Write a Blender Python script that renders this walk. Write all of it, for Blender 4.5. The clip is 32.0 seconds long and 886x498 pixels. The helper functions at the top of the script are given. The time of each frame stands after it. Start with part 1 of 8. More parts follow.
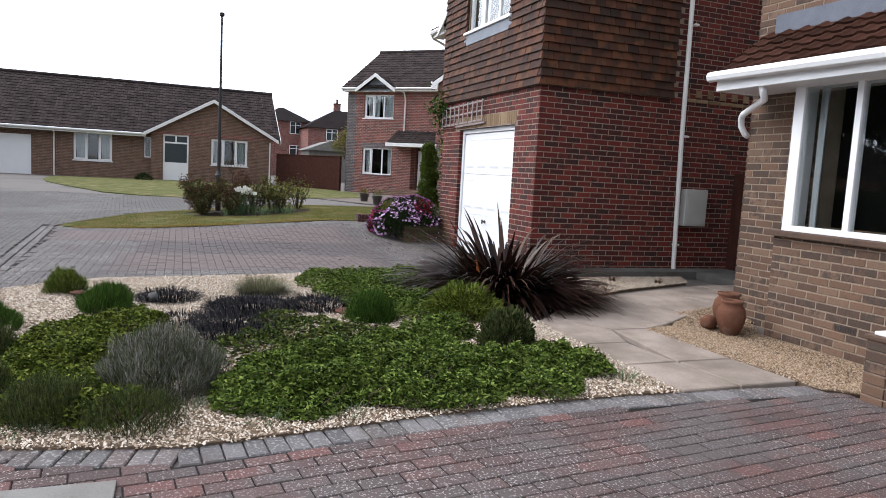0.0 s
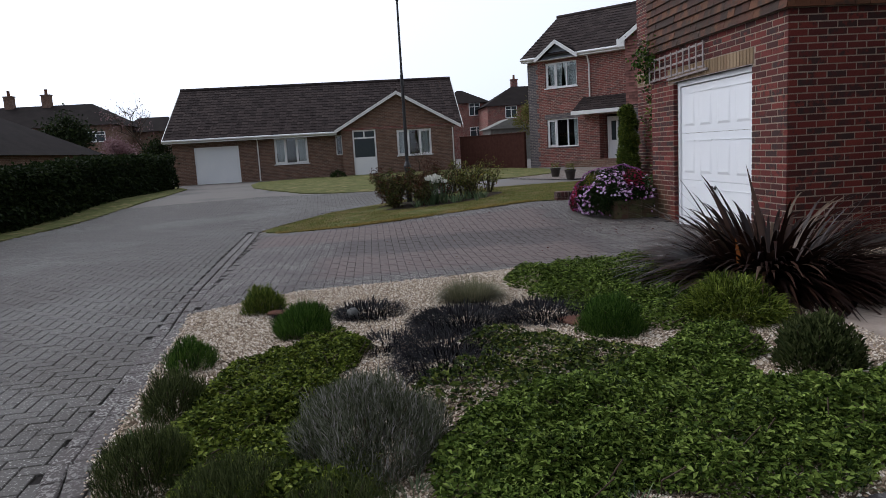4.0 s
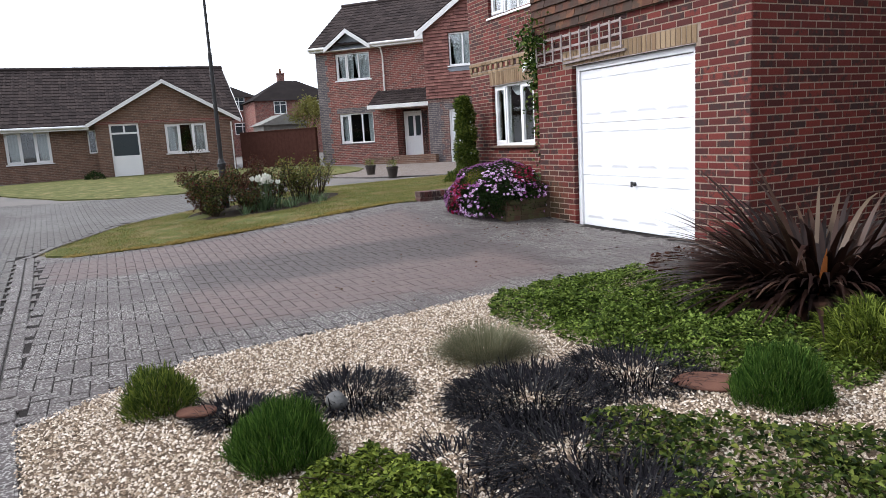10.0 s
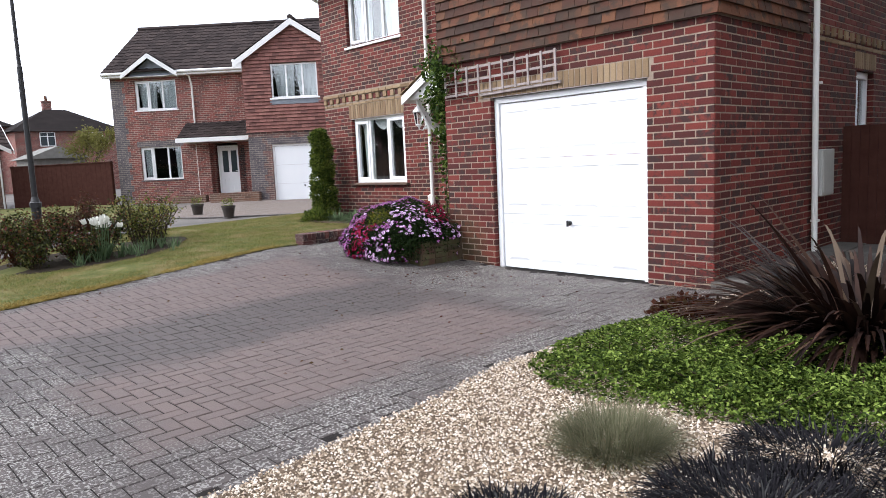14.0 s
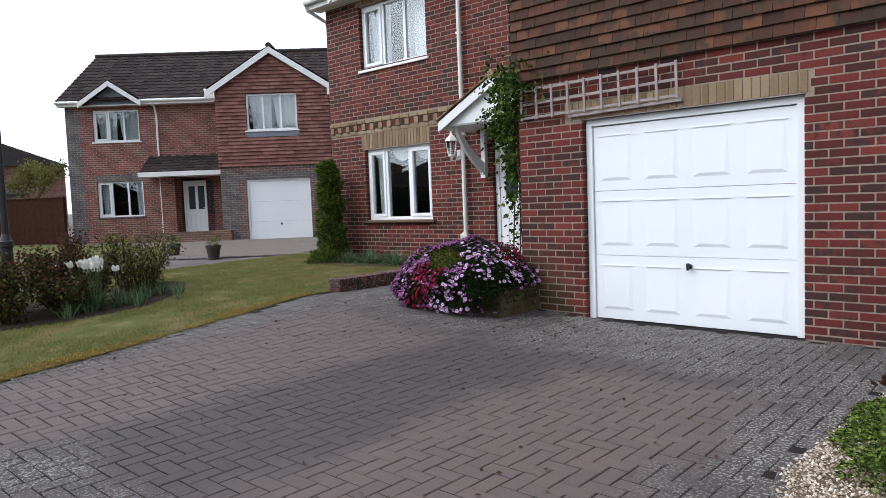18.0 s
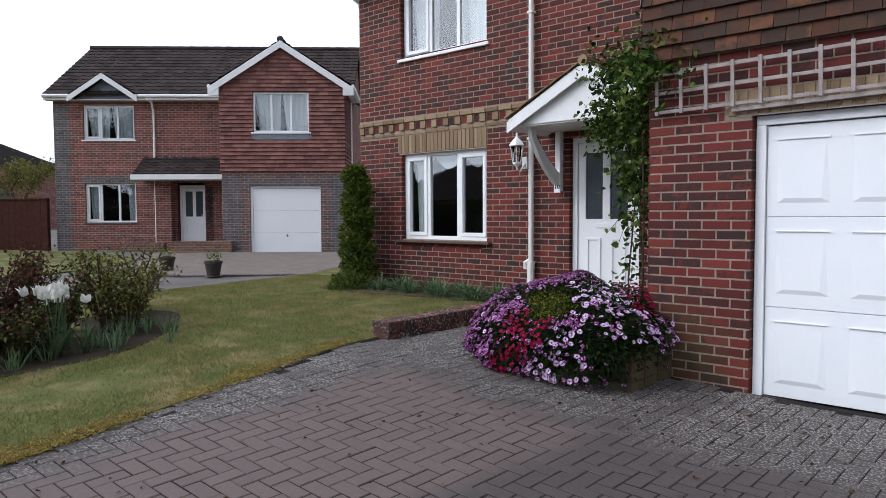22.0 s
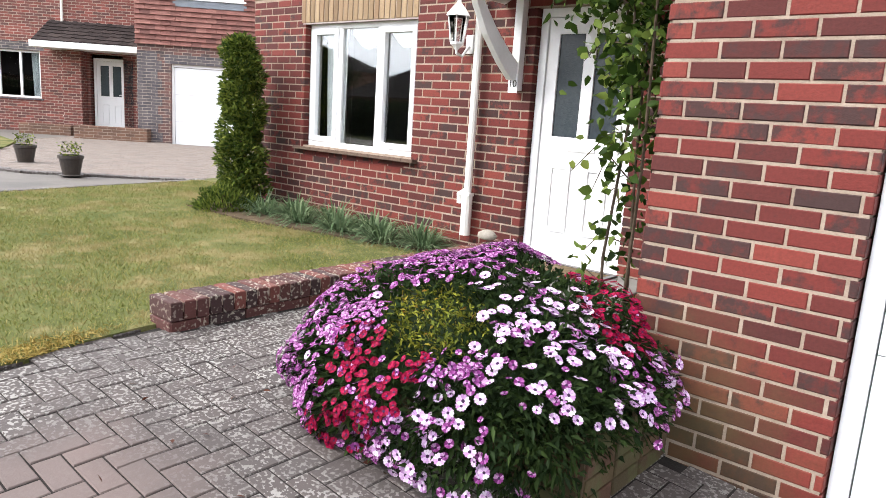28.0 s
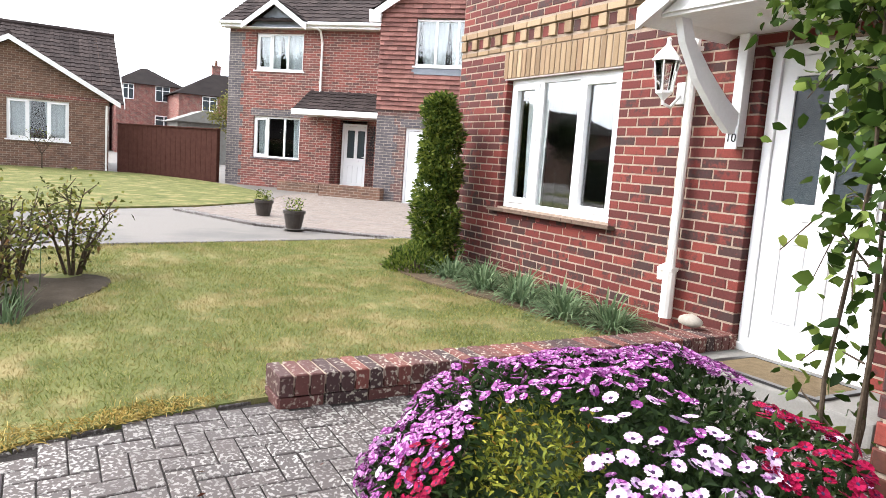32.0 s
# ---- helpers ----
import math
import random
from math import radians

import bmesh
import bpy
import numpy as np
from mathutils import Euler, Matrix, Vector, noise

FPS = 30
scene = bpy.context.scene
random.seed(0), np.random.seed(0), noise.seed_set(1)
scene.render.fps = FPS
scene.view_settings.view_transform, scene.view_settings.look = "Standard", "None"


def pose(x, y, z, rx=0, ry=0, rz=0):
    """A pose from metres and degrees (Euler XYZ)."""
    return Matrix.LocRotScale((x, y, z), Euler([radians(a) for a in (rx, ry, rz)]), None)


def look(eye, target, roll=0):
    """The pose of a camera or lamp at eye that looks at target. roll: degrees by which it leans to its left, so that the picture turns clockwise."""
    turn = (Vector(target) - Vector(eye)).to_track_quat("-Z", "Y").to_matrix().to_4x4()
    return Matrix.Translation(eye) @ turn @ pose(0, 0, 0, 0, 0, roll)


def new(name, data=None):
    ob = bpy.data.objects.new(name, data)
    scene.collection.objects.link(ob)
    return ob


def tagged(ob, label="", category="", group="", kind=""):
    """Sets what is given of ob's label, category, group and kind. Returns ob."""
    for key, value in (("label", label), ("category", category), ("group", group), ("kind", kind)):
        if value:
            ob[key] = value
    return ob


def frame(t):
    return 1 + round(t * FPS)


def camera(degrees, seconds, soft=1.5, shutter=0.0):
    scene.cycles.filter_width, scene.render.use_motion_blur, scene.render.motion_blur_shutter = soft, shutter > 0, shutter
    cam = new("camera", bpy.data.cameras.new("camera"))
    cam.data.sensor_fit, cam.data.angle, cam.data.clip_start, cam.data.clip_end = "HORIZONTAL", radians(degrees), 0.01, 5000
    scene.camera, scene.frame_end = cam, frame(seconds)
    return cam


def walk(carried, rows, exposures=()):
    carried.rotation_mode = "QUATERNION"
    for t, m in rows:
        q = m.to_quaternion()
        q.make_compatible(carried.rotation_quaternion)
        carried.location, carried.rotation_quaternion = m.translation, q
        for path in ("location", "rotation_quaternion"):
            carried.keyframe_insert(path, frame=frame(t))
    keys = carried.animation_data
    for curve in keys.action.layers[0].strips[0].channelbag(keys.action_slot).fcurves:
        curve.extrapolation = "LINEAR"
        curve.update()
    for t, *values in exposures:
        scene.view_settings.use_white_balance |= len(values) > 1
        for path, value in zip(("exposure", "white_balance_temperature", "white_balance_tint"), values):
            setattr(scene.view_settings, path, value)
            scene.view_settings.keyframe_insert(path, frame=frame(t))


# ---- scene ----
cam = camera(65.0, 32.0, 0.8)
PATH = [
    (0, (11.381, -4.545, 1.31), (9.523, -3.835, 1.098), 3.2),
    (0.5, (11.394, -4.536, 1.298), (9.516, -3.879, 1.098), 3.0),
    (1, (11.355, -4.508, 1.292), (9.456, -3.919, 1.074), 2.3),
    (1.5, (11.146, -4.514, 1.281), (9.227, -4.007, 1.041), 2.1),
    (2, (10.917, -4.53, 1.311), (8.98, -4.109, 1.046), -1.2),
    (2.5, (10.72, -4.465, 1.304), (8.772, -4.1, 1.035), -2.3),
    (3, (10.555, -4.425, 1.305), (8.6, -4.104, 1.034), -1.4),
    (3.5, (10.317, -4.503, 1.318), (8.353, -4.244, 1.039), -1.4),
    (4, (10.099, -4.532, 1.316), (8.128, -4.342, 1.034), -3.3),
    (4.5, (9.882, -4.496, 1.337), (7.906, -4.361, 1.054), -3.5),
    (6.5, (9.053, -4.871, 1.359), (7.081, -4.727, 1.057), -4.0),
    (7, (8.89, -5.021, 1.343), (6.934, -4.742, 1.033), -3.8),
    (7.5, (8.76, -5.109, 1.333), (6.882, -4.509, 0.999), -3.2),
    (8, (8.571, -5.161, 1.33), (6.753, -4.402, 0.985), -3.2),
    (8.5, (8.36, -5.26, 1.331), (6.546, -4.487, 1.002), -3.4),
    (9, (8.135, -5.459, 1.318), (6.327, -4.671, 0.993), -3.4),
    (9.5, (7.971, -5.577, 1.292), (6.173, -4.763, 0.967), -3.3),
    (10, (7.721, -5.655, 1.322), (5.935, -4.815, 0.996), -3.3),
    (10.5, (7.575, -5.786, 1.325), (5.795, -4.933, 1.003), -3.4),
    (11, (7.425, -5.967, 1.318), (5.726, -4.963, 0.995), -3.0),
    (11.5, (7.185, -6.075, 1.318), (5.599, -4.901, 0.994), -2.7),
    (12, (7.001, -6.137, 1.345), (5.433, -4.929, 1.056), -2.8),
    (12.5, (6.759, -6.251, 1.345), (5.227, -4.995, 1.069), -2.7),
    (13, (6.508, -6.304, 1.348), (5.048, -4.965, 1.067), -2.5),
    (13.5, (6.246, -6.303, 1.362), (4.813, -4.934, 1.09), -2.5),
    (14, (5.935, -6.412, 1.36), (4.479, -5.063, 1.11), -2.6),
    (14.5, (5.667, -6.506, 1.355), (4.18, -5.191, 1.11), -2.7),
    (16.5, (4.549, -6.411, 1.321), (3.079, -5.071, 1.11), -2.5),
    (17, (4.321, -6.412, 1.333), (2.9, -5.02, 1.127), -2.3),
    (17.5, (4.11, -6.499, 1.361), (2.771, -5.024, 1.174), -2.2),
    (18, (3.854, -6.459, 1.328), (2.508, -4.987, 1.186), -2.2),
    (18.5, (3.544, -6.345, 1.356), (2.163, -4.902, 1.262), -2.0),
    (19, (3.301, -6.327, 1.354), (1.892, -4.91, 1.279), -1.1),
    (19.5, (3.072, -6.235, 1.355), (1.665, -4.816, 1.278), -2.2),
    (20, (2.862, -6.098, 1.394), (1.464, -4.67, 1.316), -2.1),
    (20.5, (2.609, -6.041, 1.412), (1.252, -4.575, 1.328), -2.0),
    (21, (2.439, -5.957, 1.412), (1.172, -4.411, 1.324), -1.6),
    (21.5, (2.294, -5.789, 1.407), (1.023, -4.247, 1.32), 1.6),
    (21.7, (2.17, -5.735, 1.376), (0.899, -4.194, 1.295), 2.3),
    (22, (1.754, -5.407, 1.391), (0.419, -3.921, 1.288), -0.3),
    (22.5, (1.639, -5.204, 1.415), (0.283, -3.739, 1.302), -0.7),
    (23, (1.512, -5.05, 1.397), (0.122, -3.616, 1.284), 0.4),
    (23.5, (1.324, -4.831, 1.426), (-0.072, -3.409, 1.258), -1.6),
    (24, (1.228, -4.576, 1.424), (-0.133, -3.128, 1.194), -1.6),
    (24.5, (1.14, -4.355, 1.424), (-0.222, -2.91, 1.182), -1.7),
    (25, (0.978, -4.092, 1.43), (-0.364, -2.64, 1.132), -1.7),
    (25.5, (0.882, -3.865, 1.42), (-0.384, -2.356, 1.07), -1.6),
    (26, (0.806, -3.636, 1.436), (-0.448, -2.12, 1.072), -1.6),
    (26.5, (0.588, -3.392, 1.436), (-0.644, -1.864, 1.051), -1.6),
    (28.5, (0.387, -2.614, 1.415), (-0.889, -1.12, 1.038), 4.6),
    (29, (0.353, -2.469, 1.393), (-0.934, -0.986, 1.013), 3.0),
    (29.5, (0.389, -2.336, 1.378), (-0.921, -0.873, 1.001), 5.0),
    (30, (0.391, -2.238, 1.366), (-0.944, -0.8, 0.98), 7.9),
    (30.5, (0.277, -2.129, 1.363), (-1.103, -0.74, 0.957), 7.8),
    (31, (0.192, -2.065, 1.38), (-1.251, -0.742, 0.97), 6.4),
    (31.5, (0.161, -2.025, 1.397), (-1.388, -0.816, 1.025), 4.4),
    (32, (0.156, -1.982, 1.412), (-1.559, -0.984, 1.164), 4.2),
]
EXPOSURES = [
    (0, 0.42, 6350, 15), (1, 0.04, 6350, 14), (2, -0.2, 6300, 15), (3, -0.42, 6250, 15), (4, -0.5, 6200, 15), (7, -0.92, 6700, 17), (8, -0.7, 6600, 18),
    (8.6, 0.16, 6350, 15), (9, 0.42, 6350, 15), (11, 0.53, 6350, 15), (13, 0.7, 6350, 15), (14.5, 0.65, 6350, 15), (17, -0.16, 6100, 12), (18, 0.07, 6150, 12), (19, -0.52, 6050, 14),
    (20, -0.58, 6050, 15), (21, -0.38, 6050, 15), (22, -0.07, 6100, 14), (23, 0.22, 6300, 15), (24, 0.64, 6450, 15), (25, 0.79, 6500, 15), (26, 0.81, 6550, 14),
    (28.5, 1.5, 6700, 13), (30, 1.6, 6750, 12), (31, 1.6, 6800, 12), (32, 1.62, 6650, 13),
]
walk(cam, [(t, look(eye, target, roll)) for t, eye, target, roll in PATH], EXPOSURES)

# ---- world and light ----
world = bpy.data.worlds.new("world")
scene.world = world
world.use_nodes = True
wn, wl = world.node_tree.nodes, world.node_tree.links
sky = wn.new("ShaderNodeTexSky")
sky.sky_type = "NISHITA"
sky.sun_disc = False
sky.sun_elevation, sky.sun_rotation = radians(42), radians(216)
sky.dust_density, sky.air_density = 6.0, 1.0
soften = wn.new("ShaderNodeHueSaturation")
soften.inputs["Saturation"].default_value = 0.12
wl.new(sky.outputs[0], soften.inputs["Color"])
clear = wn["Background"]
clear.inputs[1].default_value = 0.05
wl.new(soften.outputs[0], clear.inputs[0])
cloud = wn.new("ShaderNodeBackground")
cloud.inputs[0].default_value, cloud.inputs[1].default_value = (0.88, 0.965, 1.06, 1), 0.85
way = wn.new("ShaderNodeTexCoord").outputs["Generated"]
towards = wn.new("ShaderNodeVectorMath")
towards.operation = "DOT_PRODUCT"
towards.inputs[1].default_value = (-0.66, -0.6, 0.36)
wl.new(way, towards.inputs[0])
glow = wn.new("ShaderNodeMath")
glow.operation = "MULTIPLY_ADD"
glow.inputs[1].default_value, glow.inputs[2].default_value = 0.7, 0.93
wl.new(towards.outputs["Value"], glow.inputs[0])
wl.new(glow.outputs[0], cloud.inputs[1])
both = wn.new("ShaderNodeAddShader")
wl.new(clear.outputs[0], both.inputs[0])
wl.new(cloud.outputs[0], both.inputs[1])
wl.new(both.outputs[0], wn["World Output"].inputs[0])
sun_data = bpy.data.lights.new("sun", "SUN")
sun_data.energy, sun_data.angle, sun_data.color = 1.3, radians(34), (1.0, 0.98, 0.95)
sun = new("sun", sun_data)
sun.matrix_world = look((0, 0, 20), (13, 18, 0))


# ---- materials ----
def ramp(nt, source, stops):
    r = nt.nodes.new("ShaderNodeValToRGB")
    e = r.color_ramp.elements
    while len(e) < len(stops):
        e.new(0.5)
    for el, (p, c) in zip(e, stops):
        el.position, el.color = p, (*c, 1)
    nt.links.new(source, r.inputs[0])
    return r.outputs[0]


def noise_tex(nt, vec, scale, detail=4.0, rough=0.55):
    n = nt.nodes.new("ShaderNodeTexNoise")
    n.inputs["Scale"].default_value, n.inputs["Detail"].default_value, n.inputs["Roughness"].default_value = scale, detail, rough
    nt.links.new(vec, n.inputs["Vector"])
    return n.outputs["Fac"]


def mixed(nt, fac, a, b, how="MIX"):
    m = nt.nodes.new("ShaderNodeMix")
    m.data_type, m.blend_type = "RGBA", how
    for socket, v in ((m.inputs[0], fac), (m.inputs[6], a), (m.inputs[7], b)):
        if hasattr(v, "is_output"):
            nt.links.new(v, socket)
        elif isinstance(v, tuple):
            socket.default_value = (*v, 1)
        else:
            socket.default_value = v
    return m.outputs[2]


def maths(nt, op, a, b=0.0):
    m = nt.nodes.new("ShaderNodeMath")
    m.operation = op
    for socket, v in ((m.inputs[0], a), (m.inputs[1], b)):
        if hasattr(v, "is_output"):
            nt.links.new(v, socket)
        else:
            socket.default_value = v
    return m.outputs[0]


def start_mat(name):
    m = bpy.data.materials.new(name)
    m.use_nodes = True
    nt = m.node_tree
    co = nt.nodes.new("ShaderNodeTexCoord").outputs["Object"]
    return m, nt, nt.nodes["Principled BSDF"], co


def bumped(nt, bsdf, height, strength, dist=0.01):
    b = nt.nodes.new("ShaderNodeBump")
    b.inputs["Strength"].default_value, b.inputs["Distance"].default_value = strength, dist
    nt.links.new(height, b.inputs["Height"])
    nt.links.new(b.outputs[0], bsdf.inputs["Normal"])


def geo_random(nt, pieces):
    """A random number for each piece: by object, or by loose island of a joined mesh."""
    if pieces == "object":
        return nt.nodes.new("ShaderNodeObjectInfo").outputs["Random"]
    return nt.nodes.new("ShaderNodeNewGeometry").outputs["Random Per Island"]


def surf(name, a, b, scale=8.0, rough=0.6, bump=0.2, fine=60.0, metal=0.0, stain=None, spec=0.5, coords=None, pieces=None, spread=0.0, stain_scale=0.8, stain_at=(0.45, 0.7)):
    """A surface that varies between two colours at two scales, with fine relief, and stains if asked for."""
    m, nt, bsdf, co = start_mat(name)
    if coords == "world":
        co = nt.nodes.new("ShaderNodeNewGeometry").outputs["Position"]
    big, small = noise_tex(nt, co, scale), noise_tex(nt, co, fine, 3.0)
    fac = maths(nt, "ADD", maths(nt, "MULTIPLY", big, 0.65), maths(nt, "MULTIPLY", small, 0.35))
    col = ramp(nt, fac, [(0.35, a), (0.65, b)])
    if pieces:
        r = geo_random(nt, pieces)
        v = nt.nodes.new("ShaderNodeHueSaturation")
        nt.links.new(maths(nt, "ADD", maths(nt, "MULTIPLY", r, 2 * spread), 1.0 - spread), v.inputs["Value"])
        nt.links.new(col, v.inputs["Color"])
        col = v.outputs[0]
    if stain:
        s = ramp(nt, noise_tex(nt, co, stain_scale, 5.0, 0.65), [(stain_at[0], (0, 0, 0)), (stain_at[1], (1, 1, 1))])
        col = mixed(nt, s, col, stain)
    nt.links.new(col, bsdf.inputs["Base Color"])
    bsdf.inputs["Roughness"].default_value, bsdf.inputs["Metallic"].default_value = rough, metal
    bsdf.inputs["Specular IOR Level"].default_value = spec if rough < 0.7 else min(spec, 0.05)
    if bump:
        bumped(nt, bsdf, small, bump)
    return m


def piece_mat(name, stops, pieces, rough=0.8, grain=70.0, bump=0.35, blotch=None, spread=0.25, speck=None, speck_at=(0.62, 0.7), speck_scale=160.0, speck_in=None, patch=None, patch_at=(0.5, 0.62), patch_scale=0.5, moss=None, smear=None, tracks=None, gloss=0.3):
    """Bricks, blocks and tiles: a colour by piece from the stops, grain, blotches, lichen specks and weathered patches."""
    m, nt, bsdf, co = start_mat(name)
    pos = nt.nodes.new("ShaderNodeNewGeometry").outputs["Position"]
    r = geo_random(nt, pieces)
    rr = nt.nodes.new("ShaderNodeTexWhiteNoise")
    rr.noise_dimensions = "1D"
    nt.links.new(r, rr.inputs["W"])
    col = ramp(nt, rr.outputs["Value"], stops)
    if smear:
        burnt = nt.nodes.new("ShaderNodeTexWhiteNoise")
        burnt.noise_dimensions = "1D"
        nt.links.new(maths(nt, "ADD", maths(nt, "MULTIPLY", r, 3.7), 5.3), burnt.inputs["W"])
        over = maths(nt, "ADD", maths(nt, "MULTIPLY", noise_tex(nt, pos, 12.0, 5.0, 0.65), 1.05), maths(nt, "MULTIPLY", burnt.outputs["Value"], 0.42))
        col = mixed(nt, ramp(nt, over, [(0.77, (0, 0, 0)), (0.93, (0.95, 0.95, 0.95))]), col, smear)
    g = noise_tex(nt, pos, grain, 4.0, 0.65)
    v = nt.nodes.new("ShaderNodeHueSaturation")
    nt.links.new(maths(nt, "ADD", maths(nt, "MULTIPLY", g, 2 * spread), 1.0 - spread), v.inputs["Value"])
    nt.links.new(col, v.inputs["Color"])
    col = v.outputs[0]
    if blotch:
        f = ramp(nt, noise_tex(nt, pos, 7.0, 4.0, 0.6), [(0.49, (0, 0, 0)), (0.6, (0.9, 0.9, 0.9))])
        col = mixed(nt, f, col, blotch)
    if patch:
        f = ramp(nt, noise_tex(nt, pos, patch_scale, 4.0, 0.6), [(patch_at[0], (0, 0, 0)), (patch_at[1], (0.85, 0.85, 0.85))])
        col = mixed(nt, f, col, patch)
    if tracks:
        # two strips worn clean by wheels, running straight up the drive
        axes = nt.nodes.new("ShaderNodeSeparateXYZ")
        nt.links.new(pos, axes.inputs[0])
        wobble = maths(nt, "MULTIPLY", noise_tex(nt, pos, 1.1, 4.0, 0.6), 0.9)
        clean = smooth = None
        for n, (cx, half, y0, y1) in enumerate((*tracks[0], tracks[3])):
            dx = maths(nt, "SUBTRACT", maths(nt, "ABSOLUTE", maths(nt, "SUBTRACT", axes.outputs[0], cx)), half)
            dy = maths(nt, "SUBTRACT", maths(nt, "ABSOLUTE", maths(nt, "SUBTRACT", axes.outputs[1], (y0 + y1) / 2)), (y1 - y0) / 2)
            d = maths(nt, "ADD", maths(nt, "MAXIMUM", dx, dy), wobble)
            if n == len(tracks[0]):
                smooth = ramp(nt, d, [(0.3, (1, 1, 1)), (0.75, (0, 0, 0))])
            else:
                clean = d if clean is None else maths(nt, "MINIMUM", clean, d)
        worn = ramp(nt, clean, [(0.3, (1, 1, 1)), (0.62, (0, 0, 0))])
        col = mixed(nt, maths(nt, "MULTIPLY", worn, 0.85), mixed(nt, 0.8, col, tracks[2]), mixed(nt, 0.6, col, tracks[1]))
    if moss:
        far = nt.nodes.new("ShaderNodeVectorMath")
        far.operation = "DISTANCE"
        nt.links.new(pos, far.inputs[0])
        far.inputs[1].default_value = moss[0]
        d = maths(nt, "ADD", far.outputs["Value"], maths(nt, "MULTIPLY", noise_tex(nt, pos, 6.0, 4.0, 0.65), moss[1]))
        col = mixed(nt, ramp(nt, d, [(0.7 * moss[1], (0.7, 0.7, 0.7)), (1.3 * moss[1], (0, 0, 0))]), col, moss[2])
    if speck:
        f = ramp(nt, noise_tex(nt, pos, speck_scale, 2.0, 0.5), [(speck_at[0], (0, 0, 0)), (speck_at[1], (1, 1, 1))])
        if speck_in:
            f = maths(nt, "MULTIPLY", f, ramp(nt, noise_tex(nt, pos, speck_in, 4.0, 0.6), [(0.36, (0.35, 0.35, 0.35)), (0.53, (1, 1, 1))]))
        if tracks:
            f = maths(nt, "MULTIPLY", f, ramp(nt, maths(nt, "MAXIMUM", worn, smooth), [(0.0, (1, 1, 1)), (0.8, (0.05, 0.05, 0.05))]))
        zone = ramp(nt, noise_tex(nt, pos, 0.9, 3.0), [(0.36, (0.4, 0.4, 0.4)), (0.6, (0.85, 0.85, 0.85))])
        col = mixed(nt, maths(nt, "MULTIPLY", f, zone), col, speck)
    nt.links.new(col, bsdf.inputs["Base Color"])
    bsdf.inputs["Roughness"].default_value = rough
    bsdf.inputs["Specular IOR Level"].default_value = gloss
    bumped(nt, bsdf, g, bump, 0.006)
    return m


def far_brick(name, a, b, mortar, width=0.225, row=0.075):
    """Brickwork too far off to pick apart: courses from a Brick Texture at true size."""
    m, nt, bsdf, co = start_mat(name)
    sep = nt.nodes.new("ShaderNodeSeparateXYZ")
    nt.links.new(co, sep.inputs[0])
    cmb = nt.nodes.new("ShaderNodeCombineXYZ")
    nt.links.new(maths(nt, "ADD", sep.outputs[0], sep.outputs[1]), cmb.inputs[0])
    nt.links.new(sep.outputs[2], cmb.inputs[1])
    br = nt.nodes.new("ShaderNodeTexBrick")
    br.inputs["Scale"].default_value = 1.0
    br.inputs["Brick Width"].default_value, br.inputs["Row Height"].default_value = width, row
    br.inputs["Mortar Size"].default_value = 0.006
    br.inputs["Color1"].default_value, br.inputs["Color2"].default_value, br.inputs["Mortar"].default_value = (*a, 1), (*b, 1), (*mortar, 1)
    nt.links.new(cmb.outputs[0], br.inputs["Vector"])
    v = nt.nodes.new("ShaderNodeHueSaturation")
    nt.links.new(maths(nt, "ADD", maths(nt, "MULTIPLY", noise_tex(nt, co, 3.0), 0.9), 0.55), v.inputs["Value"])
    nt.links.new(br.outputs["Color"], v.inputs["Color"])
    nt.links.new(v.outputs[0], bsdf.inputs["Base Color"])
    bsdf.inputs["Roughness"].default_value, bsdf.inputs["Specular IOR Level"].default_value = 0.85, 0.05
    bumped(nt, bsdf, br.outputs["Fac"], -0.4, 0.01)
    return m


def glass_mat(name, tint=(0.8, 0.85, 0.85)):
    m, nt, bsdf, co = start_mat(name)
    bsdf.inputs["Base Color"].default_value = (*tint, 1)
    bsdf.inputs["Roughness"].default_value = 0.02
    bsdf.inputs["Transmission Weight"].default_value = 1.0
    bsdf.inputs["IOR"].default_value = 1.85
    return m


RED = [(0.0, (0.054, 0.0135, 0.0116)), (0.35, (0.092, 0.0163, 0.0132)), (0.7, (0.126, 0.0205, 0.0156)), (1.0, (0.162, 0.031, 0.022))]
MOSS = ((-0.62, -0.05, 0.2), 0.75, (0.075, 0.055, 0.022))
M_BRICK = piece_mat("brick_red", RED, "object", moss=MOSS, smear=(0.037, 0.0185, 0.017), spread=0.4)
M_BRICKS = piece_mat("brick_red_joined", RED, "island", moss=MOSS, smear=(0.037, 0.0185, 0.017), spread=0.4)
BUFF = [(0.0, (0.15, 0.095, 0.052)), (0.35, (0.235, 0.16, 0.09)), (0.7, (0.3, 0.215, 0.13)), (1.0, (0.2, 0.125, 0.07))]
M_BUFF = piece_mat("brick_buff", BUFF, "object", spread=0.25)
M_BUFFS = piece_mat("brick_buff_joined", BUFF, "island", spread=0.25)
BROWN = [(0.0, (0.06, 0.04, 0.03)), (0.3, (0.11, 0.064, 0.042)), (0.6, (0.15, 0.088, 0.056)), (0.85, (0.165, 0.105, 0.07)), (1.0, (0.08, 0.05, 0.036))]
M_BROWN = piece_mat("brick_brown", BROWN, "object", spread=0.3, smear=(0.062, 0.044, 0.034))
M_BROWNS = piece_mat("brick_brown_joined", BROWN, "island", spread=0.3, smear=(0.062, 0.044, 0.034))
M_MORTAR = surf("mortar", (0.225, 0.172, 0.132), (0.325, 0.262, 0.207), 12, 0.95, 0.4, 150, spec=0.2)
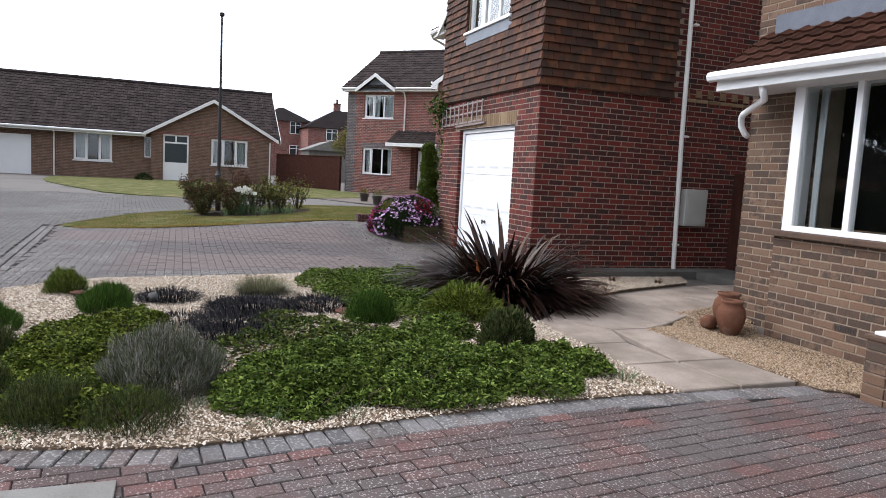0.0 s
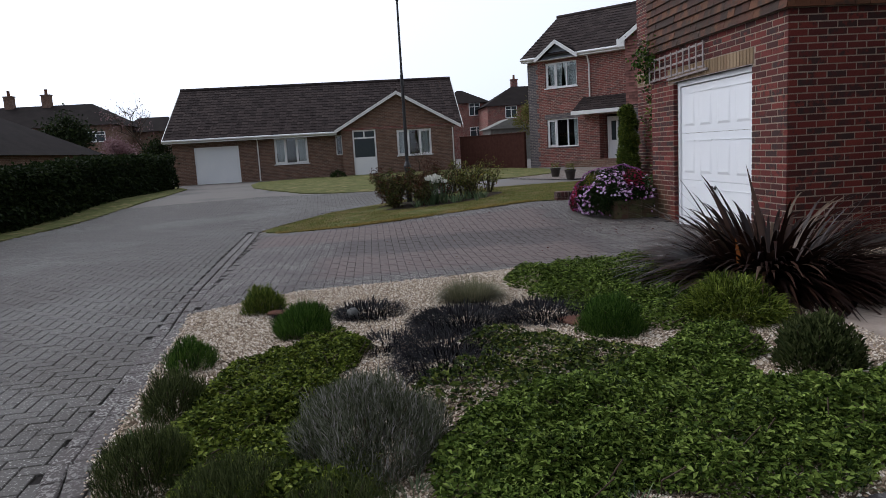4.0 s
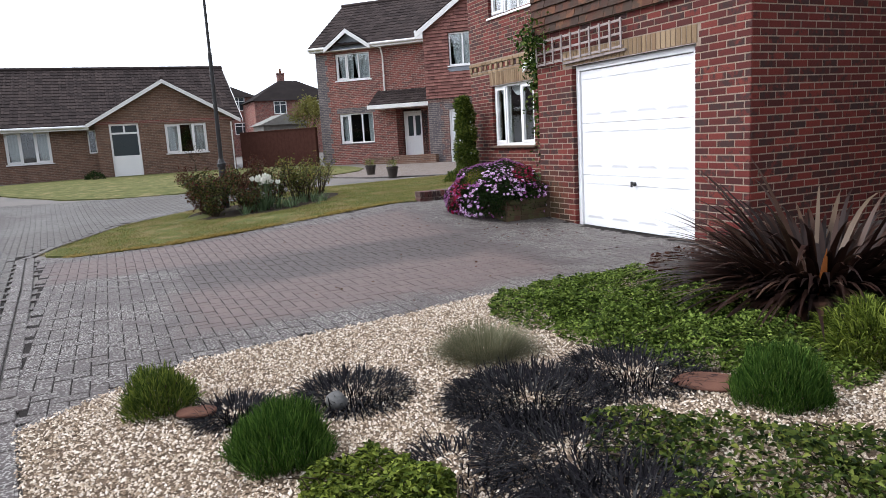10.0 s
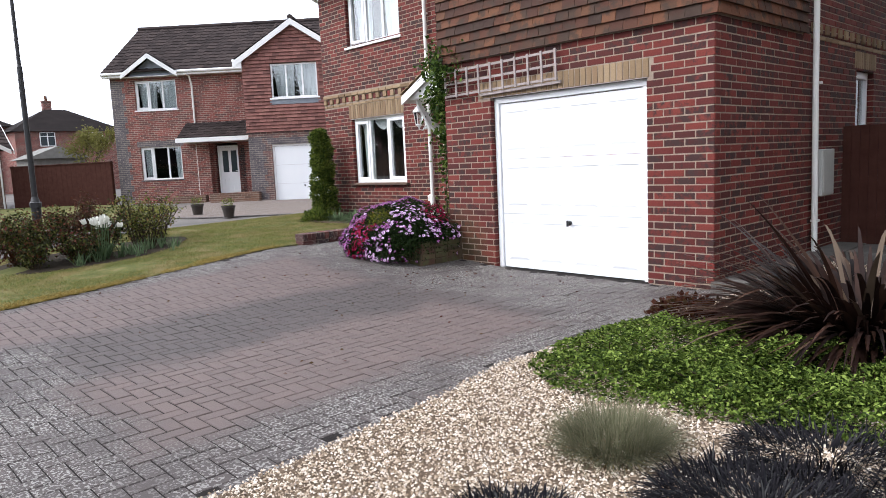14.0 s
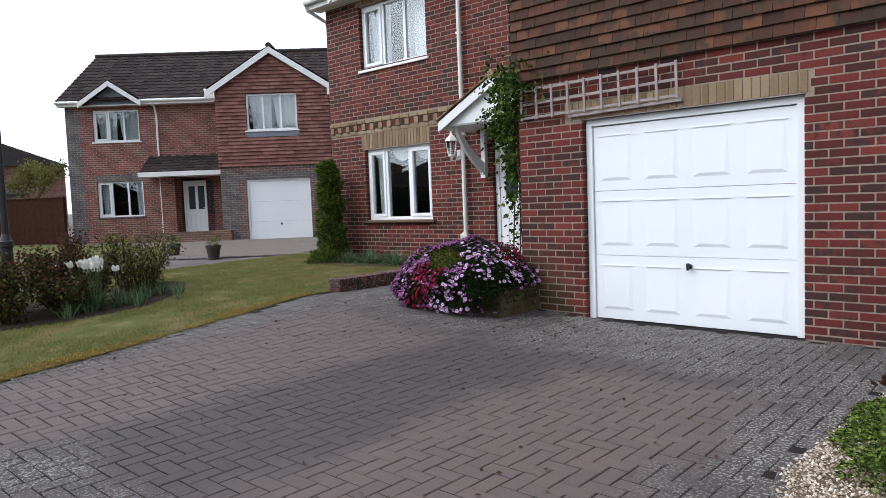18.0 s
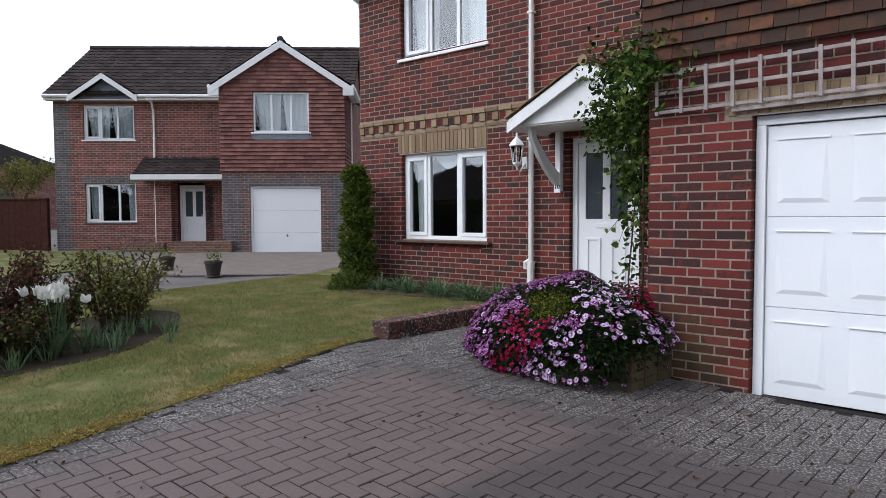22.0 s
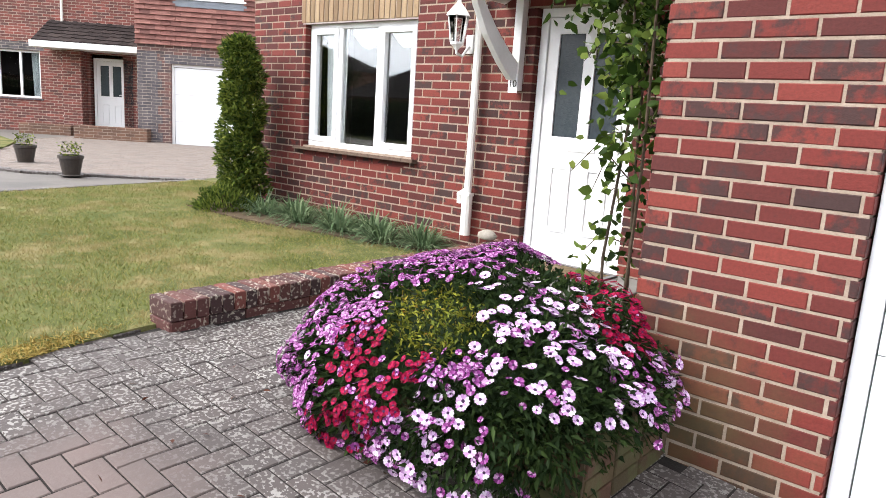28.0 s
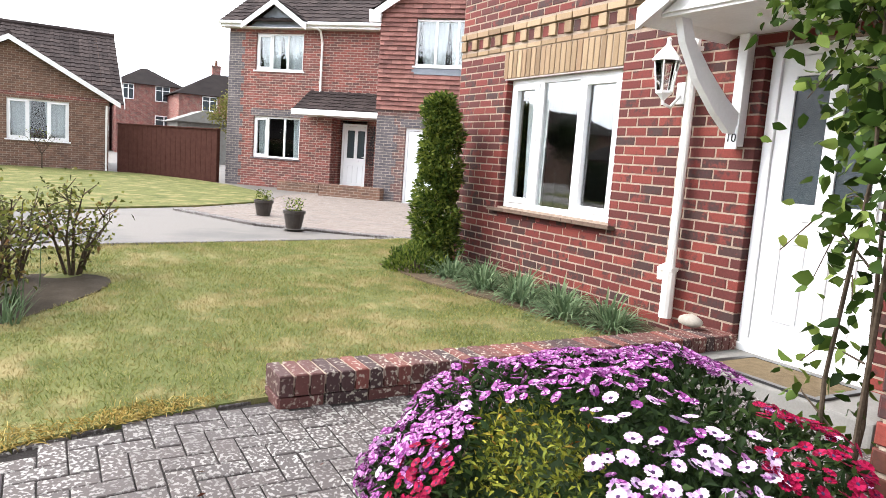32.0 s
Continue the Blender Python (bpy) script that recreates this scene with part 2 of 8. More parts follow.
M_MORTARDULL = surf("dull_mortar", (0.2, 0.155, 0.115), (0.31, 0.25, 0.19), 12, 0.95, 0.4, 150, spec=0.2)
TILE = [(0.0, (0.028, 0.0125, 0.008)), (0.3, (0.062, 0.0215, 0.011)), (0.65, (0.096, 0.033, 0.0148)), (0.85, (0.122, 0.049, 0.021)), (1.0, (0.023, 0.012, 0.0085))]
M_TILE = piece_mat("clay_tile", TILE, "object", spread=0.3, blotch=(0.0381, 0.0218, 0.0136))
M_TILES = piece_mat("clay_tile_joined", TILE, "island", spread=0.3, blotch=(0.0381, 0.0245, 0.0163))
M_FARTILE = piece_mat("clay_tile_far", [(0.0, (0.13, 0.058, 0.05)), (0.5, (0.2, 0.086, 0.072)), (1.0, (0.25, 0.118, 0.097))], "island", 0.85, 6.0, 0.3, spread=0.35)
M_FARRED = far_brick("brick_red_far", (0.235, 0.078, 0.066), (0.115, 0.062, 0.058), (0.38, 0.3, 0.25))
M_FARBROWN = far_brick("brick_brown_far", (0.178, 0.102, 0.073), (0.115, 0.072, 0.057), (0.275, 0.22, 0.178))
M_FARGREY = far_brick("brick_blue_far", (0.13, 0.115, 0.118), (0.088, 0.08, 0.09), (0.3, 0.26, 0.225))
M_FARMIXED = far_brick("brick_mixed_far", (0.18, 0.095, 0.084), (0.095, 0.076, 0.078), (0.36, 0.29, 0.24))
M_BOX = surf("grey_plastic_box", (0.36, 0.36, 0.335), (0.43, 0.43, 0.4), 3, 0.5, 0.05, 60)
M_ROOF = piece_mat("concrete_roof_tile", [(0.0, (0.034, 0.0275, 0.0265)), (0.5, (0.046, 0.0365, 0.035)), (1.0, (0.06, 0.047, 0.044))], "island", 0.95, 30.0, 0.3, gloss=0.03)
M_UPVC = surf("white_upvc", (0.78, 0.79, 0.8), (0.84, 0.84, 0.84), 1.5, 0.35, 0.0)
M_FASCIA = surf("white_painted_board", (0.7, 0.7, 0.69), (0.8, 0.8, 0.79), 2.5, 0.5, 0.08, 40)
M_CREAM = surf("pale_plastic_pipe", (0.7, 0.69, 0.65), (0.77, 0.755, 0.71), 3, 0.45, 0.0)
M_DOOR = surf("white_metal_door", (0.76, 0.78, 0.8), (0.82, 0.83, 0.84), 1.2, 0.4, 0.04, 90)
M_GLASS = glass_mat("window_glass")
M_FROST = surf("obscured_dark_glass", (0.0204, 0.0306, 0.0374), (0.034, 0.0476, 0.0544), 40, 0.15, 0.3, 120)
# near-black: the shade inside unlit rooms is put into this colour
M_ROOMSHADE = surf("painted_room_shade", (0.012, 0.012, 0.012), (0.022, 0.02, 0.02), 1.0, 0.9, 0.0)
M_CURTAIN = surf("pale_curtain", (0.6, 0.63, 0.65), (0.74, 0.76, 0.77), 5, 0.9, 0.1)
M_BLACK = surf("black_plastic", (0.012, 0.012, 0.012), (0.02, 0.02, 0.02), 5, 0.4, 0.0)
M_LEAD = surf("lead_flashing", (0.14, 0.16, 0.19), (0.2, 0.22, 0.25), 4, 0.55, 0.2)
M_DARKLEAD = surf("weathered_lead", (0.075, 0.088, 0.115), (0.12, 0.135, 0.165), 4, 0.6, 0.2)
M_FENCE = surf("brown_stained_fence", (0.042, 0.0165, 0.0125), (0.064, 0.0275, 0.0205), 6, 0.8, 0.2, 90)
M_WOODGREY = surf("weathered_timber", (0.24, 0.205, 0.19), (0.4, 0.35, 0.33), 9, 0.85, 0.3, 80)


# ---- building helpers ----
def mesh_of(name, verts, faces, mats, smooth=False, index=None):
    me = bpy.data.meshes.new(name)
    me.from_pydata([tuple(v) for v in verts], [], faces)
    for m in mats if isinstance(mats, (list, tuple)) else [mats]:
        me.materials.append(m)
    if index is not None:
        me.polygons.foreach_set("material_index", index)
    if smooth:
        me.polygons.foreach_set("use_smooth", [True] * len(me.polygons))
    me.update()
    return me


def under(name, me, parent=None, label="", m=None):
    ob = new(name, me)
    if parent is not None:
        ob.parent = parent
    if m is not None:
        ob.matrix_basis = m
    if label:
        tagged(ob, label)
    return ob


def part(name, bm, material, parent, label="", m=None, smooth=False):
    """Links a bmesh as one mesh object under a thing or a part."""
    bmesh.ops.recalc_face_normals(bm, faces=bm.faces)
    me = bpy.data.meshes.new(name)
    bm.to_mesh(me)
    bm.free()
    me.materials.append(material)
    if smooth:
        me.polygons.foreach_set("use_smooth", [True] * len(me.polygons))
    return under(name, me, parent, label, m)


def thing(name, label, category, m=None, group="", kind=""):
    ob = new(name)
    ob.empty_display_size = 0.2
    if m is not None:
        ob.matrix_basis = m
    return tagged(ob, label, category, group, kind)


def add_box(bm, x0, x1, y0, y1, z0, z1, bevel=0.0):
    r = bmesh.ops.create_cube(bm, size=1.0)
    for v in r["verts"]:
        v.co = Vector((x0 + (v.co.x + 0.5) * (x1 - x0), y0 + (v.co.y + 0.5) * (y1 - y0), z0 + (v.co.z + 0.5) * (z1 - z0)))
    if bevel:
        es = list({e for v in r["verts"] for e in v.link_edges})
        bmesh.ops.bevel(bm, geom=es, offset=bevel, segments=2, affect="EDGES", profile=0.6)


def boxes(*rows, bevel=0.0):
    bm = bmesh.new()
    for row in rows:
        add_box(bm, *row, bevel=bevel)
    return bm


def add_tube(bm, points, radius, sides=10, radii=None):
    """A round bar along a line of points."""
    pts = [Vector(p) for p in points]
    rings = []
    for i, p in enumerate(pts):
        d = (pts[min(i + 1, len(pts) - 1)] - pts[max(i - 1, 0)]).normalized()
        a = d.orthogonal().normalized() if i == 0 else (rings[-1][1] - d * rings[-1][1].dot(d)).normalized()
        b = d.cross(a)
        r = radii[i] if radii else radius
        rings.append(([bm.verts.new(p + r * (math.cos(2 * math.pi * k / sides) * a + math.sin(2 * math.pi * k / sides) * b)) for k in range(sides)], a))
    for (r0, _), (r1, _) in zip(rings, rings[1:]):
        for k in range(sides):
            bm.faces.new((r0[k], r0[(k + 1) % sides], r1[(k + 1) % sides], r1[k]))
    bm.faces.new(rings[0][0][::-1])
    bm.faces.new(rings[-1][0])


def tube(points, radius, sides=10, radii=None):
    bm = bmesh.new()
    add_tube(bm, points, radius, sides, radii)
    return bm


def lathe(profile, sides=20):
    """A turned body from (radius, height) pairs."""
    bm = bmesh.new()
    rings = [[bm.verts.new((r * math.cos(2 * math.pi * k / sides), r * math.sin(2 * math.pi * k / sides), z)) for k in range(sides)] for r, z in profile]
    for a, b in zip(rings, rings[1:]):
        for k in range(sides):
            bm.faces.new((a[k], a[(k + 1) % sides], b[(k + 1) % sides], b[k]))
    bm.faces.new(rings[0][::-1])
    bm.faces.new(rings[-1])
    return bm


def prism(outline, depth, axis="y", at=0.0):
    """A flat outline of (u, z) pushed along an axis: y (u is x) or x (u is y)."""
    bm = bmesh.new()
    def place(u, z, d):
        return (u, at + d, z) if axis == "y" else (at + d, u, z)
    a = [bm.verts.new(place(u, z, 0)) for u, z in outline]
    b = [bm.verts.new(place(u, z, depth)) for u, z in outline]
    n = len(outline)
    bm.faces.new(a)
    bm.faces.new(b[::-1])
    for k in range(n):
        bm.faces.new((a[k], b[k], b[(k + 1) % n], a[(k + 1) % n]))
    return bm


def wall_frame(origin, turn):
    """Local wall axes: x along the wall, y into it, z up."""
    return pose(*origin, 0, 0, turn)


def slab_cells(w, z0, z1, holes, y0, y1):
    """Boxes that fill a wall of width w between two heights, but for its holes (u0, u1, z0, z1)."""
    us = sorted({0.0, w, *[h[i] for h in holes for i in (0, 1) if 0 < h[i] < w]})
    zs = sorted({z0, z1, *[h[i] for h in holes for i in (2, 3) if z0 < h[i] < z1]})
    out = []
    for za, zb in zip(zs, zs[1:]):
        for ua, ub in zip(us, us[1:]):
            mid = ((ua + ub) / 2, (za + zb) / 2)
            if not any(h[0] < mid[0] < h[1] and h[2] < mid[1] < h[3] for h in holes):
                out.append((ua, ub, y0, y1, za, zb))
    return out


def wall_slab(*args):
    """One wall with its openings cut through, as a single closed body."""
    bm = boxes(*slab_cells(*args))
    bmesh.ops.remove_doubles(bm, verts=bm.verts[:], dist=1e-4)
    bm.verts.index_update()
    seen = {}
    for f in bm.faces:
        seen.setdefault(tuple(sorted(v.index for v in f.verts)), []).append(f)
    bmesh.ops.delete(bm, geom=[f for fs in seen.values() if len(fs) > 1 for f in fs], context="FACES_ONLY")
    return bm


PIECE_CACHE = {}


def piece_mesh(kind, l, h, d, mat, chamfer=0.004):
    """One brick, block or slab: length, height, depth, with chamfered front edges; front towards -y."""
    key = (kind, mat.name, round(l, 3), round(h, 3), round(d, 3))
    if key not in PIECE_CACHE:
        v, f = piece_geo(l, h, d, chamfer)
        PIECE_CACHE[key] = mesh_of(kind, v, f, mat)
    return PIECE_CACHE[key]


PIECE_FACES = [(0, 1, 5, 4), (1, 2, 6, 5), (2, 3, 7, 6), (3, 0, 4, 7), (4, 5, 9, 8), (5, 6, 10, 9), (6, 7, 11, 10), (7, 4, 8, 11), (8, 9, 10, 11)]


def piece_geo(l, h, d, c):
    a, b = l / 2, h / 2
    v = [(-a, d, -b), (a, d, -b), (a, d, b), (-a, d, b), (-a, c, -b), (a, c, -b), (a, c, b), (-a, c, b), (-a + c, 0, -b + c), (a - c, 0, -b + c), (a - c, 0, b - c), (-a + c, 0, b - c)]
    return v, PIECE_FACES


def courses(w, z0, z1, holes, row=0.075, length=0.225, joint=0.012, shift=0.5, z_base=0.0):
    """Pieces (u, z, length, height) laid in running bond over a wall, cut at its holes."""
    out = []
    k0 = int(math.floor((z0 - z_base) / row + 1e-6))
    for k in range(k0, int(math.ceil((z1 - z_base) / row - 1e-6))):
        za, zb = max(z_base + k * row, z0), min(z_base + (k + 1) * row, z1)
        if zb - za < 0.03:
            continue
        free = [(0.0, w)]
        for h in holes:
            if h[2] < (za + zb) / 2 < h[3]:
                free = [p for a, b in free for p in ((a, min(b, h[0])), (max(a, h[1]), b)) if p[1] - p[0] > 0.02]
        for a, b in free:
            u = math.floor(a / length - 1) * length + (0 if k % 2 else length * shift)
            while u < b:
                p, q = max(u, a), min(u + length, b)
                if q - p > 0.035:
                    out.append(((p + q) / 2, (za + zb) / 2, round(q - p - joint, 3), round(zb - za - joint, 3)))
                u += length
    return out


def seat_on(parent, m):
    """The pose m, given in the house's axes, in the axes of a part of the house."""
    return parent.matrix_basis.inverted() @ m if parent.parent else m


def lay(parent, name, rows, m, depth, mat_one, mat_joined, first=300, rank=None, proud=0.0, joined_name=None, jitter=0.0015, chamfer=0.004, label=""):
    """Lays pieces on a wall: the first ones as objects of their own, the rest as one joined mesh."""
    m = seat_on(parent, m)
    if rank:
        rows = sorted(rows, key=rank)
    rnd = random.Random(len(rows))
    for u, z, l, h in rows[:first]:
        me = piece_mesh(name, l, h, depth, mat_one, chamfer)
        under(name, me, parent, "", m @ pose(u, -proud + rnd.uniform(-jitter, jitter), z, rnd.uniform(-0.4, 0.4), 0, rnd.uniform(-0.2, 0.2)))
    rest = rows[first:]
    if rest:
        vs, fs = [], []
        for u, z, l, h in rest:
            v, f = piece_geo(l, h, depth, chamfer)
            o, n, jy = len(vs), len(vs), rnd.uniform(-jitter, jitter)
            vs += [(x + u, y - proud + jy, zz + z) for x, y, zz in v]
            fs += [tuple(i + o for i in q) for q in f]
        tagged(under(joined_name or name + "work", mesh_of(name, vs, fs, mat_joined), parent, label, m), kind="stuff")


# ---- the lie of the land ----
def ease(v):
    v = min(1.0, max(0.0, v))
    return v * v * (3 - 2 * v)


def ground_z(x, y):
    """Height of the ground: it falls towards the garage and the road, and is level further off."""
    rise = ease((0.6 - x) / 3.6)
    fall = min(1.0, max(-0.3, (y + 6.2) / 4.5))
    far = ease((-8 - x) / 8)
    return 0.24 * rise * (fall + (1 - fall) * far) - 0.03 * ease((x - 2.5) / 2) * ease((-3 - y) / 2) - 0.13 * ease((x - 5.0) / 1.2) * ease((y + 0.6) / 1.2)


def inside(x, y, poly):
    c = False
    for (x0, y0), (x1, y1) in zip(poly, poly[1:] + poly[:1]):
        if (y0 > y) != (y1 > y) and x < (x1 - x0) * (y - y0) / (y1 - y0) + x0:
            c = not c
    return c


def edge_distance(x, y, poly):
    d = 1e9
    for (x0, y0), (x1, y1) in zip(poly, poly[1:] + poly[:1]):
        dx, dy = x1 - x0, y1 - y0
        t = max(0, min(1, ((x - x0) * dx + (y - y0) * dy) / (dx * dx + dy * dy)))
        d = min(d, math.hypot(x - x0 - t * dx, y - y0 - t * dy))
    return d


def rounded(poly, rounds=2):
    """The outline with its corners cut twice, so that it curves."""
    for _ in range(rounds):
        out = []
        for (x0, y0), (x1, y1) in zip(poly, poly[1:] + poly[:1]):
            out += [(x0 * 0.75 + x1 * 0.25, y0 * 0.75 + y1 * 0.25), (x0 * 0.25 + x1 * 0.75, y0 * 0.25 + y1 * 0.75)]
        poly = out
    return poly


def sheet(name, poly, lift, mat, step=0.5, label="", category="", kind="structure", skirt=0.06, wave=0.0):
    """A patch of ground that follows the land, with a turned-down rim."""
    bm = bmesh.new()
    vs = [bm.verts.new((x, y, 0)) for x, y in poly]
    bm.faces.new(vs)
    xs, ys = [p[0] for p in poly], [p[1] for p in poly]
    for lo, hi, n in ((min(xs), max(xs), Vector((1, 0, 0))), (min(ys), max(ys), Vector((0, 1, 0)))):
        k = math.ceil(lo / step) * step
        while k < hi:
            bmesh.ops.bisect_plane(bm, geom=bm.verts[:] + bm.edges[:] + bm.faces[:], plane_co=n * k, plane_no=n)
            k += step
    bmesh.ops.triangulate(bm, faces=bm.faces[:])
    for v in bm.verts:
        v.co.z = ground_z(v.co.x, v.co.y) + lift + (wave * noise.noise(v.co * 1.3) if wave else 0)
    rim = [e for e in bm.edges if e.is_boundary]
    r = bmesh.ops.extrude_edge_only(bm, edges=rim)
    for v in r["geom"]:
        if isinstance(v, bmesh.types.BMVert):
            v.co.z -= skirt
    ob = part(name, bm, mat, None)
    return tagged(ob, label, category, kind=kind)


BED = [(3.05, -0.9), (2.9, -3.1), (3.05, -3.8), (3.22, -5.3), (3.58, -5.85), (3.86, -6.2), (5.0, -6.08), (6.1, -5.96), (6.9, -5.88), (7.55, -5.68), (7.9, -5.25), (8.06, -4.5), (8.02, -4.0), (7.94, -3.1), (7.87, -2.4), (7.86, -1.55), (5.66, -1.46), (4.75, -0.4), (4.2, 0.6), (3.7, 2.0), (3.2, 2.3), (3.15, 0.0)]
BED_C = [(8.0, -0.47), (6.26, -0.56), (5.97, -0.04), (5.4, 0.5), (5.26, 1.15), (4.97, 2.1), (5.6, 2.4), (5.68, 1.2), (6.08, 0.93), (8.15, 0.93), (8.2, 0.2)]
LAWN_A = [(-3.0, -1.0), (-2.9, -1.6), (-2.45, -3.7), (-2.25, -5.05), (-2.55, -6.2), (-3.1, -6.65), (-3.9, -6.4), (-5.8, -5.5), (-7.3, -3.6), (-8.2, -1.3), (-8.9, 2.7), (-9.9, 4.2), (-9.5, 7.0), (-6.8, 7.0), (-6.78, 2.14), (-3.0, 2.14)]
LAWN_B = [(-13.8, -7.6), (-11.6, -4.6), (-11.9, -2.6), (-14.3, 1.7), (-17.6, 3.2), (-22.8, 2.9), (-27.4, 0.4), (-27.4, -10.2), (-20.0, -9.8)]
VERGE = [(8.0, -12.6), (-7.7, -12.45), (-15.6, -11.9), (-21.5, -12.6), (-27.4, -14.9), (-27.4, -40.0), (8.0, -40.0)]

M_ROAD = piece_mat("road_paving_far", [(0.0, (0.11, 0.098, 0.087)), (1.0, (0.14, 0.123, 0.108))], "island", 0.75, 40.0, 0.3, spread=0.25, patch=(0.0707, 0.0653, 0.0598))
M_DRIVE = surf("drive_joint_bed", (0.016, 0.014, 0.013), (0.034, 0.03, 0.028), 6, 0.95, 0.5, 90, coords="world")
# grit whose colour holds the shade of gravel between the stones
M_GRITSHADE = surf("shaded_grit_under_gravel", (0.09, 0.064, 0.044), (0.17, 0.125, 0.09), 10, 0.95, 0.5, 70, coords="world")
M_SOIL = surf("soil_under_gravel", (0.0544, 0.0381, 0.0245), (0.109, 0.0816, 0.0544), 10, 0.95, 0.5, 70, coords="world")
M_LAWN = surf("turf", (0.06, 0.075, 0.024), (0.13, 0.13, 0.05), 3.0, 0.95, 0.7, 110, coords="world", stain=(0.2, 0.165, 0.08), stain_scale=2.6, stain_at=(0.5, 0.66))
M_SLAB = surf("sandstone_paving", (0.24, 0.195, 0.163), (0.35, 0.293, 0.25), 3, 0.85, 0.3, 60, coords="world", stain=(0.16, 0.132, 0.104))
M_CONCRETE = surf("concrete", (0.163, 0.157, 0.142), (0.225, 0.218, 0.204), 4, 0.9, 0.3, 80, coords="world")

# ground: one sheet to the horizon
gv, gf = [], []
gx = [-1500, -400, -150, -80, -50] + [-34 + 0.75 * i for i in range(64)] + [20, 60, 200, 1500]
gy = [-1500, -400, -120, -60, -30] + [-16 + 0.75 * i for i in range(40)] + [20, 60, 150, 400, 1500]
for y in gy:
    for x in gx:
        gv.append((x, y, ground_z(max(-40, x), y) - 0.02))
nx = len(gx)
for j in range(len(gy) - 1):
    for i in range(nx - 1):
        a = j * nx + i
        gf.append((a, a + 1, a + nx + 1, a + nx))
ground = under("ground", mesh_of("ground", gv, gf, M_ROAD))
tagged(ground, "block-paved close with pale worn grey-brown surface", "road", kind="structure")

tagged(sheet("lawn", rounded(LAWN_A, 1), 0.012, M_LAWN, 0.3, wave=0.02), "patchy mown front lawn with straw-coloured edges", "lawn")
tagged(sheet("lawn", rounded(LAWN_B, 1), 0.012, M_LAWN, 1.0), "mown lawn before the bungalow and fence", "lawn")
tagged(sheet("grass_verge", rounded(VERGE[:3], 0) + VERGE[3:], 0.012, M_LAWN, 2.0), "grass verge along the clipped hedge", "verge")
tagged(sheet("gravel_bed", BED, 0.015, M_GRITSHADE, 0.3), "planting bed covered with pale gravel", "flower bed")
tagged(sheet("gravel_bed", BED_C, 0.01, M_GRITSHADE, 0.3), "gravel strip under the bay window", "flower bed")


# ---- parts of houses ----
def window(parent, m, w, h, lights, sill=True, depth=0.07, name="window", label="", room=True, curtain=None, sill_mat=None, valance=()):
    """A white plastic window; its left bottom corner at the pose m, front towards -y. lights: widths of the lights in parts of one; opening ones are given as negative."""
    win = part(name, boxes((0, w, 0, depth, 0, 0.055), (0, w, 0, depth, h - 0.055, h), (0, 0.055, 0, depth, 0.055, h - 0.055), (w - 0.055, w, 0, depth, 0.055, h - 0.055), bevel=0.006), M_UPVC, parent, label, m)
    total, u = sum(abs(v) for v in lights), 0.055
    inner = w - 0.11
    for n, v in enumerate(lights):
        lw = inner * abs(v) / total
        if n:
            part("mullion", boxes((u - 0.03, u + 0.03, 0.004, depth - 0.004, 0.05, h - 0.05)), M_UPVC, win)
        a, b, c, d = u + (0.03 if n else 0), u + lw - (0.03 if n < len(lights) - 1 else 0), 0.055, h - 0.055
        if v < 0:
            part("sash", boxes((a, b, -0.014, 0.05, c, c + 0.055), (a, b, -0.014, 0.05, d - 0.055, d), (a, a + 0.055, -0.014, 0.05, c + 0.055, d - 0.055), (b - 0.055, b, -0.014, 0.05, c + 0.055, d - 0.055), bevel=0.006), M_UPVC, win)
            a, b, c, d = a + 0.05, b - 0.05, c + 0.05, d - 0.05
        pane = part("pane", boxes((a, b, 0.028, 0.036, c, d)), M_GLASS, win)
        pane.visible_shadow = False
        u += lw
    if sill:
        part("sill", boxes((-0.06, w + 0.06, -0.105, 0.06, -0.05, -0.004), bevel=0.008), sill_mat or M_UPVC, win)
    # shallow near-black box that stands for the shaded room
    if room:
        part("room_behind", boxes((-0.3, w + 0.3, 0.9, 0.92, -0.3, h + 0.2), (-0.3, w + 0.3, 0.26, 0.92, -0.32, -0.3), (-0.3, w + 0.3, 0.26, 0.92, h + 0.2, h + 0.22), (-0.32, -0.3, 0.26, 0.92, -0.3, h + 0.2), (w + 0.3, w + 0.32, 0.26, 0.92, -0.3, h + 0.2)), M_ROOMSHADE, win)
    for a, b in curtain or ():
        bm = bmesh.new()
        n = 14
        top_v = [bm.verts.new((a + (b - a) * i / n, 0.14 + 0.025 * math.cos(i * 1.9), h - 0.03)) for i in range(n + 1)]
        bot_v = [bm.verts.new((a + (b - a) * (0.15 + 0.8 * i / n), 0.15 + 0.03 * math.cos(i * 1.9 + 0.4), 0.02)) for i in range(n + 1)]
        for i in range(n):
            bm.faces.new((top_v[i], top_v[i + 1], bot_v[i + 1], bot_v[i]))
        part("curtain", bm, M_CURTAIN, win, "pale curtain, near-full ones standing for sky reflection", smooth=True)
    for a, b in valance:
        arc = [(a + (b - a) * i / 12, h - 0.1 - 0.15 * math.sin(math.pi * i / 12)) for i in range(13)]
        part("valance", prism([(a, h - 0.02), *arc, (b, h - 0.02)], 0.01, "y", 0.11), M_CURTAIN, win, "scalloped lace valance")
    return win


